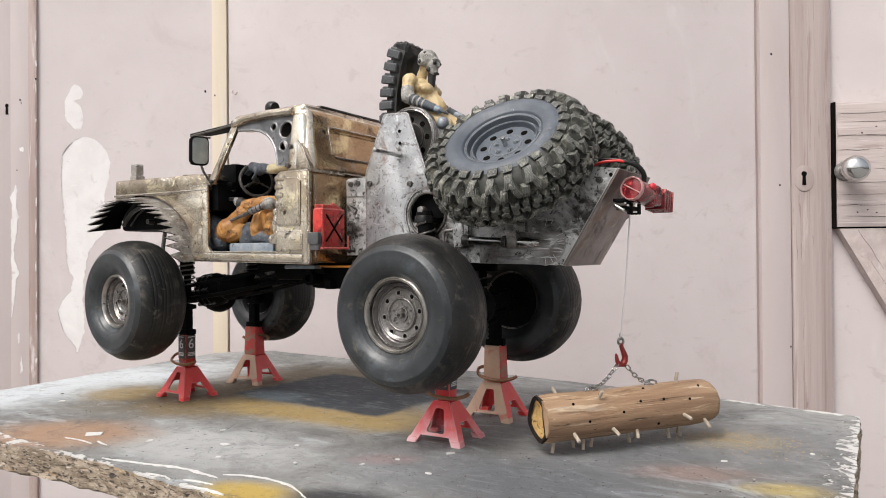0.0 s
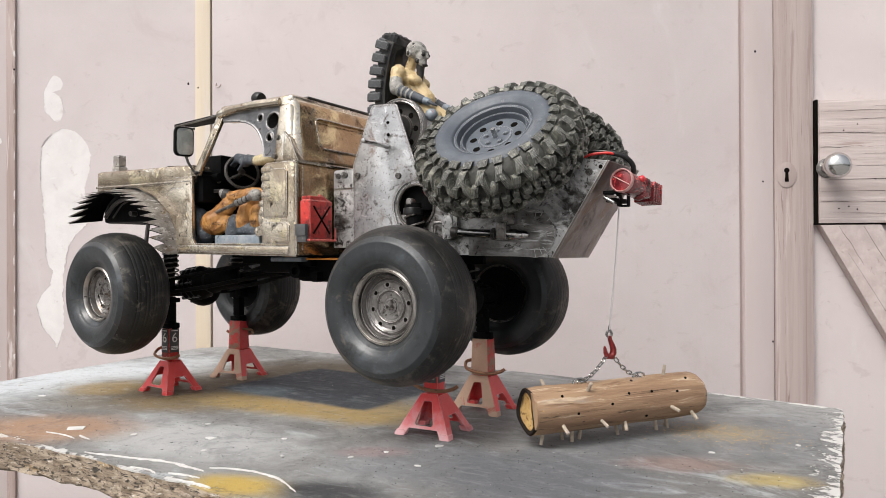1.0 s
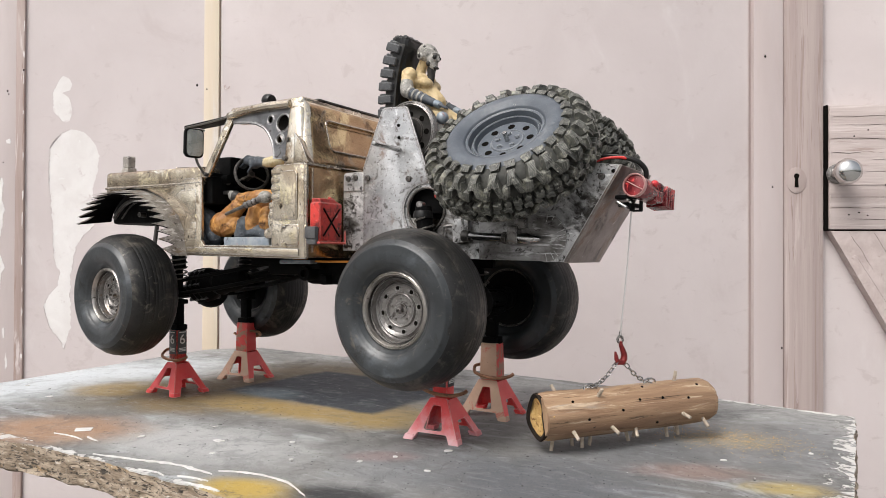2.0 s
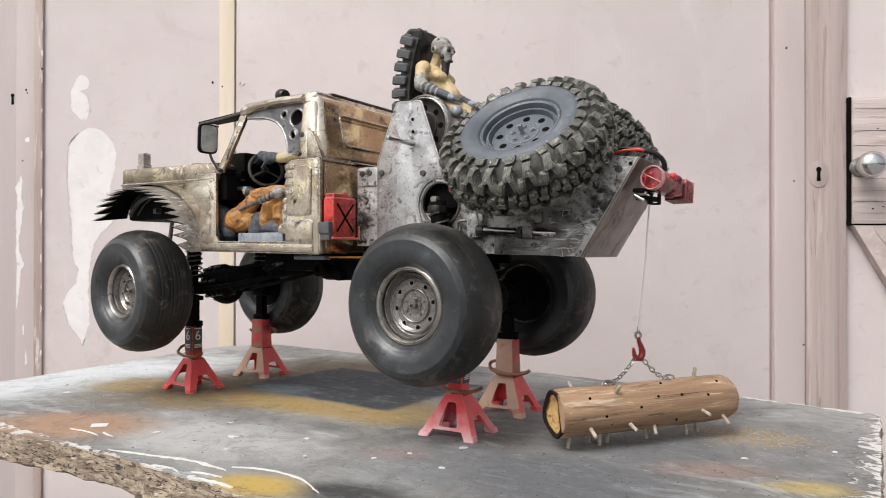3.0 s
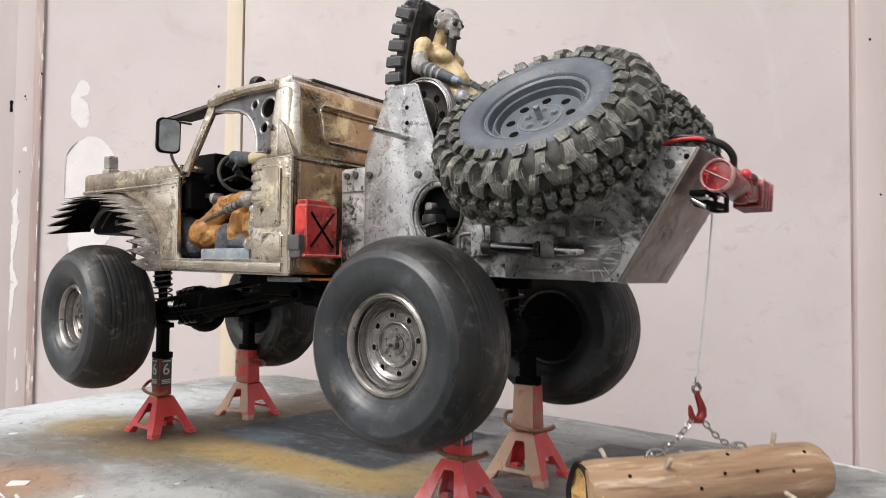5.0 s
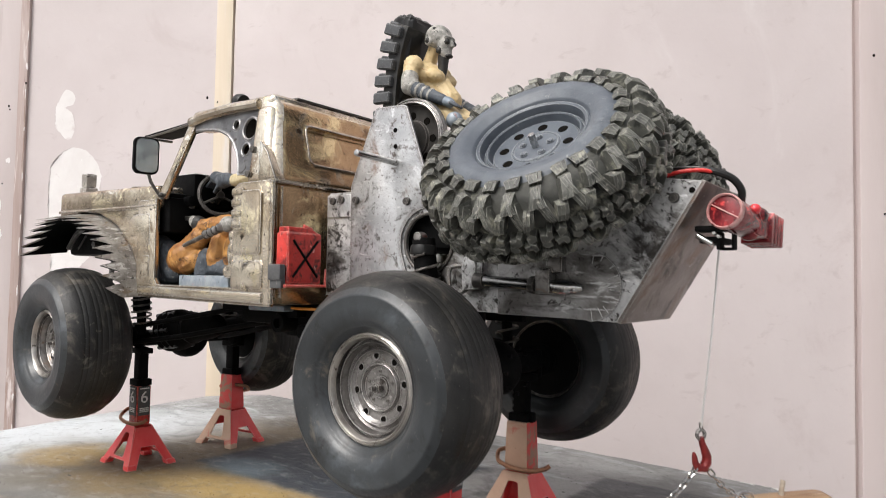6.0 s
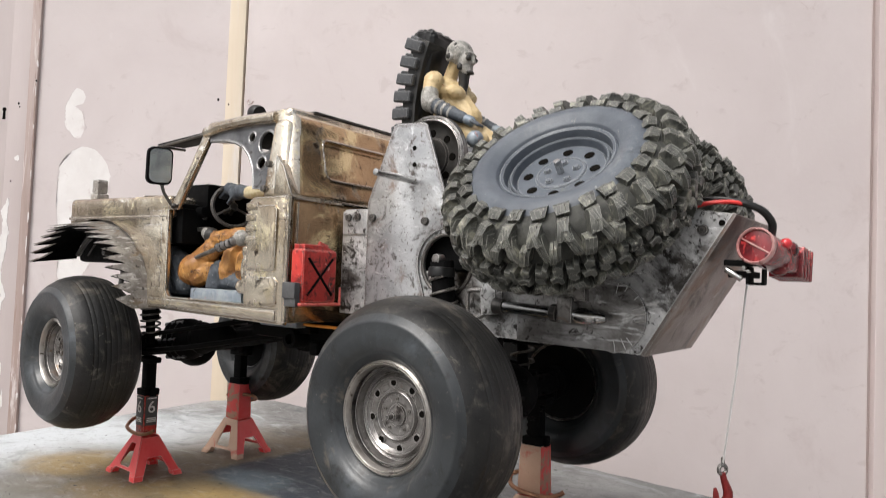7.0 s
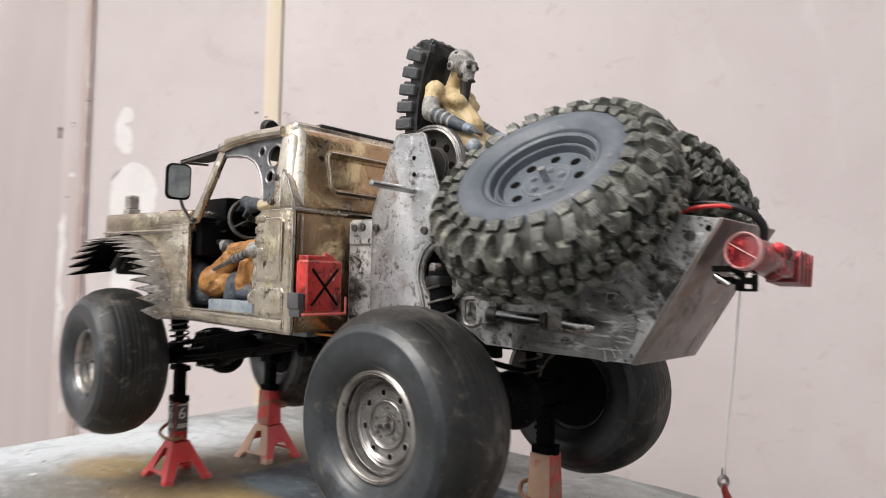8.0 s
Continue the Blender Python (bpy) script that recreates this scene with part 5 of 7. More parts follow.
def gusset_flange():
    sub = prism(B(), GUSSET_ARC + [(x + 0.0012, z + 0.0014) for x, z in GUSSET_ARC[::-1]], 0.0015, 0.0125)
    for v in sub.verts:
        v.co.y += NEAR + 0.005 + (v.co.z - 0.230) * 0.14
    return sub


both("gusset_flange", gusset_flange, BRONZE, "scorched brown flange inside the door arch")
both("door_gusset", gusset, GUSSET, "drilled bare steel gusset above the doorway")
for x, z, y in ((-0.4742, 0.2590, NEAR + 0.0036), (-0.4752, 0.2415, NEAR + 0.0010)):
    part("cab_bolt", bolt(B(), x, z, y, 0.0026), DARKSTEEL, truck)

# roof skin and visor
s = B()
box(s, (-0.5120, MID, 0.2945), (0.0960, 0.1560, 0.0100), 0.0045, seg=3)
for v in s.verts:
    v.co.z += 0.0035 * (1 - ((v.co.y - MID) / 0.078) ** 2) - 0.002 * max(0, (-0.53 - v.co.x) / 0.03)
part("roof", s, BODY, truck, "worn champagne metal roof")
s = B()
box(s, (-0.5930, 0.5200, 0.2860), (0.074, 0.026, 0.0012), 0.0004)
for v in s.verts:
    k = (-0.5560 - v.co.x) / 0.074
    e = abs(v.co.y - MID) / 0.075
    v.co.z += 0.0055 * (1 - k) + 0.0040 * k - 0.0035 * e * e * k
visor = part("visor", s, BLACK, truck, "dark steel sun visor over the windscreen")
s = tube(B(), [(-0.5570, 0.5070, 0.2905), (-0.5930, 0.5070, 0.2872), (-0.6290, 0.5072, 0.2848), (-0.6302, 0.5200, 0.2858), (-0.6300, 0.5330, 0.2862)], 0.0011, 8)
part("visor_lip", s, DARKSTEEL, visor, "worn rolled edge of the visor")
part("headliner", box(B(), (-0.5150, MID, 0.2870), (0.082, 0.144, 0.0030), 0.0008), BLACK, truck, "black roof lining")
s = box(B(), (-0.4930, MID, 0.3005), (0.056, 0.110, 0.0016), 0.0006)
part("roof_hatch", s, DARKSTEEL, truck, "dark flat roof hatch")
s = cyl(B(), (-0.529, 0.526, 0.2960), (-0.529, 0.526, 0.3020), 0.0030, 0.0030, 12)
lathe(s, [(0.0001, -0.0045), (0.0062, -0.0045), (0.0068, -0.0020), (0.0064, 0.0025), (0.0045, 0.0052), (0.0001, 0.0060)], Matrix.Translation((-0.529, 0.526, 0.3060)) @ pose(0, 0, 0, 0, -75, 0), 20, False)
part("roof_lamp", s, BLACKGLOSS, truck, "small black round roof lamp")

# back of the cab
s = B()
box(s, (-0.4520, MID, 0.1930), (0.0040, FAR - NEAR - 0.010, 0.0840), 0.0012)
part("rear_panel", s, BRONZE, truck, "scorched bronze lower cab back")


def pressed_back():
    """Upper cab back: a sheet rolled over at its sides and top, with a sunk panel inside a raised bead."""
    NY, NZ, Z_LOW, Z_TOP, R = 150, 60, 0.2358, 0.2985, 0.0095
    sub = B()
    rows = []
    for j in range(NZ + 1):
        z = Z_LOW + (Z_TOP - Z_LOW) * j / NZ
        y0 = NEAR + 0.0015 + 0.011 * j / NZ
        row = []
        for i in range(NY + 1):
            y = y0 + (2 * MID - 2 * y0) * i / NY
            d = min(y - y0, 2 * MID - y0 - y, Z_TOP - z, (z - Z_LOW) * 2.2 + 0.003)
            drop = R - math.sqrt(max(0.0, R * R - (R - d) ** 2)) if d < R else 0.0
            qy, qz = abs(y - MID) - 0.0490, abs(z - 0.2655) - 0.0090
            sd = math.hypot(max(qy, 0), max(qz, 0)) + min(max(qy, qz), 0) - 0.0055
            sunk = 0.0042 * min(1.0, max(0.0, -sd / 0.0016 + 0.2))
            bead = 0.0011 * max(0.0, 1 - (sd / 0.0019) ** 2)
            row.append(sub.verts.new((-0.4470 - (z - 0.2350) * 0.24 - drop - sunk + bead, y, z)))
        rows.append(row)
    for j in range(NZ):
        for i in range(NY):
            sub.faces.new((rows[j][i], rows[j][i + 1], rows[j + 1][i + 1], rows[j + 1][i]))
    for f in sub.faces:
        c = f.calc_center_median()
        k = (c.z - Z_LOW) / (Z_TOP - Z_LOW)
        if min(c.y - NEAR - 0.011 * k, 2 * MID - NEAR - 0.011 * k - c.y, Z_TOP + 0.0035 - c.z) < 0.0085:
            f.material_index = 1
    border = [e for e in sub.edges if len(e.link_faces) == 1]
    got = bmesh.ops.extrude_edge_only(sub, edges=border)
    for v in got["geom"]:
        if isinstance(v, bmesh.types.BMVert):
            v.co.x -= 0.006
        if isinstance(v, bmesh.types.BMFace):
            v.material_index = 1
    return sub


upper_back = part("upper_back", pressed_back(), [BRONZE, BODY], truck, "scorched bronze upper cab back with pressed panel", 1.2)
win = [(y, z) for cy, cz, a0 in ((0.5330, 0.2565, 180), (0.6310, 0.2565, 270), (0.6310, 0.2745, 0), (0.5330, 0.2745, 90)) for y, z in disc(cy, cz, 0.0055, 7, a0, a0 + 90)]
# raised bead in paler metal, its highlight put into the colour
s = tube(B(), [(-0.4466 - (z - 0.2350) * 0.24, y, z) for y, z in win], 0.0008, 8, True)
part("window_bead", s, BODY, upper_back, "paler bead round the pressed panel, for its highlight")
s = tube(B(), [(-0.4490, NEAR + 0.002, 0.2352), (-0.4480, NEAR + 0.006, 0.2352), (-0.4480, FAR - 0.006, 0.2352)], 0.0017, 8)
tube(s, [(-0.4492, NEAR + 0.0012, 0.2350), (-0.4488, NEAR + 0.0012, 0.1520)], 0.0017, 8)
tube(s, [(-0.4480, NEAR + 0.0080, 0.2320), (-0.4480, NEAR + 0.0080, 0.1560)], 0.0009, 8)
part("back_beading", s, BODY, truck)
# gutter over the back, and a sloped filler at the belt line
s = prism(B(), [(-0.4650, 0.2360), (-0.4470, 0.2360), (-0.4560, 0.2560), (-0.4640, 0.2640)], NEAR + 0.0008, NEAR + 0.010, bevel=0.001)
part("belt_filler", s, BODY, truck)

# bonnet, cowl and nose
s = B()
box(s, (-0.6640, MID, 0.2330), (0.1560, FAR - NEAR - 0.002, 0.0180), 0.0050, seg=3)
for v in s.verts:
    v.co.z += 0.0035 * (1 - ((v.co.y - MID) / 0.09) ** 2) + (v.co.x + 0.664) * -0.012
part("bonnet", s, BODY, truck, "worn champagne metal bonnet")


ARCH = [(-0.6040, 0.1530), (-0.6085, 0.1697), (-0.6145, 0.1815), (-0.6214, 0.1923), (-0.6315, 0.2025), (-0.6437, 0.2103), (-0.6570, 0.2165), (-0.6716, 0.2210), (-0.6880, 0.2238), (-0.7058, 0.2240), (-0.7210, 0.2205), (-0.7340, 0.2130), (-0.7440, 0.2030), (-0.7500, 0.1905)]


def bonnet_side():
    arch = [(x - 0.0006, z + 0.0010) for x, z in ARCH[1:12:2]] + [(-0.741, 0.2060)]
    sub = prism(B(), [(-0.7410, 0.2290), (-0.586, 0.2290), (-0.586, 0.157), (-0.6045, 0.157)] + arch, NEAR + 0.0015, NEAR + 0.0045, bevel=0.0008)
    prism(sub, [(-0.6230, 0.2130), (-0.6160, 0.2185), (-0.5930, 0.2190), (-0.5915, 0.1935), (-0.5990, 0.1925), (-0.6080, 0.1950)], NEAR - 0.0006, NEAR + 0.003, bevel=0.0014)
    prism(sub, [(-0.6010, 0.1860), (-0.5920, 0.1860), (-0.5920, 0.1690), (-0.6000, 0.1690)], NEAR - 0.0006, NEAR + 0.003, bevel=0.0012)
    tube(sub, [(-0.7410, NEAR + 0.001, 0.2255), (-0.587, NEAR + 0.001, 0.2250)], 0.0013, 8)
    return sub


both("bonnet_side", bonnet_side, BODY, "worn metal front wing panel")
s = tube(B(), [(-0.628, NEAR + 0.0040, 0.2395), (-0.628, NEAR + 0.0044, 0.2422), (-0.6275, NEAR + 0.020, 0.2442), (-0.6275, MID, 0.2462)], 0.0006, 6)
part("bonnet_seam", s, BODY, truck)
s = box(B(), (-0.7395, MID, 0.2100), (0.006, 0.150, 0.040), 0.002)
part("radiator_grille", s, BLACK, truck, "dark radiator grille")
s = B()
box(s, (-0.7280, 0.512, 0.2470), (0.0120, 0.0110, 0.0050), 0.0008)
box(s, (-0.7280, 0.512, 0.2562), (0.0105, 0.0095, 0.0125), 0.0015)
part("bonnet_cap", s, FENDER, truck, "small steel cap on the bonnet")
# serrated wings


def serrated_wing():
    rng2 = random.Random(21)
    sub = B()
    fine = [q for q in eased([(x, 0, z) for x, z in ARCH], 12)]
    TEETH = 19
    n = (len(fine) - 1) / TEETH

    def at(s):
        s = min(max(s, 0), len(fine) - 1.001)
        i = int(s)
        return fine[i].lerp(fine[i + 1], s - i)

    def put(s, out):
        q = at(s)
        k = 0.16 * (out + 0.012)
        inw = Vector((-0.690 - q.x, 0, 0.130 - q.z)).normalized() * k
        return sub.verts.new((q.x + inw.x, NEAR - out, q.z + inw.z))

    STEPS = 4
    inner = [put(n * k / STEPS, -0.012) for k in range(TEETH * STEPS + 1)]
    base = [put(n * k / STEPS, 0.0115) for k in range(TEETH * STEPS + 1)]
    for k in range(TEETH * STEPS):
        sub.faces.new((inner[k], inner[k + 1], base[k + 1], base[k]))
    for k in range(TEETH):
        front = k / TEETH
        far_out = 0.0235 + 0.0045 * rng2.random() + 0.007 * front
        tip = put(n * (k + 0.62 + 0.5 * front + 0.15 * rng2.random()), far_out)
        half = put(n * (k + 0.26 + 0.30 * front), 0.0165 + 0.002 * front)
        half2 = put(n * (k + 0.92 + 0.25 * front), 0.0165 + 0.002 * front)
        root = base[k * STEPS:(k + 1) * STEPS + 1]
        sub.faces.new((root[0], root[1], half))
        sub.faces.new((root[1], root[2], half2, half))
        sub.faces.new((root[2], root[3], root[4], half2))
        sub.faces.new((half, half2, tip))
    bmesh.ops.solidify(sub, geom=sub.faces[:], thickness=0.0008)
    return sub


both("serrated_wing", serrated_wing, FENDER, "jagged saw-toothed steel wing")


def wing_shade():
    # added black copy for the wing's shaded underside, set in towards the axle
    sub = serrated_wing()
    for v in sub.verts:
        d = Vector((v.co.x + 0.680, 0, v.co.z - 0.150)).normalized() * 0.0016
        v.co -= d
        v.co.y += 0.0006
    return sub


both("wing_shade", wing_shade, BLACK, "added black sheet for the shade under the jagged wing")
s = bolt(B(), 0, 0, 0, 0.0016, 0.0014)
s.transform(Matrix.Translation((-0.6145, 0.488, 0.1640)) @ pose(0, 0, 0, 0, 0, 55))
part("wing_bolt", s, DARKSTEEL, truck)
s = B()
for off, r in ((0.0, 0.0022), (0.010, 0.0016)):
    tube(s, eased([(-0.640, NEAR + 0.006 + off, 0.192), (-0.660, NEAR + 0.006 + off, 0.2060), (-0.688, NEAR + 0.006 + off, 0.2125), (-0.714, NEAR + 0.006 + off, 0.2080), (-0.733, NEAR + 0.006 + off, 0.193)]), r, 8)
part("inner_arch", s, DARKSTEEL, truck, "dark steel inner arch strip")
s = box(B(), (-0.6950, MID, 0.2040), (0.110, 0.150, 0.034), 0.004)
part("engine_bay", s, BLACK, truck, "black plastic inner wing block")
s = cyl(B(), (-0.6760, 0.505, 0.1500), (-0.6760, 0.512, 0.2010), 0.0022, None, 10)
cyl(s, (-0.690, 0.505, 0.196), (-0.690, 0.498, 0.196), 0.0030, 0.0026, 12)
part("body_post", s, DARKSTEEL, truck)

# mirror on its stalk
def rounded(w, h, r, n=6):
    return [p for cx, cz, a0 in ((-w / 2 + r, -h / 2 + r, 180), (w / 2 - r, -h / 2 + r, 270), (w / 2 - r, h / 2 - r, 0), (-w / 2 + r, h / 2 - r, 90)) for p in disc(cx, cz, r, n, a0, a0 + 90)]


s = prism(B(), rounded(0.0190, 0.0285, 0.0050), -0.0026, 0.0026, m=SWAP, bevel=0.0012)
s.transform(pose(-0.5835, 0.4810, 0.2620, 0, 2, -14))
mirror = part("wing_mirror", s, BLACK, truck, "black wing mirror with clouded glass")
s = prism(B(), rounded(0.0162, 0.0255, 0.0044), -0.0032, -0.0024, m=SWAP)
s.transform(pose(-0.5835, 0.4810, 0.2620, 0, 2, -14))
part("mirror_glass", s, MIRROR, mirror, "clouded mirror glass")
s = tube(B(), [(-0.5835, 0.4830, 0.2500), (-0.5820, 0.4850, 0.2420), (-0.5800, 0.4900, 0.2340), (-0.5790, 0.4940, 0.2300)], 0.0013, 8)
blob(s, (-0.5795, 0.4925, 0.2325), (0.0026, 0.0026, 0.0022), seg=10)
part("mirror_stalk", s, DARKSTEEL, mirror)

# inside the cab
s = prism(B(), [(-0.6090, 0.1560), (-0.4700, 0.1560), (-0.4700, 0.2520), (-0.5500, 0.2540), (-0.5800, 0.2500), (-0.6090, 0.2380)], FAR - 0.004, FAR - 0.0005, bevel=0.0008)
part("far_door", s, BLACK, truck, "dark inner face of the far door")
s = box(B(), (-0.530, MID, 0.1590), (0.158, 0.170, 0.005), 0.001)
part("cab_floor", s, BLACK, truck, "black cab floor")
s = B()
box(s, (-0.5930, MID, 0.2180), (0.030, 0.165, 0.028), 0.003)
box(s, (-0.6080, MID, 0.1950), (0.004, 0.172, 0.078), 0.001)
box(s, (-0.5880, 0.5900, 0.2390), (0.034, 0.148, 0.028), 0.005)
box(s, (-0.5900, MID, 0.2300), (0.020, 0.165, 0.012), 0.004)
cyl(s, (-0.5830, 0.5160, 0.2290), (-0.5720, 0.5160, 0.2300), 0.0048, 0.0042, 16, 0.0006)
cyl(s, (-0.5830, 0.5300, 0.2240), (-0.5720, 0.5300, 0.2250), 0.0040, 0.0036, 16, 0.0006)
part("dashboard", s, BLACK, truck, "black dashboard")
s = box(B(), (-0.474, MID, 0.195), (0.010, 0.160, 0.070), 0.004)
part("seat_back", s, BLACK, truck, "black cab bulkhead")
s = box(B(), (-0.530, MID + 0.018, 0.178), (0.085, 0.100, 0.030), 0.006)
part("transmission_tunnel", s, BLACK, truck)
s = tube(B(), [(0.0166 * math.cos(a), 0.0166 * math.sin(a), 0) for a in [2 * math.pi * i / 28 for i in range(28)]], 0.0017, 8, True)
for a in (90, 210, 330):
    tube(s, [(0, 0, -0.002), (0.0162 * math.cos(radians(a)), 0.0162 * math.sin(radians(a)), 0)], 0.0010, 6)
cyl(s, (0, 0, -0.004), (0, 0, 0.001), 0.0034, 0.003, 12)
tube(s, [(0, 0, -0.003), (0, 0, -0.032)], 0.0022, 8)
s.transform(Matrix.Translation((-0.5555, 0.5300, 0.2352)) @ Vector((0.86, -0.46, 0.22)).to_track_quat("Z", "Y").to_matrix().to_4x4())
part("steering_wheel", s, DARKSTEEL, truck, "dark worn steering wheel")
part("dash_rail", box(B(), (-0.5830, 0.5150, 0.2160), (0.036, 0.004, 0.0036), 0.0008), DARKSTEEL, truck, "dark steel rail under the dashboard")
for x, y, z, r in ((-0.5780, 0.5200, 0.2262, 0.0028), (-0.5760, 0.5240, 0.2385, 0.0036), (-0.5700, 0.5330, 0.2310, 0.0022)):
    part("dash_knob", cyl(B(), (x - 0.006, y + 0.004, z), (x + 0.003, y - 0.003, z + 0.0004), r, r * 0.85, 14, 0.0005), DARKSTEEL, truck)
s = box(B(), (-0.5265, 0.5000, 0.1660), (0.060, 0.010, 0.009), 0.0012)
part("side_step", s, BLUEGREY, truck, "scuffed blue-grey step in the doorway")

# rear frame: side plates, tower plates, tail
HOLE_C = (-0.3530, 0.1940)
SIDE = [(-0.4455, 0.1580), (-0.4455, 0.2285), (-0.4430, 0.2310), (-0.4200, 0.2310), (-0.4200, 0.2230), (-0.3450, 0.2240), (-0.1990, 0.2250), (-0.1810, 0.2225), (-0.2260, 0.1490), (-0.3200, 0.1515), (-0.3300, 0.1580)]


def bed_side():
    return prism(B(), SIDE, 0.5410, 0.5428, holes=(disc(*HOLE_C, 0.0185, 30),))


both("side_plate", bed_side, SIDESTEEL, "mottled bare steel frame side plate")
TOWER = [(-0.4210, 0.1600), (-0.4210, 0.2350), (-0.4000, 0.2860), (-0.3975, 0.2875), (-0.3745, 0.2865), (-0.3720, 0.2850), (-0.3505, 0.2260), (-0.3495, 0.2175)] + disc(*HOLE_C, 0.0225, 12, 82, 200) + [(-0.3700, 0.1740), (-0.3700, 0.1600)]


def tower():
    return prism(B(), TOWER, 0.5390, 0.5409, bevel=0.0005)


both("tower_plate", tower, PLATE, "tall galvanised steel tower plate")


def hole_ring():
    return tube(B(), [(x, 0.5405, z) for x, z in disc(*HOLE_C, 0.0190, 36)], 0.0013, 8, True)


both("hole_ring", hole_ring, DARKSTEEL)
for x, z, y in ((-0.4155, 0.2245, 0.5390), (-0.3700, 0.2215, 0.5390), (-0.4385, 0.2250, 0.5400), (-0.4300, 0.2255, 0.5400), (-0.1950, 0.2145, 0.5408)):
    part("plate_bolt", bolt(B(), x, z, y, 0.0029, 0.0022), DARKSTEEL, truck, "dark socket bolt")
for x, z, y in ((-0.3815, 0.2700, 0.5390), (-0.3810, 0.2590, 0.5390), (-0.1860, 0.2180, 0.5410)):
    part("drilled_hole", cyl(B(), (x, y, z), (x, y - 0.0003, z), 0.0016, None, 14), HOLE, truck)
s = box(B(), (-0.4330, 0.5402, 0.2215), (0.023, 0.0018, 0.016), 0.0008)
part("hinge_plate", s, SIDESTEEL, truck, "small dark steel hinge plate")
s = cyl(B(), (-0.3803, 0.5420, 0.2480), (-0.3803, 0.5000, 0.2487), 0.0023, 0.0022, 12, 0.0004)
part("side_peg", s, CHROME, truck, "bare steel peg through the tower")
# reel wheel between the towers
RM = pose(-0.3790, 0.5550, 0.2655, 90, 0, 0) @ Matrix.Scale(0.93, 4)
s = lathe(B(), [(0.0001, -0.004), (0.0260, -0.004), (0.0262, 0.0020), (0.0240, 0.0010), (0.0215, 0.0), (0.0150, 0.0), (0.0140, 0.0020), (0.0001, 0.0020)], RM, 48, False)
reel = part("reel_wheel", s, DARKSTEEL, truck, "dark steel wheel behind the tower plate", 0.5)
s = lathe(B(), [(0.0256, -0.0020), (0.0262, 0.0040), (0.0272, 0.0052), (0.0284, 0.0046), (0.0292, 0.0052), (0.0306, 0.0040), (0.0310, -0.0010)], RM, 56)
part("rim_band", s, RIM, reel, "bare steel outer rim", 0.5)
for k in range(8):
    q = cyl(B(), (0.0182, 0, -0.0002), (0.0182, 0, 0.0005), 0.0028, None, 12)
    q.transform(RM @ Matrix.Rotation(radians(45 * k), 4, "Z"))
    part("hole", q, HOLE, reel)
s = prism(B(), [(-0.2262, 0.1490), (-0.2240, 0.1482), (-0.1790, 0.2222), (-0.1812, 0.2232)], 0.5412, 2 * MID - 0.5412, bevel=0.0006)
part("tail_panel", s, TAIL, truck, "sloping brown-grey steel tail panel")
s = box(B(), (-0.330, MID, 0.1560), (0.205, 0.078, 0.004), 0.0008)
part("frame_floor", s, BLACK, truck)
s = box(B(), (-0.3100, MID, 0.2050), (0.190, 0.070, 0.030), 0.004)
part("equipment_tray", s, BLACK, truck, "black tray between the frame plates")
# stadium-shaped cover with its linkage rod
s = prism(B(), [(-0.300, 0.1505), (-0.2440, 0.1497)] + disc(-0.2420, 0.1680, 0.0195, 16, -85, 88) + [(-0.300, 0.1870)], 0.5396, 0.5409, bevel=0.0006)
cover = part("cover_plate", s, BRUSHEDDARK, truck, "rounded bare steel cover on the frame")
rng = random.Random(4)
for k in range(10):
    a = radians(-78 + 17 * k + rng.uniform(-6, 6))
    s = tube(B(), [(-0.2420 + r * math.cos(a), 0.5395, 0.1680 + r * math.sin(a)) for r in (rng.uniform(0.0120, 0.0165), 0.0188)], 0.00025, 5)
    part("scratch", s, PLATE, cover)
s = cyl(B(), (-0.3060, 0.5345, 0.1700), (-0.2735, 0.5345, 0.1683), 0.0034, None, 18)
rod = part("linkage_rod", s, POLISHDARK, truck, "smooth dark polished linkage rod")
s = cyl(B(), (-0.3125, 0.5345, 0.1702), (-0.3060, 0.5345, 0.1700), 0.0050, 0.0044, 18, 0.0006)
part("rod_collar", s, DARKSTEEL, rod, "dark collar on the rod")
s = cyl(B(), (-0.2750, 0.5345, 0.1684), (-0.2712, 0.5345, 0.1682), 0.0050, None, 8, 0.0004)
part("rod_nut", s, DARKSTEEL, rod, "dark lock nut on the rod")
s = prism(B(), [(-0.3215, 0.1640), (-0.3120, 0.1650), (-0.3120, 0.1790), (-0.3140, 0.1845), (-0.3205, 0.1845), (-0.3225, 0.1780)], 0.5335, 0.5388, bevel=0.0008)
box(s, (-0.3100, 0.5375, 0.1790), (0.004, 0.006, 0.012), 0.0006)
part("rod_bracket", s, SIDESTEEL, truck, "speckled steel bracket")
s = B()
box(s, (-0.2660, 0.5355, 0.1705), (0.0095, 0.0085, 0.0150), 0.0016)
box(s, (-0.2600, 0.5370, 0.1800), (0.0100, 0.0060, 0.0090), 0.0014)
part("linkage_block", s, RIM, truck, "worn steel clevis block")
s = lathe(B(), [(0.0001, 0.0), (0.0036, 0.0), (0.0042, 0.0020), (0.0046, 0.0060), (0.0044, 0.0100), (0.0034, 0.0130), (0.0036, 0.0140), (0.0026, 0.0162), (0.0018, 0.0185), (0.0001, 0.0188)], Matrix.Translation((-0.2612, 0.5350, 0.1676)) @ Vector((1, 0, -0.03)).to_track_quat("Z", "Y").to_matrix().to_4x4(), 18, False)
part("linkage_plug", s, CHROME, truck, "scuffed bright plug")
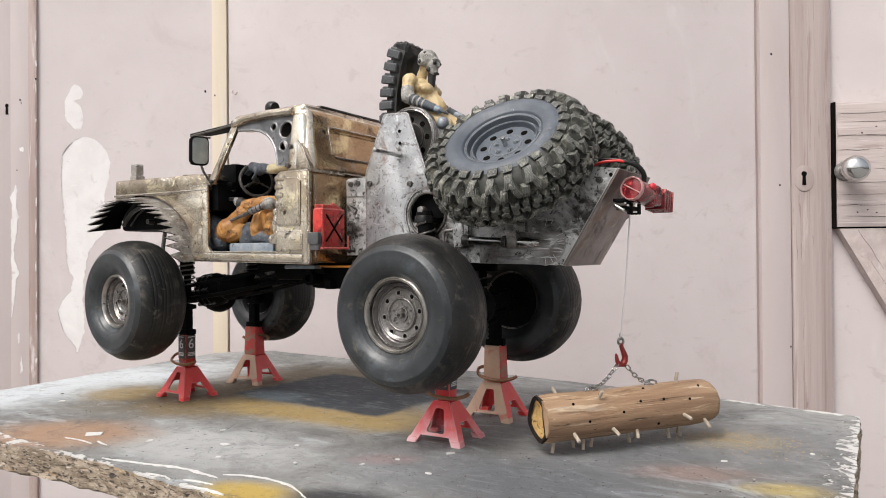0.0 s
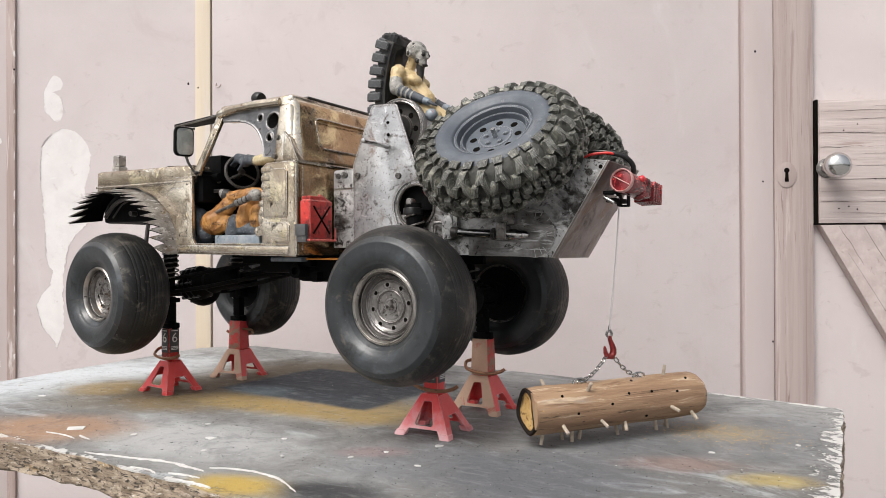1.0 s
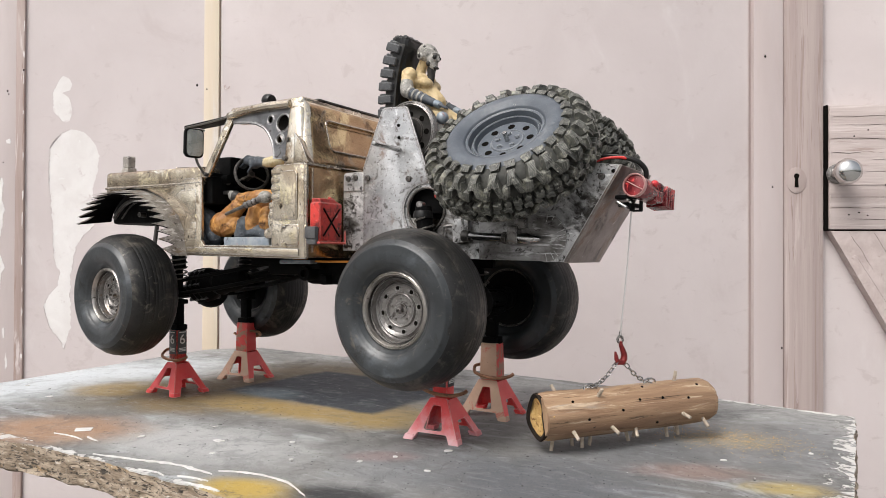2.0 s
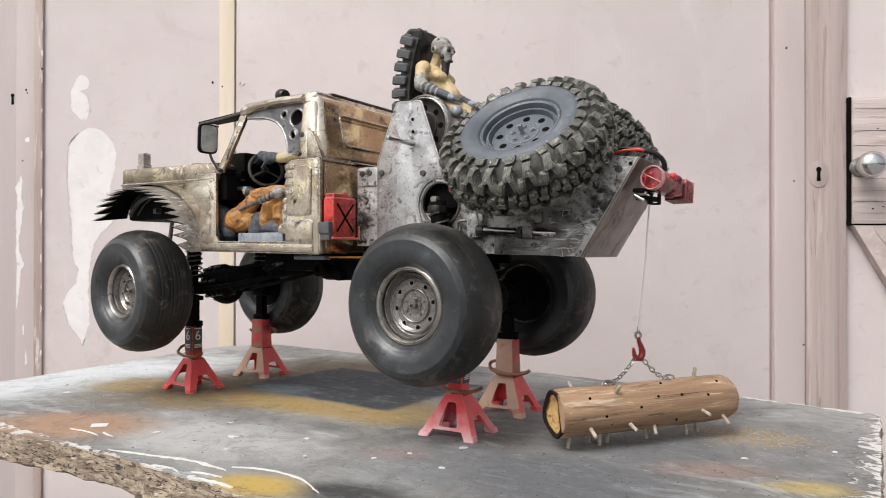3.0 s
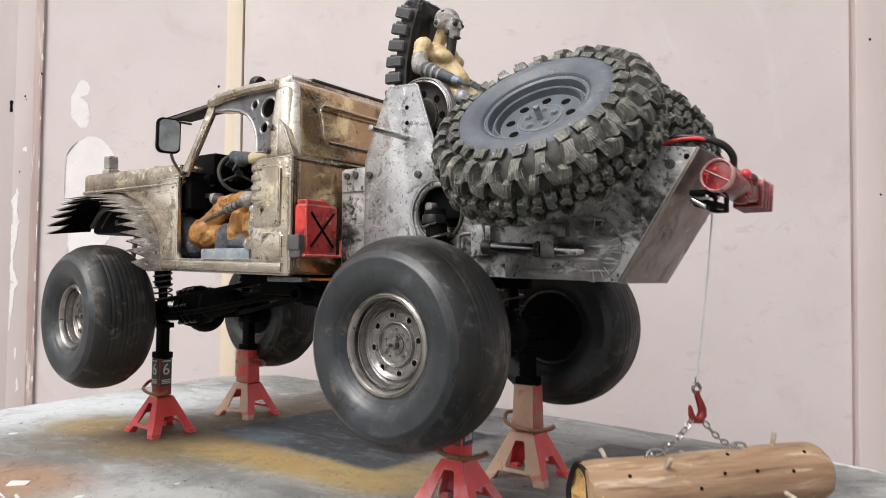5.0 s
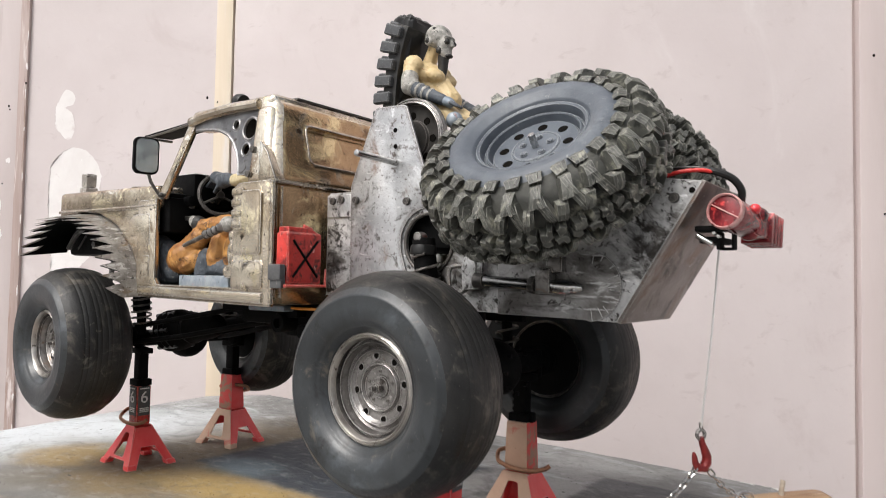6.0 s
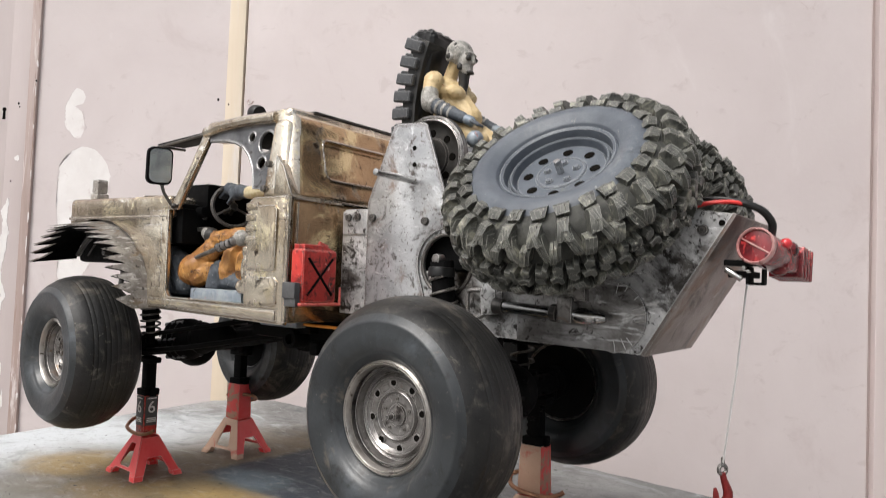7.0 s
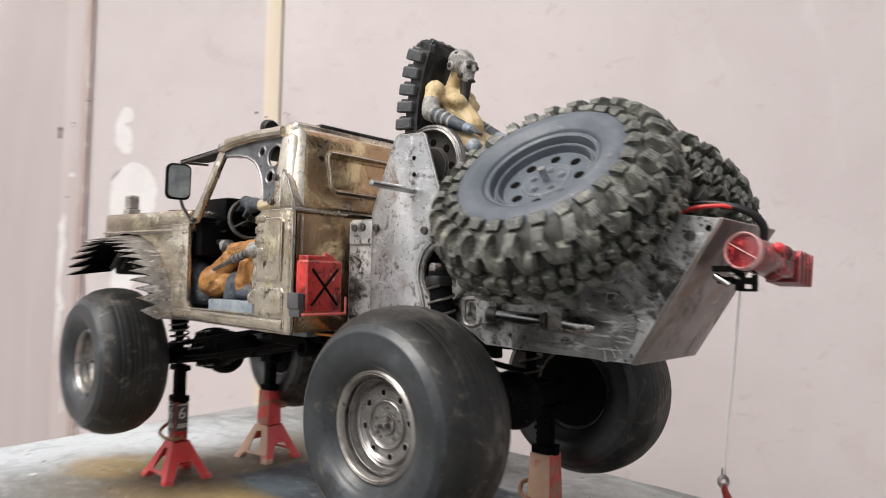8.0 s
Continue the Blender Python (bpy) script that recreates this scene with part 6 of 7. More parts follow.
s = tube(B(), eased([(-0.3190, 0.5355, 0.1790), (-0.3300, 0.5355, 0.1785), (-0.3328, 0.5355, 0.1755), (-0.3325, 0.5355, 0.1670), (-0.3310, 0.5355, 0.1635), (-0.3250, 0.5355, 0.1625), (-0.3190, 0.5355, 0.1650)], 4), 0.0015, 8)
part("grab_loop", s, RIM, truck, "worn steel loop handle")

# running gear
for y in (0.5560, 2 * MID - 0.5560):
    s = box(B(), (-0.4500, y, 0.1465), (0.260, 0.0060, 0.0090), 0.001)
    part("chassis_rail", s, BLACK, truck, "black chassis rail")
s = B()
box(s, (-0.500, MID, 0.140), (0.110, 0.060, 0.014), 0.004)
box(s, (-0.470, MID - 0.018, 0.137), (0.060, 0.030, 0.024), 0.005)
part("skid_plate", s, BLACK, truck, "black gearbox skid")
for x in (-0.490,):
    s = lathe(B(), [(0.0040, 0.0), (0.0068, 0.0), (0.0072, 0.0010), (0.0072, 0.0200), (0.0040, 0.0200)], pose(x, 0.5350, 0.1358, -90, 0, 0), 24)
    box(s, (x + 0.004, 0.5500, 0.1440), (0.024, 0.020, 0.008), 0.002)
    box(s, (x + 0.020, 0.5480, 0.1300), (0.008, 0.016, 0.010), 0.002)
    mount = part("link_mount", s, BLACK, truck, "black link mount on the chassis")
    part("bore", cyl(B(), (x, 0.5420, 0.1358), (x, 0.5400, 0.1358), 0.0040, None, 16), HOLE, mount)
s = box(B(), (-0.4950, 0.5330, 0.1470), (0.040, 0.010, 0.004), 0.001)
part("frame_bracket", s, BLUEGREY, truck)
s = tube(B(), [(-0.505, 0.538, 0.1490), (-0.470, 0.535, 0.1475), (-0.430, 0.534, 0.1475), (-0.400, 0.538, 0.149)], 0.0011, 6)
part("orange_lead", s, ORANGE, truck, "orange cable under the sill")
for ax, side in ((AX_F, 1), (AX_R, -1)):
    s = cyl(B(), (ax, 0.500, AX_Z), (ax, 2 * MID - 0.500, AX_Z), 0.0075, None, 16)
    for y in (0.512, 2 * MID - 0.512):
        cyl(s, (ax, y - 0.006, AX_Z), (ax, y + 0.006, AX_Z), 0.0125, 0.0115, 18, 0.001)
    blob(s, (ax + 0.004 * side, MID + 0.010, AX_Z - 0.001), (0.021, 0.019, 0.0195), seg=20)
    cyl(s, (ax, MID + 0.010, AX_Z + 0.004), (ax + 0.038 * side, MID + 0.006, AX_Z + 0.012), 0.0115, 0.0070, 16, 0.001)
    box(s, (ax, 0.540, AX_Z + 0.005), (0.020, 0.010, 0.014), 0.002)
    axle = part("axle", s, BLACK, truck, "black plastic axle with rounded housing", 0.7)
    for k in range(8):
        q = cyl(B(), (0, 0.0150, 0.0185), (0, 0.0150, 0.0215), 0.0013, None, 8)
        q.transform(Matrix.Translation((ax + 0.004 * side, MID + 0.010, AX_Z - 0.001)) @ Matrix.Rotation(radians(-90 * side), 4, "Y") @ Matrix.Rotation(radians(45 * k), 4, "Z"))
        part("cover_bolt", q, BLACK, axle)
    for y in (0.520, 2 * MID - 0.520):
        q = box(B(), (ax + 0.006 * side, y, AX_Z - 0.002), (0.024, 0.006, 0.022), 0.003)
        cyl(q, (ax + 0.012 * side, y - 0.006, AX_Z - 0.006), (ax + 0.012 * side, y + 0.006, AX_Z - 0.006), 0.0050, None, 14, 0.0006)
        part("knuckle", q, BLACK, axle)
    s = cyl(B(), (ax + 0.030 * side, MID + 0.005, AX_Z + 0.010), (ax + 0.140 * side, MID, 0.1340), 0.0048, None, 12)
    part("drive_shaft", s, BLACK, truck)
    for y, y2 in ((0.536, 0.566), (2 * MID - 0.536, 2 * MID - 0.566)):
        s = tube(B(), [(ax + 0.004 * side, y, AX_Z - 0.003), (ax + 0.060 * side, y + (y2 - y) * 0.4, 0.1165), (ax + 0.150 * side, y2, 0.1330)], 0.0024, 8)
        part("lower_link", s, BLACK, truck, "black suspension link")
        s = tube(B(), [(ax + 0.010 * side, y, AX_Z + 0.012), (ax + 0.120 * side, y2, 0.1440)], 0.0022, 8)
        part("upper_link", s, BLACK, truck)
        top = (-0.3505 if side < 0 else ax + 0.021, y - 0.004 if y < MID else y + 0.004, 0.1960 if side < 0 else 0.1640)
        foot = (-0.3450 if side < 0 else ax + 0.018, y, AX_Z + 0.006)
        shock = part("shock_absorber", cyl(cyl(B(), foot, tuple(Vector(foot).lerp(Vector(top), 0.6)), 0.0040, None, 14), tuple(Vector(foot).lerp(Vector(top), 0.45)), top, 0.0072, None, 18, 0.0008), BLACK, truck, "black shock absorber")
        m, d = axis_to(foot, top)
        s = tube(B(), [m @ Vector((0.0082 * math.cos(k * 0.55), 0.0082 * math.sin(k * 0.55), 0.006 + d * 0.80 * k / 80)) for k in range(81)], 0.0009, 6)
        part("coil_spring", s, DARKSTEEL, shock, "dark coil spring")
        if side < 0:
            s = cyl(B(), (top[0], top[1] - 0.007 if y < MID else top[1] + 0.007, top[2] + 0.001), (top[0], top[1], top[2] + 0.001), 0.0030, None, 16, 0.0006)
            eye = part("shock_eye", s, RIM, shock, "bright steel shock eye")
            cap = cyl(B(), (top[0], top[1], top[2] - 0.010), (top[0], top[1], top[2] - 0.004), 0.0088, 0.0080, 20, 0.0006)
            part("cap", cap, BLACKGLOSS, shock, "black shock cap")
s = lathe(B(), [(0.0001, -0.004), (0.0120, -0.002), (0.0175, 0.006), (0.0195, 0.010), (0.0178, 0.014), (0.0195, 0.018), (0.0178, 0.022), (0.0190, 0.026), (0.0165, 0.032), (0.0130, 0.040), (0.0145, 0.046), (0.0125, 0.052), (0.0120, 0.070), (0.0090, 0.080), (0.0001, 0.084)],
          Matrix.Translation((-0.6880, 0.5700, 0.1165)) @ Vector((0.97, 0.0, 0.13)).to_track_quat("Z", "Y").to_matrix().to_4x4(), 28, False)
gear_case = part("gear_case", s, BLACK, truck, "ribbed black gear case on the front axle", 0.5)
for k in range(6):
    q = cyl(B(), (0.0170 * math.cos(k * 1.047), 0.0170 * math.sin(k * 1.047), 0.002), (0.0170 * math.cos(k * 1.047), 0.0170 * math.sin(k * 1.047), 0.030), 0.0022, None, 8)
    q.transform(Matrix.Translation((-0.6880, 0.5700, 0.1165)) @ Vector((0.97, 0.0, 0.13)).to_track_quat("Z", "Y").to_matrix().to_4x4())
    part("case_bolt", q, BLACKGLOSS, gear_case)
s = tube(B(), [(-0.345, 0.545, 0.206), (-0.340, 0.540, 0.2045), (-0.335, 0.545, 0.199), (-0.333, 0.555, 0.197)], 0.0022, 8)
part("red_lead", s, WIRERED, truck, "short red wire inside the frame opening")

# winch on the tail, its axis a little off the truck's cross line
WA, WB = Vector((-0.1710, 0.5430, 0.2070)), Vector((-0.1630, 0.6000, 0.1990))
WM = Matrix.Translation(WA) @ (WB - WA).to_track_quat("Y", "Z").to_matrix().to_4x4()


def winch_part(name, sub, material, parent, label=""):
    sub.transform(WM)
    return part(name, sub, material, parent, label)


s = cyl(B(), (0, 0.001, 0), (0, 0.026, 0), 0.0086, None, 36, 0.0006)
winch = winch_part("winch", s, LENSRED, truck, "red translucent winch on the tail")
s = lathe(B(), [(0.0079, 0.0), (0.0085, -0.0008), (0.0091, 0.0), (0.0091, 0.0030), (0.0086, 0.0040), (0.0079, 0.0040)], pose(0, 0, 0, -90, 0, 0), 36)
winch_part("end_ring", s, RINGPINK, winch, "pale pink end ring")
s = tube(B(), [(0.0082 * math.cos(radians(a)), 0.0004, 0.0082 * math.sin(radians(a))) for a in (-28, 152)], 0.0004, 5)
winch_part("face_line", s, RINGPINK, winch)
s = B()
box(s, (0.0015, 0.033, -0.0005), (0.0130, 0.016, 0.0135), 0.002)
blob(s, (0.0060, 0.031, 0.0040), (0.0042, 0.0055, 0.0042), seg=14)
blob(s, (0.0020, 0.028, -0.0060), (0.0050, 0.0050, 0.0040), seg=14)
winch_part("gearbox", s, LENSRED, winch)
s = box(B(), (0.0010, 0.0480, -0.0005), (0.0125, 0.0190, 0.0125), 0.002)
winch_part("fin_core", s, LENSRED, winch)
for k in range(4):
    s = box(B(), (0.0010, 0.0425 + 0.0044 * k, -0.0005), (0.0170, 0.0028, 0.0165), 0.0009)
    winch_part("cooling_fin", s, LENSRED, winch, "dark red cooling fin")
s = B()
box(s, (-0.1790, 0.5500, 0.1985), (0.014, 0.010, 0.0030), 0.0006)
box(s, (-0.1800, 0.5620, 0.1930), (0.010, 0.026, 0.0035), 0.0008)
box(s, (-0.1755, 0.5540, 0.1925), (0.0018, 0.010, 0.0090), 0.0005)
box(s, (-0.1725, 0.5560, 0.1885), (0.0070, 0.006, 0.0014), 0.0004)
box(s, (-0.1692, 0.5560, 0.1920), (0.0014, 0.006, 0.0080), 0.0004)
fair = part("fairlead", s, BLACK, winch, "black cable fairlead under the winch")
s = cyl(B(), (-0.1856, 0.5475, 0.1953), (-0.1777, 0.5475, 0.1905), 0.0016, None, 14, 0.0003)
part("roller", s, CHROME, fair, "bright steel roller")
for x, z in ((-0.1815, 0.1985), (-0.1765, 0.1962), (-0.1745, 0.1945)):
    part("pin", cyl(B(), (x, 0.5480, z), (x, 0.5455, z), 0.0011, 0.0009, 10), CHROME, fair)
# two bright beads added for the red glow highlights in the plastic
for k in range(2):
    s = blob(B(), (0.0070 - 0.0042 * k, 0.0215 + 0.003 * k, 0.0052 - 0.0075 * k), (0.0030, 0.0032, 0.0028), None, 14)
    winch_part("lens_glow", s, LENSBRIGHT, winch, "bright red bead for a glow inside the winch")
s = tube(B(), eased([(-0.2080, 0.548, 0.2255), (-0.1960, 0.550, 0.2290), (-0.1860, 0.553, 0.2298), (-0.1800, 0.556, 0.2290)]), 0.0011, 8)
part("red_wire", s, WIRERED, winch, "red wire to the winch")
s = tube(B(), eased([(-0.2150, 0.556, 0.2290), (-0.2000, 0.556, 0.2320), (-0.1880, 0.557, 0.2318), (-0.1800, 0.558, 0.2295)]), 0.0008, 8)
part("black_wire", s, BLACKGLOSS, winch, "thin black wire")
s = tube(B(), eased([(-0.1860, 0.556, 0.2305), (-0.1790, 0.557, 0.2290), (-0.1715, 0.560, 0.2255), (-0.1675, 0.563, 0.2195), (-0.1680, 0.565, 0.2130)]), 0.0020, 10)
part("hose", s, BLACKGLOSS, winch, "black rubber hose bent over the winch")

# ---- what the truck carries ----
N1 = Vector((0.015, -0.703, 0.711)).normalized()


def facing(centre, n, spin=0):
    """A pose whose z axis is n and whose x axis lies level."""
    x = n.cross(Vector((0, 0, 1))).normalized()
    return Matrix.Translation(centre) @ Matrix((x, n.cross(x), n)).transposed().to_4x4() @ Matrix.Rotation(radians(spin), 4, "Z")


C1 = Vector((-0.2624, 0.5172, 0.2422)) - N1 * 0.0112
knobby(facing(C1, N1, 175.4), 31, "spare wheels on the frame")
C2 = Vector((C1.x - 0.002, 2 * MID - C1.y, C1.z - 0.004))
knobby(facing(C2, Vector((N1.x, -N1.y, N1.z)), 25), 32, "spare wheels on the frame")

can = thing("fuel_can", (-0.4400, 0.5095, 0.1640), "small scuffed red fuel can on the cab back", "fuel can")
s = box(B(), (-0.4400, 0.5095, 0.1830), (0.0120, 0.0310, 0.0350), 0.0022, seg=3)
prism(s, [(0.4955, 0.198), (0.5235, 0.198), (0.5225, 0.2010), (0.5130, 0.2040), (0.4955, 0.2040)], 0.4350, 0.4450, m=SWAP, bevel=0.0009)
part("body", s, RED, can)
s = tube(B(), [(-0.4400, 0.5130, 0.2035), (-0.4400, 0.5135, 0.2055), (-0.4400, 0.5205, 0.2035), (-0.4400, 0.5215, 0.2005)], 0.0012, 8)
part("handle", s, RED, can)
s = cyl(B(), (-0.4400, 0.5165, 0.1990), (-0.4390, 0.5175, 0.2032), 0.0026, None, 14)
part("cap", s, BLACK, can, "black filler cap")
for a, b in (((0.4985, 0.1705), (0.5205, 0.1950)), ((0.5205, 0.1705), (0.4985, 0.1950))):
    s = tube(B(), [(-0.4338, a[0], a[1]), (-0.4338, b[0], b[1])], 0.0009, 6)
    part("cross_rib", s, BLACK, can, "dark pressed cross rib")
s = B()
tube(s, [(-0.4470, 0.4915, 0.1645), (-0.4325, 0.4915, 0.1645), (-0.4325, 0.5270, 0.1645), (-0.4470, 0.5270, 0.1645)], 0.0011, 6)
tube(s, [(-0.4325, 0.5270, 0.1645), (-0.4325, 0.5270, 0.1760)], 0.0009, 6)
part("rack", s, RED, can, "thin red wire rack")
s = box(B(), (-0.4400, 0.4900, 0.1735), (0.0120, 0.0050, 0.0105), 0.001)
box(s, (-0.4400, 0.4910, 0.1660), (0.0110, 0.0040, 0.006), 0.0006)
part("bracket", s, LABEL, can, "grey bracket on the can")

# figures: each one plain mesh
s = B()
# torso, slim neck, mask-like head with a short beard, banded forearms
limb(s, (-0.3840, 0.5830, 0.2960), (-0.3880, 0.5830, 0.3130), 0.0118, 0.0132, 0)
blob(s, (-0.3850, 0.5830, 0.3175), (0.0115, 0.0172, 0.0090), pose(0, 0, 0, 0, 20, 0), 18, 0)
blob(s, (-0.3765, 0.5760, 0.3150), (0.0072, 0.0084, 0.0052), pose(0, 0, 0, 0, 30, 0), 14, 0)
blob(s, (-0.3765, 0.5900, 0.3150), (0.0072, 0.0084, 0.0052), pose(0, 0, 0, 0, 30, 0), 14, 0)
limb(s, (-0.3780, 0.5830, 0.3070), (-0.3680, 0.5830, 0.2970), 0.0100, 0.0088, 0)
blob(s, (-0.3885, 0.5830, 0.3238), (0.0068, 0.0160, 0.0046), None, 14, 0)
limb(s, (-0.3878, 0.5820, 0.3245), (-0.3822, 0.5815, 0.3365), 0.0054, 0.0048, 0)
blob(s, (-0.3782, 0.5815, 0.3446), (0.0106, 0.0088, 0.0090), pose(0, 0, 0, 0, 24, 0), 22, 1)
blob(s, (-0.3722, 0.5812, 0.3380), (0.0056, 0.0066, 0.0084), pose(0, 0, 0, 0, 8, 0), 16, 1)
blob(s, (-0.3715, 0.5810, 0.3322), (0.0044, 0.0053, 0.0050), None, 14, 1)
limb(s, (-0.3668, 0.5810, 0.3412), (-0.3656, 0.5810, 0.3362), 0.0011, 0.0017, 1)
blob(s, (-0.3680, 0.5810, 0.3420), (0.0024, 0.0064, 0.0015), None, 12, 1)
for y in (0.5768, 0.5852):
    blob(s, (-0.3672, y, 0.3386), (0.0019, 0.0021, 0.0018), None, 10, 6)
blob(s, (-0.3678, 0.5808, 0.3290), (0.0024, 0.0038, 0.0013), None, 10, 6)
for y, k in ((0.5752, 1), (0.5872, -1)):
    blob(s, (-0.3738, y, 0.3330), (0.0022, 0.0014, 0.0026), None, 10, 6)
    blob(s, (-0.3818, y - 0.0014 * k, 0.3410), (0.0034, 0.0016, 0.0038), None, 12, 1)
    blob(s, (-0.3818, y - 0.0024 * k, 0.3410), (0.0017, 0.0014, 0.0021), None, 10, 6)
    blob(s, (-0.3752, y - 0.0012 * k, 0.3462), (0.0018, 0.0010, 0.0009), None, 8, 6)
    blob(s, (-0.3768, y - 0.0012 * k, 0.3492), (0.0012, 0.0012, 0.0012), None, 8, 6)
limb(s, (-0.3735, 0.5810, 0.3290), (-0.3735, 0.5810, 0.3205), 0.0044, 0.0034, 6)
limb(s, (-0.3735, 0.5810, 0.3205), (-0.3728, 0.5810, 0.3150), 0.0034, 0.0016, 6)
for k in (1, -1):
    def side_at(x, y, z):
        return (x, 0.583 - k * (0.583 - y), z)

    blob(s, side_at(-0.3885, 0.5658, 0.3218), (0.0078, 0.0070, 0.0076), None, 14, 0)
    limb(s, side_at(-0.3890, 0.5640, 0.3180), side_at(-0.3880, 0.5618, 0.3120), 0.0060, 0.0056, 0)
    limb(s, side_at(-0.3882, 0.5618, 0.3122), side_at(-0.3866, 0.5592, 0.3052), 0.0064, 0.0062, 1)
    limb(s, side_at(-0.3866, 0.5592, 0.3052), side_at(-0.3610, 0.5635, 0.2932), 0.0054, 0.0040, 2)
    for n in range(4):
        c = Vector(side_at(-0.3866, 0.5592, 0.3052)).lerp(Vector(side_at(-0.3610, 0.5635, 0.2932)), 0.16 + 0.17 * n)
        blob(s, c, (0.0017, 0.0063 - 0.0004 * n, 0.0064 - 0.0004 * n), pose(0, 0, 0, 0, 25, 0), 14, 1)
    blob(s, side_at(-0.3565, 0.5645, 0.2912), (0.0056, 0.0044, 0.0036), pose(0, 0, 0, 0, 24, 0), 12, 5)
    for n in range(3):
        limb(s, side_at(-0.3530, 0.5622 + 0.0026 * n, 0.2900), side_at(-0.3478, 0.5626 + 0.0026 * n, 0.2868), 0.0014, 0.0011, 2, 6)
    limb(s, side_at(-0.3720, 0.5740, 0.2900), side_at(-0.3500, 0.5700, 0.2775), 0.0085, 0.0062, 3)
blob(s, (-0.3510, 0.5640, 0.2780), (0.0060, 0.0055, 0.0060), None, 12, 4)
s = fuse(s, 0.00062, 0.00030, 330)
solid("seated_figurine", s, [SKIN, DOLLGREY, GLOVE, SKIN, BLUEGREY, BLUEGREY, BEARD], "small yellow and grey painted figurine seated behind the cab", "figurine", at=(-0.380, 0.583, 0.283))

s = B()
# bent legs in blue-grey boots, folded ochre clothes, a long tool across the lap
limb(s, (-0.6030, 0.5090, 0.1940), (-0.6000, 0.5090, 0.1700), 0.0092, 0.0110, 1)
blob(s, (-0.5960, 0.5130, 0.1680), (0.0150, 0.0120, 0.0060), None, 14, 1)
limb(s, (-0.5960, 0.5100, 0.1900), (-0.5850, 0.5110, 0.1730), 0.0100, 0.0100, 1)
blob(s, (-0.5750, 0.5100, 0.1845), (0.0150, 0.0105, 0.0120), pose(0, 0, 0, 0, -30, 0), 18, 0)
limb(s, (-0.5740, 0.5120, 0.1880), (-0.5560, 0.5140, 0.2020), 0.0092, 0.0080, 0)
limb(s, (-0.5700, 0.5110, 0.1790), (-0.5580, 0.5130, 0.1830), 0.0085, 0.0080, 0)
blob(s, (-0.5606, 0.5140, 0.2110), (0.0062, 0.0062, 0.0066), None, 14, 6)
blob(s, (-0.5632, 0.5105, 0.2128), (0.0030, 0.0036, 0.0046), None, 12, 5)
limb(s, (-0.5530, 0.5150, 0.2085), (-0.5320, 0.5170, 0.2090), 0.0068, 0.0082, 0)
limb(s, (-0.5320, 0.5170, 0.2090), (-0.5060, 0.5240, 0.2070), 0.0088, 0.0100, 0)
limb(s, (-0.5350, 0.5180, 0.2000), (-0.5390, 0.5170, 0.1830), 0.0088, 0.0092, 0)
limb(s, (-0.5480, 0.5150, 0.1840), (-0.5510, 0.5150, 0.1720), 0.0084, 0.0092, 1)
limb(s, (-0.5400, 0.5170, 0.1770), (-0.5150, 0.5200, 0.1730), 0.0078, 0.0090, 1)
blob(s, (-0.5560, 0.5230, 0.1810), (0.0120, 0.0100, 0.0120), None, 16, 6)
blob(s, (-0.5200, 0.5200, 0.1880), (0.0110, 0.0110, 0.0150), None, 16, 0)
blob(s, (-0.4930, 0.5350, 0.2080), (0.0130, 0.0240, 0.0260), None, 18, 0)
blob(s, (-0.4900, 0.5400, 0.2380), (0.0110, 0.0200, 0.0200), None, 18, 2)
limb(s, (-0.4900, 0.5180, 0.2470), (-0.5180, 0.5200, 0.2440), 0.0062, 0.0056, 3)
limb(s, (-0.5180, 0.5200, 0.2440), (-0.5260, 0.5210, 0.2440), 0.0054, 0.0050, 3)
limb(s, (-0.5260, 0.5210, 0.2440), (-0.5400, 0.5230, 0.2460), 0.0048, 0.0055, 1)
blob(s, (-0.5440, 0.5235, 0.2450), (0.0072, 0.0060, 0.0062), None, 12, 1)
for k in range(4):
    limb(s, (-0.5440 - 0.0016 * k, 0.5200 + 0.0016 * k, 0.2430), (-0.5490 - 0.0024 * k, 0.5190 + 0.0020 * k, 0.2365), 0.0017, 0.0012, 1, 6)
for k in range(4):
    limb(s, (-0.5560, 0.5240 + 0.0022 * k, 0.2485), (-0.5640 - 0.0010 * k, 0.5225 + 0.0026 * k, 0.2420), 0.0018, 0.0013, 1, 6)
limb(s, (-0.5440, 0.5235, 0.2460), (-0.5560, 0.5255, 0.2490), 0.0054, 0.0050, 1)
limb(s, (-0.5610, 0.5020, 0.1935), (-0.5130, 0.5020, 0.2070), 0.0018, 0.0020, 4)
limb(s, (-0.5330, 0.5020, 0.2014), (-0.5130, 0.5020, 0.2070), 0.0034, 0.0032, 4)
for k in range(4):
    blob(s, (-0.5180 - 0.0055 * k, 0.5020, 0.2056 - 0.0015 * k), (0.0010, 0.0040, 0.0040), pose(0, 0, 0, 0, -16, 0), 10, 6)
blob(s, (-0.5115, 0.5050, 0.2085), (0.0078, 0.0060, 0.0062), None, 12, 5)
s = fuse(s, 0.0007, 0.0008, 120)
solid("driver_figurine", s, [TROUSER, GLOVE, CREAM, CREAM, RIM, DOLLGREY, BEARD], "small ochre-clad driver figurine in the cab", "figurine", at=(-0.525, 0.535, 0.163))

# a cut piece of tyre that stands behind the seated figurine
seat = thing("tyre_seat_back", (-0.415, MID, 0.285), "curved cut piece of blocky black tyre standing upright", "tyre piece")
AC = (-0.2620, 0.2950)
s = B()
arc_o = [(AC[0] + 0.1500 * math.cos(radians(a)), AC[1] + 0.1500 * math.sin(radians(a))) for a in range(157, 189, 3)]
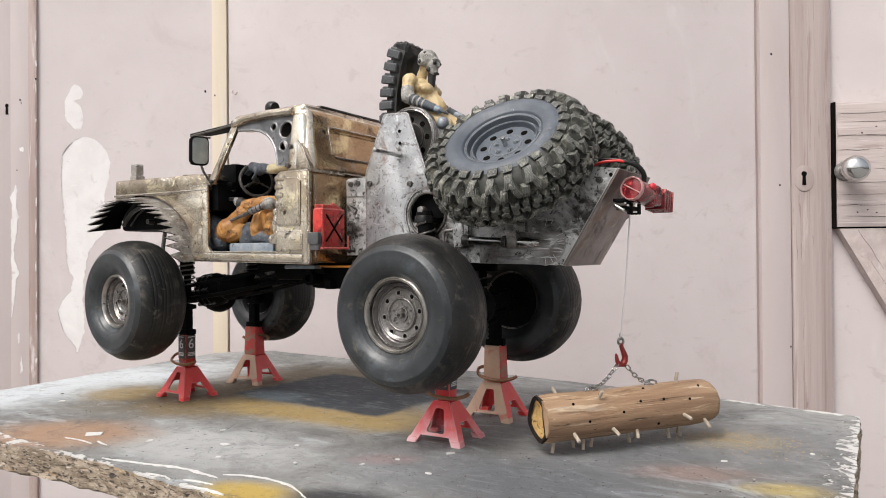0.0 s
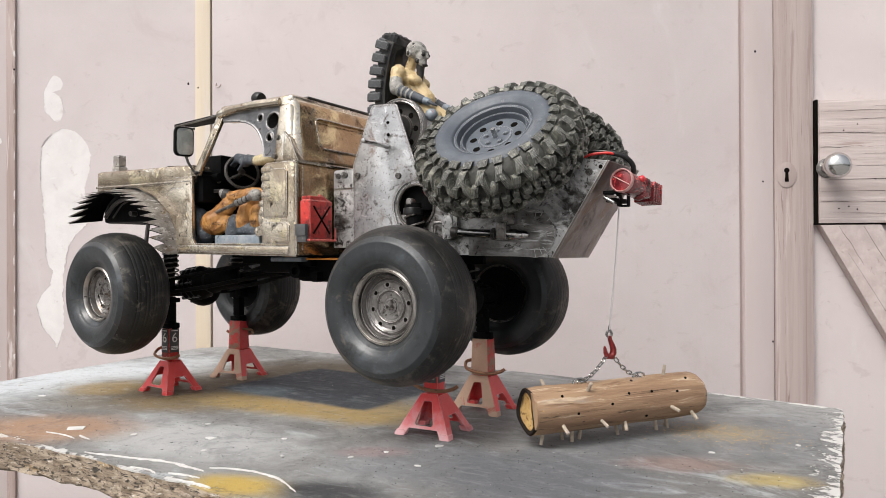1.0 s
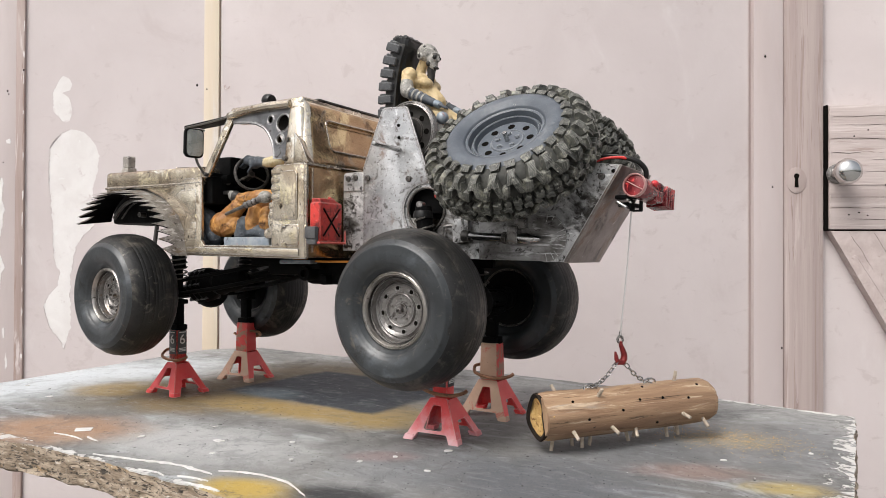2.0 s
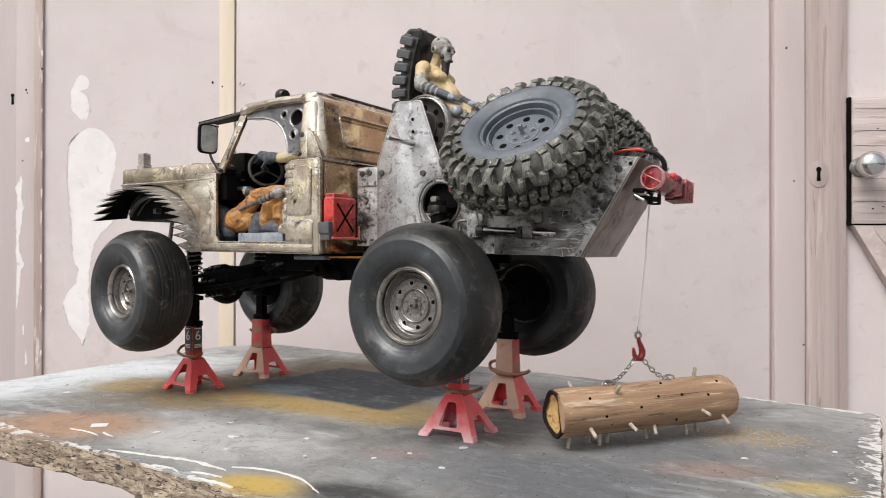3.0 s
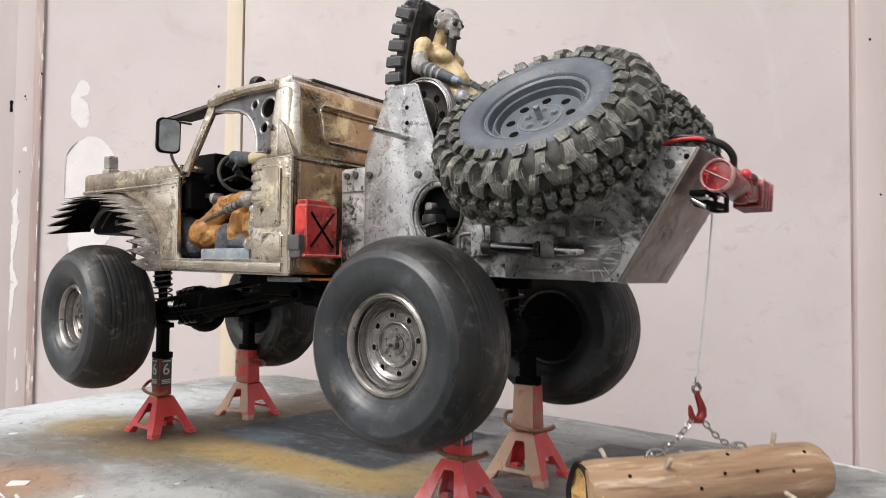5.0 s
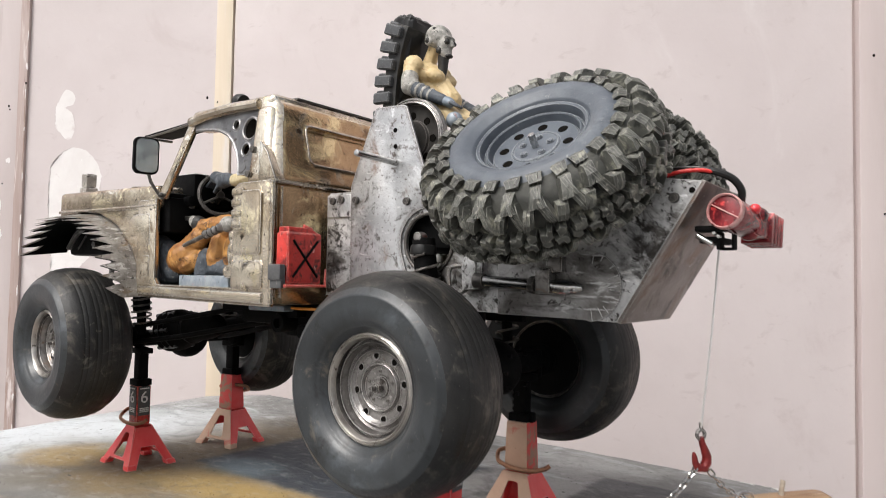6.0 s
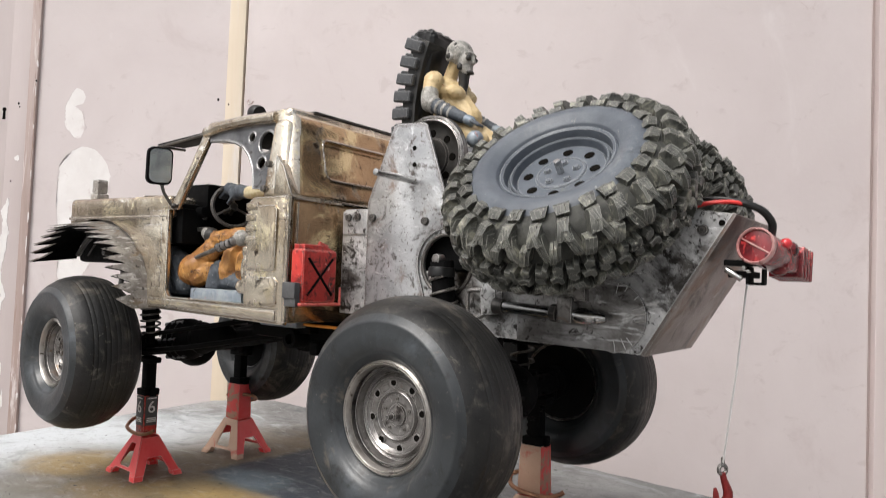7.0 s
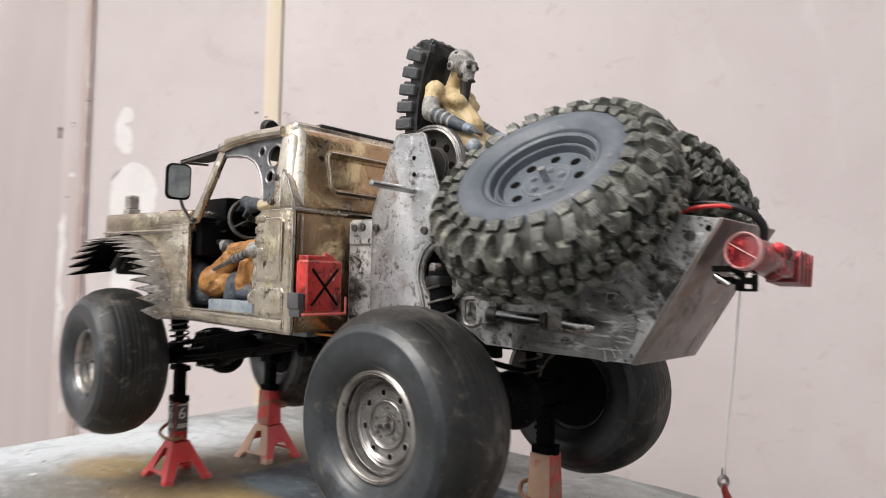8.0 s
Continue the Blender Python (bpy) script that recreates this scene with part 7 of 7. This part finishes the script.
arc_i = [(AC[0] + 0.1380 * math.cos(radians(a)), AC[1] + 0.1380 * math.sin(radians(a))) for a in range(187, 156, -3)]
prism(s, arc_o + arc_i, 0.5600, 0.5960, bevel=0.0015)
part("carcass", s, TYRE, seat, "black curved tyre carcass")
s = box(B(), (0, 0, 0), (0.020, 0.031, 0.066), 0.006, seg=3)
bmesh.ops.subdivide_edges(s, edges=s.edges[:], cuts=3, use_grid_fill=True)
s.transform(pose(-0.4030, 0.5790, 0.3285, 0, 8, 0))
s.normal_update()
for v in s.verts:
    v.co += v.normal * 0.0016 * (abs(noise.noise(v.co * 210)) * 1.8 - 0.5)
part("lining", s, BLACKGLOSS, seat, "crumpled glossy black lining")
block_me = finish("tread_block", box(B(), (0, 0, 0), (0.0085, 0.0120, 0.0078), 0.0009, seg=1), BLOCK)
edge_me = finish("edge_block", box(B(), (0, 0, 0), (0.0150, 0.0052, 0.0078), 0.0009, seg=1), BLOCK)
for k in range(7):
    a = 158.3 + 4.7 * k
    for y, o in ((0.5660, 0), (0.5800, 2.3), (0.5910, 0)):
        ob = new("tread_block", block_me)
        ob.parent = seat
        ob.matrix_basis = Matrix.Translation(-ORIGIN[seat]) @ Matrix.Translation((AC[0], y, AC[1])) @ Matrix.Rotation(radians(-(a + o)), 4, "Y") @ Matrix.Translation((0.1525, 0, 0))
    ob = new("edge_block", edge_me)
    ob.parent = seat
    ob.matrix_basis = Matrix.Translation(-ORIGIN[seat]) @ Matrix.Translation((AC[0], 0.5585, AC[1])) @ Matrix.Rotation(radians(-(a + 1)), 4, "Y") @ Matrix.Translation((0.1485, 0, 0))

# ---- jack stands ----
def side_sheet(wide, hole, t):
    """One sloping side of a stand's base, foot edge on z = 0, leaning from y = 0."""
    w, h = wide / 2, 0.0370
    outer = [(-w, 0), (-w + 0.0085, 0), (-w + 0.0125, 0.0072), (w - 0.0125, 0.0072), (w - 0.0085, 0), (w, 0), (t, h), (-t, h)]
    tri = []
    for cx, cz, r, a0 in ((-0.0066, 0.0118, 0.0020, 180), (0.0066, 0.0118, 0.0020, 270), (0.0024, 0.0285, 0.0020, 0), (-0.0024, 0.0285, 0.0020, 90)):
        tri += [(cx + r * math.cos(radians(a0 + 22.5 * i)), cz + r * math.sin(radians(a0 + 22.5 * i))) for i in range(5)]
    if not hole:
        outer = [(-w, 0), (-w + 0.0080, 0), (-0.0060, 0.0190), (0.0060, 0.0190), (w - 0.0080, 0), (w, 0), (t, h), (-t, h)]
    return prism(B(), outer, 0, 0.0011, holes=(tri,) if hole else (), bevel=0.0)


def jack_stand(at, turn, paint, neck, label, top, stickers=True, front=None, tail=None, behind=False):
    st = thing("jack_stand", (0, 0, 0), label, "jack stand", "jack stands under the truck")
    depth, wide = 0.0450, 0.0520
    for k in range(4):
        w, d = (wide, depth) if k % 2 == 0 else (depth, wide)
        lean = math.degrees(math.atan2(d / 2 - (0.0072 if stickers else 0.0092), 0.0360))
        plate = merge(B(), side_sheet(w, k % 2 == 0, 0.0076 if stickers else 0.0096), Matrix.Rotation(radians(90 * k), 4, "Z") @ Matrix.Translation((0, -d / 2, 0)) @ pose(0, 0, 0, -lean, 0, 0))
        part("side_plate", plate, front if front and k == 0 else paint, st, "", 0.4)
    for sx in (-1, 1):
        for sy in (-1, 1):
            # sprayed pad at the tip of each foot
            foot = box(B(), (sx * (wide / 2 - 0.0042), sy * (depth / 2 - 0.0040), 0.0022), (0.0088, 0.0084, 0.0044), 0.0008)
            for v in foot.verts:
                if v.co.z > 0.002:
                    v.co.x -= sx * 0.0010
                    v.co.y -= sy * 0.0009
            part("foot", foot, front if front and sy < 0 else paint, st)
    slim = 0.76 if stickers else 1.0
    s = box(B(), (0, 0, 0.0522), (0.0188 * slim, 0.0172 * slim, 0.0350), 0.0015)
    for v in s.verts:
        if v.co.z > 0.060 and not stickers:
            v.co.x *= 0.90
            v.co.y *= 0.90
    neck_ob = part("neck", s, neck, st)
    if tail:
        # the neck's flank kept its older coat
        neck_ob.data.materials.append(tail)
        for face in neck_ob.data.polygons:
            if face.normal.x > 0.5:
                face.material_index = 1
    for turned in (0, 90) if stickers else ():
        w = (0.0188 if turned == 0 else 0.0172) * slim
        off = (0.0086 if turned == 0 else 0.0094) * slim
        s = box(B(), (0, -off - 0.0003, 0.0560), (w * 0.84, 0.0006, 0.0260), 0.0002)
        s.transform(Matrix.Rotation(radians(turned), 4, "Z"))
        part("sticker", s, LABEL, neck_ob, "dark number sticker")
        s = text_mesh("6", 0.0150, pose(0, -off - 0.0007, 0.0590, 90, 0, 0))
        s.transform(Matrix.Rotation(radians(turned), 4, "Z"))
        part("number", s, DECAL, neck_ob, "white figure six")
        s = B()
        for zz in (0.0465, 0.0480, 0.0495, 0.0672):
            box(s, (0, -off - 0.0008, zz), (0.0085, 0.0003, 0.0009))
        s.transform(Matrix.Rotation(radians(turned), 4, "Z"))
        part("print_bar", s, DECAL, neck_ob)
    s = box(B(), (0, 0, 0.0725), (0.0150, 0.0140, 0.0060), 0.001)
    box(s, (0.0055, 0, 0.0725), (0.0090, 0.0060, 0.0070), 0.001)
    part("collar", s, BLACK, st, "black ratchet collar")
    s = box(B(), (0, 0, 0.0880), (0.0098, 0.0090, top - 0.070), 0.001)
    for k in range(6):
        box(s, (-0.0050, 0, 0.078 + 0.0045 * k), (0.0024, 0.0070, 0.0024), 0.0004)
    box(s, (0, 0, top - 0.002), (0.020, 0.012, 0.005), 0.001)
    part("ratchet_bar", s, BLACK, st, "black toothed ratchet bar")
    s = tube(B(), eased([(-0.0095, 0.004, 0.0475), (-0.0150, 0.0, 0.0470), (-0.0170, -0.004, 0.0455), (-0.0130, -0.0110, 0.0415), (-0.0060, -0.0135, 0.0395), (0.0040, -0.0135, 0.0380), (0.0150, -0.0120, 0.0380), (0.0230, -0.0090, 0.0400), (0.0265, -0.0070, 0.0425)]), 0.0016, 8)
    if behind:
        s.transform(pose(0, 0, 0.012, 0, 0, 180))
    part("handle", s, RUSTROD, st, "rusty bent release handle")
    st.matrix_basis = pose(at[0], at[1], 0, 0, 0, turn)
    return st


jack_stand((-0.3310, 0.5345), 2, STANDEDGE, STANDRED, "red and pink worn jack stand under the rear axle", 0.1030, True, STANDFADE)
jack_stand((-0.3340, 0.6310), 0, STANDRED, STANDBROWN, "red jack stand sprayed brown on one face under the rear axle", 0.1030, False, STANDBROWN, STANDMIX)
jack_stand((-0.6825, 0.5430), -4, STANDRED, RED, "bright red jack stand under the front axle", 0.1030)
jack_stand((-0.6850, 0.6460), 4, STANDRED, STANDMIX, "brown-dusted red jack stand with front axle on it", 0.1030, False, STANDBROWN, STANDRED, True)

# ---- the log on its chain ----
LA, LB = Vector((-0.2405, 0.5270, 0.0285)), Vector((-0.1410, 0.6600, 0.0310))
LOG_R = 0.0185
log = thing("log", (LA + LB) / 2 - Vector((0, 0, LOG_R)), "short brown log studded with wooden pegs, hooked to a chain", "log")
lm, ll = axis_to(LA, LB)


def log_wobble(a, h):
    return 0.0009 * noise.noise((3 * math.cos(a), 3 * math.sin(a), h * 30)) + 0.0004 * noise.noise((9 * math.cos(a), 9 * math.sin(a), h * 12))


prof = [(0.0178, 0.0)] + [(LOG_R, ll * k / 16) for k in range(1, 15)] + [(LOG_R * 0.97, ll * 0.955), (LOG_R * 0.90, ll * 0.982), (LOG_R * 0.72, ll), (0.0001, ll)]
s = lathe(B(), prof, None, 44, False, log_wobble)
ob = part("trunk", s, LOGSIDE, log, "weathered brown log with fine cracks")
ORIGIN_LOG = ORIGIN[log]
ob.data.transform(Matrix.Translation(ORIGIN_LOG))
ob.matrix_basis = Matrix.Translation(-ORIGIN_LOG) @ lm
FLANK = lm.to_3x3().inverted() @ Vector((0.78, -0.60, 0.18))


def facing(a):
    """How far a direction round the log's axis turns to its open flank."""
    return FLANK.x * math.cos(a) + FLANK.y * math.sin(a)


s = lathe(B(), [(0.0150, 0.0005), (0.0182, -0.0008), (0.0189, 0.0010), (0.0186, 0.0026), (0.0172, 0.0030)], lm, 40, True, lambda a, h: log_wobble(a, h) + 0.0006 * noise.noise((6 * math.cos(a), 6 * math.sin(a), h * 200)) - (0.0030 * max(0.0, facing(a) + 0.25)) - (0.0 if h > 0.0008 else 0.0022 * math.sin(2 * a + 0.6) ** 2))
part("bark_ring", s, BARK, log, "charred dark bark rim")
s = lathe(B(), [(0.0001, 0.0035), (0.0060, 0.0025), (0.0110, 0.0030), (0.0160, 0.0010), (0.0170, 0.0040)], lm, 30, False, lambda a, h: 0.0012 * math.sin(5 * a) + 0.0008 * math.sin(11 * a))
part("cut_end", s, LOGEND, log, "split yellow end grain")
# a loose sliver of wood split off along the flank, with a dark gap behind it
mid = math.atan2(FLANK.y, FLANK.x)
s = B()
rim = [(0.0174 * math.cos(mid + radians(d)), 0.0174 * math.sin(mid + radians(d))) for d in range(-58, 59, 12)]
low = [s.verts.new((x, y, 0.0030)) for x, y in rim]
high = [s.verts.new((x, y, -0.0012 + 0.0007 * math.sin(i * 2.7))) for i, (x, y) in enumerate(rim)]
for ring in (low[::-1], high):
    s.faces.new(ring)
for i in range(len(rim)):
    j = (i + 1) % len(rim)
    s.faces.new((low[i], low[j], high[j], high[i]))
bmesh.ops.recalc_face_normals(s, faces=s.faces)
s.transform(lm)
part("split_sliver", s, LOGSIDE, log, "brown sliver splitting off the cut end")
ends = [lm @ Vector((0.0168 * math.cos(mid + radians(d)) * k, 0.0168 * math.sin(mid + radians(d)) * k, -0.0002)) for d, k in ((-62, 1.0), (-50, 0.80), (-20, 0.52), (20, 0.50), (48, 0.74), (60, 0.96))]
part("split_gap", tube(B(), eased(ends), 0.0010, 8, False), BARK, log, "dark gap in the split end")
PEGS = [(0.134, -32), (0.321, -29), (0.521, -47), (0.735, -15), (0.888, -40), (0.094, -84), (0.162, -98), (0.238, -80), (0.303, -92), (0.457, -84), (0.590, -100), (0.715, -80), (0.779, -86), (0.846, -95), (0.765, 88), (0.281, 51), (0.16, 130), (0.45, 150), (0.62, 175), (0.30, 200), (0.90, 160)]
peg_me = finish("peg", cyl(B(), (0, 0, 0.015), (0, 0, 0.0272), 0.0016, 0.0014, 12, 0.0003), PEG)
for k, (f, a) in enumerate(PEGS):
    ob = new("peg", peg_me)
    ob.parent = log
    out = Matrix.Translation(-ORIGIN_LOG) @ Matrix.Translation(LA.lerp(LB, f))
    side = Vector((0.793, -0.608, 0))
    way = side * math.cos(radians(a)) + Vector((0, 0, 1)) * math.sin(radians(a))
    way = (way + (LB - LA).normalized() * 0.25 * math.sin(k * 2.3)).normalized()
    ob.matrix_basis = out @ way.to_track_quat("Z", "Y").to_matrix().to_4x4()
hole_me = finish("peg_hole", cyl(B(), (0, 0, 0.0170), (0, 0, LOG_R + 0.0004), 0.0011, None, 12), HOLE)
for k, (f, a) in enumerate([(0.208, -3), (0.398, 10), (0.504, 31), (0.791, 23), (0.610, -34), (0.407, -70), (0.137, 43), (0.639, 30), (0.30, 62), (0.56, 70), (0.88, 58)]):
    ob = new("peg_hole", hole_me)
    ob.parent = log
    way = Vector((0.793, -0.608, 0)) * math.cos(radians(a)) + Vector((0, 0, 1)) * math.sin(radians(a))
    ob.matrix_basis = Matrix.Translation(-ORIGIN_LOG) @ Matrix.Translation(LA.lerp(LB, f)) @ way.to_track_quat("Z", "Y").to_matrix().to_4x4()

HOOK = Vector((-0.1955, 0.5920, 0.0730))
hook = thing("tow_hook", HOOK, "worn red steel hook on a thin winch cable", "hook")
side = (LB - LA).normalized()
side.z = 0
side.normalize()


def hp(u, z):
    return HOOK + side * u * 0.80 + Vector((0, 0, z * 0.80))


pts = [hp(-0.0010, 0.0135), hp(0.0002, 0.0090), hp(0.0022, 0.0045), hp(0.0040, 0.0), hp(0.0038, -0.0045), hp(0.0010, -0.0080), hp(-0.0030, -0.0078), hp(-0.0055, -0.0045), hp(-0.0062, 0.0), hp(-0.0068, 0.0032)]
part("hook_body", tube(B(), pts, 0.002, 10, False, [0.0016, 0.0018, 0.0022, 0.0026, 0.0028, 0.0028, 0.0024, 0.0019, 0.0015, 0.0008]), mat("worn_red_hook_paint", (0.15, 0.012, 0.012), (0.28, 0.026, 0.024), 200, 0.4, 0.2, (0.07, 0.025, 0.02), 260, 0.56), hook)
s = tube(B(), [hp(-0.0010 + 0.0032 * math.cos(a), 0.0155 + 0.0032 * math.sin(a)) for a in [2 * math.pi * i / 16 for i in range(16)]], 0.0011, 8, True)
part("eye", s, RIM, hook)
s = tube(B(), [hp(-0.0010, 0.0180), Vector((-0.1860, 0.5770, 0.1440)), Vector((-0.1790, 0.5650, 0.1910))], 0.00055, 6)
part("cable", s, DECAL, hook, "thin pale winch cable")
s = cyl(B(), hp(-0.0010, 0.0180), hp(-0.0010, 0.0240), 0.0011, None, 8)
part("ferrule", s, RIM, hook)

link = tube(B(), [(0.0011 * (1 if math.cos(a) > 0 else -1) + 0.0013 * math.cos(a), 0.0015 * math.sin(a), 0) for a in [2 * math.pi * (i + 0.5) / 14 for i in range(14)]], 0.00055, 6, True)
link_me = finish("chain_link", link, CHROME)
for f, lift in ((0.285, 0.0), (0.635, 0.0)):
    end = LA.lerp(LB, f) + Vector((0, 0, LOG_R + 0.0005))
    start = HOOK + Vector((0, 0, -0.0060)) + side * (-0.004 if f < 0.45 else 0.003)
    chain = thing("chain", end, "short bright steel chain from hook to log", "chain", "chains on the log")
    count = max(3, int((end - start).length / 0.0034))
    for k in range(count + 1):
        p = start.lerp(end, k / count) + Vector((0, 0, -0.0035 * math.sin(math.pi * k / count)))
        q = start.lerp(end, (k + 1) / count) + Vector((0, 0, -0.0035 * math.sin(math.pi * (k + 1) / count)))
        ob = new("chain_link", link_me)
        ob.parent = chain
        ob.matrix_basis = Matrix.Translation(p - end) @ (q - p).to_track_quat("X", "Z").to_matrix().to_4x4() @ Matrix.Rotation(radians(90 * (k % 2)), 4, "X")
    s = tube(B(), [end + side * u + Vector((0, 0, z)) for u, z in ((-0.006, -0.001), (-0.005, 0.0018), (-0.002, 0.0030), (0.002, 0.0030), (0.005, 0.0018), (0.006, -0.001))], 0.0009, 8)
    part("staple", s, CHROME, chain, "steel staple driven into the log")
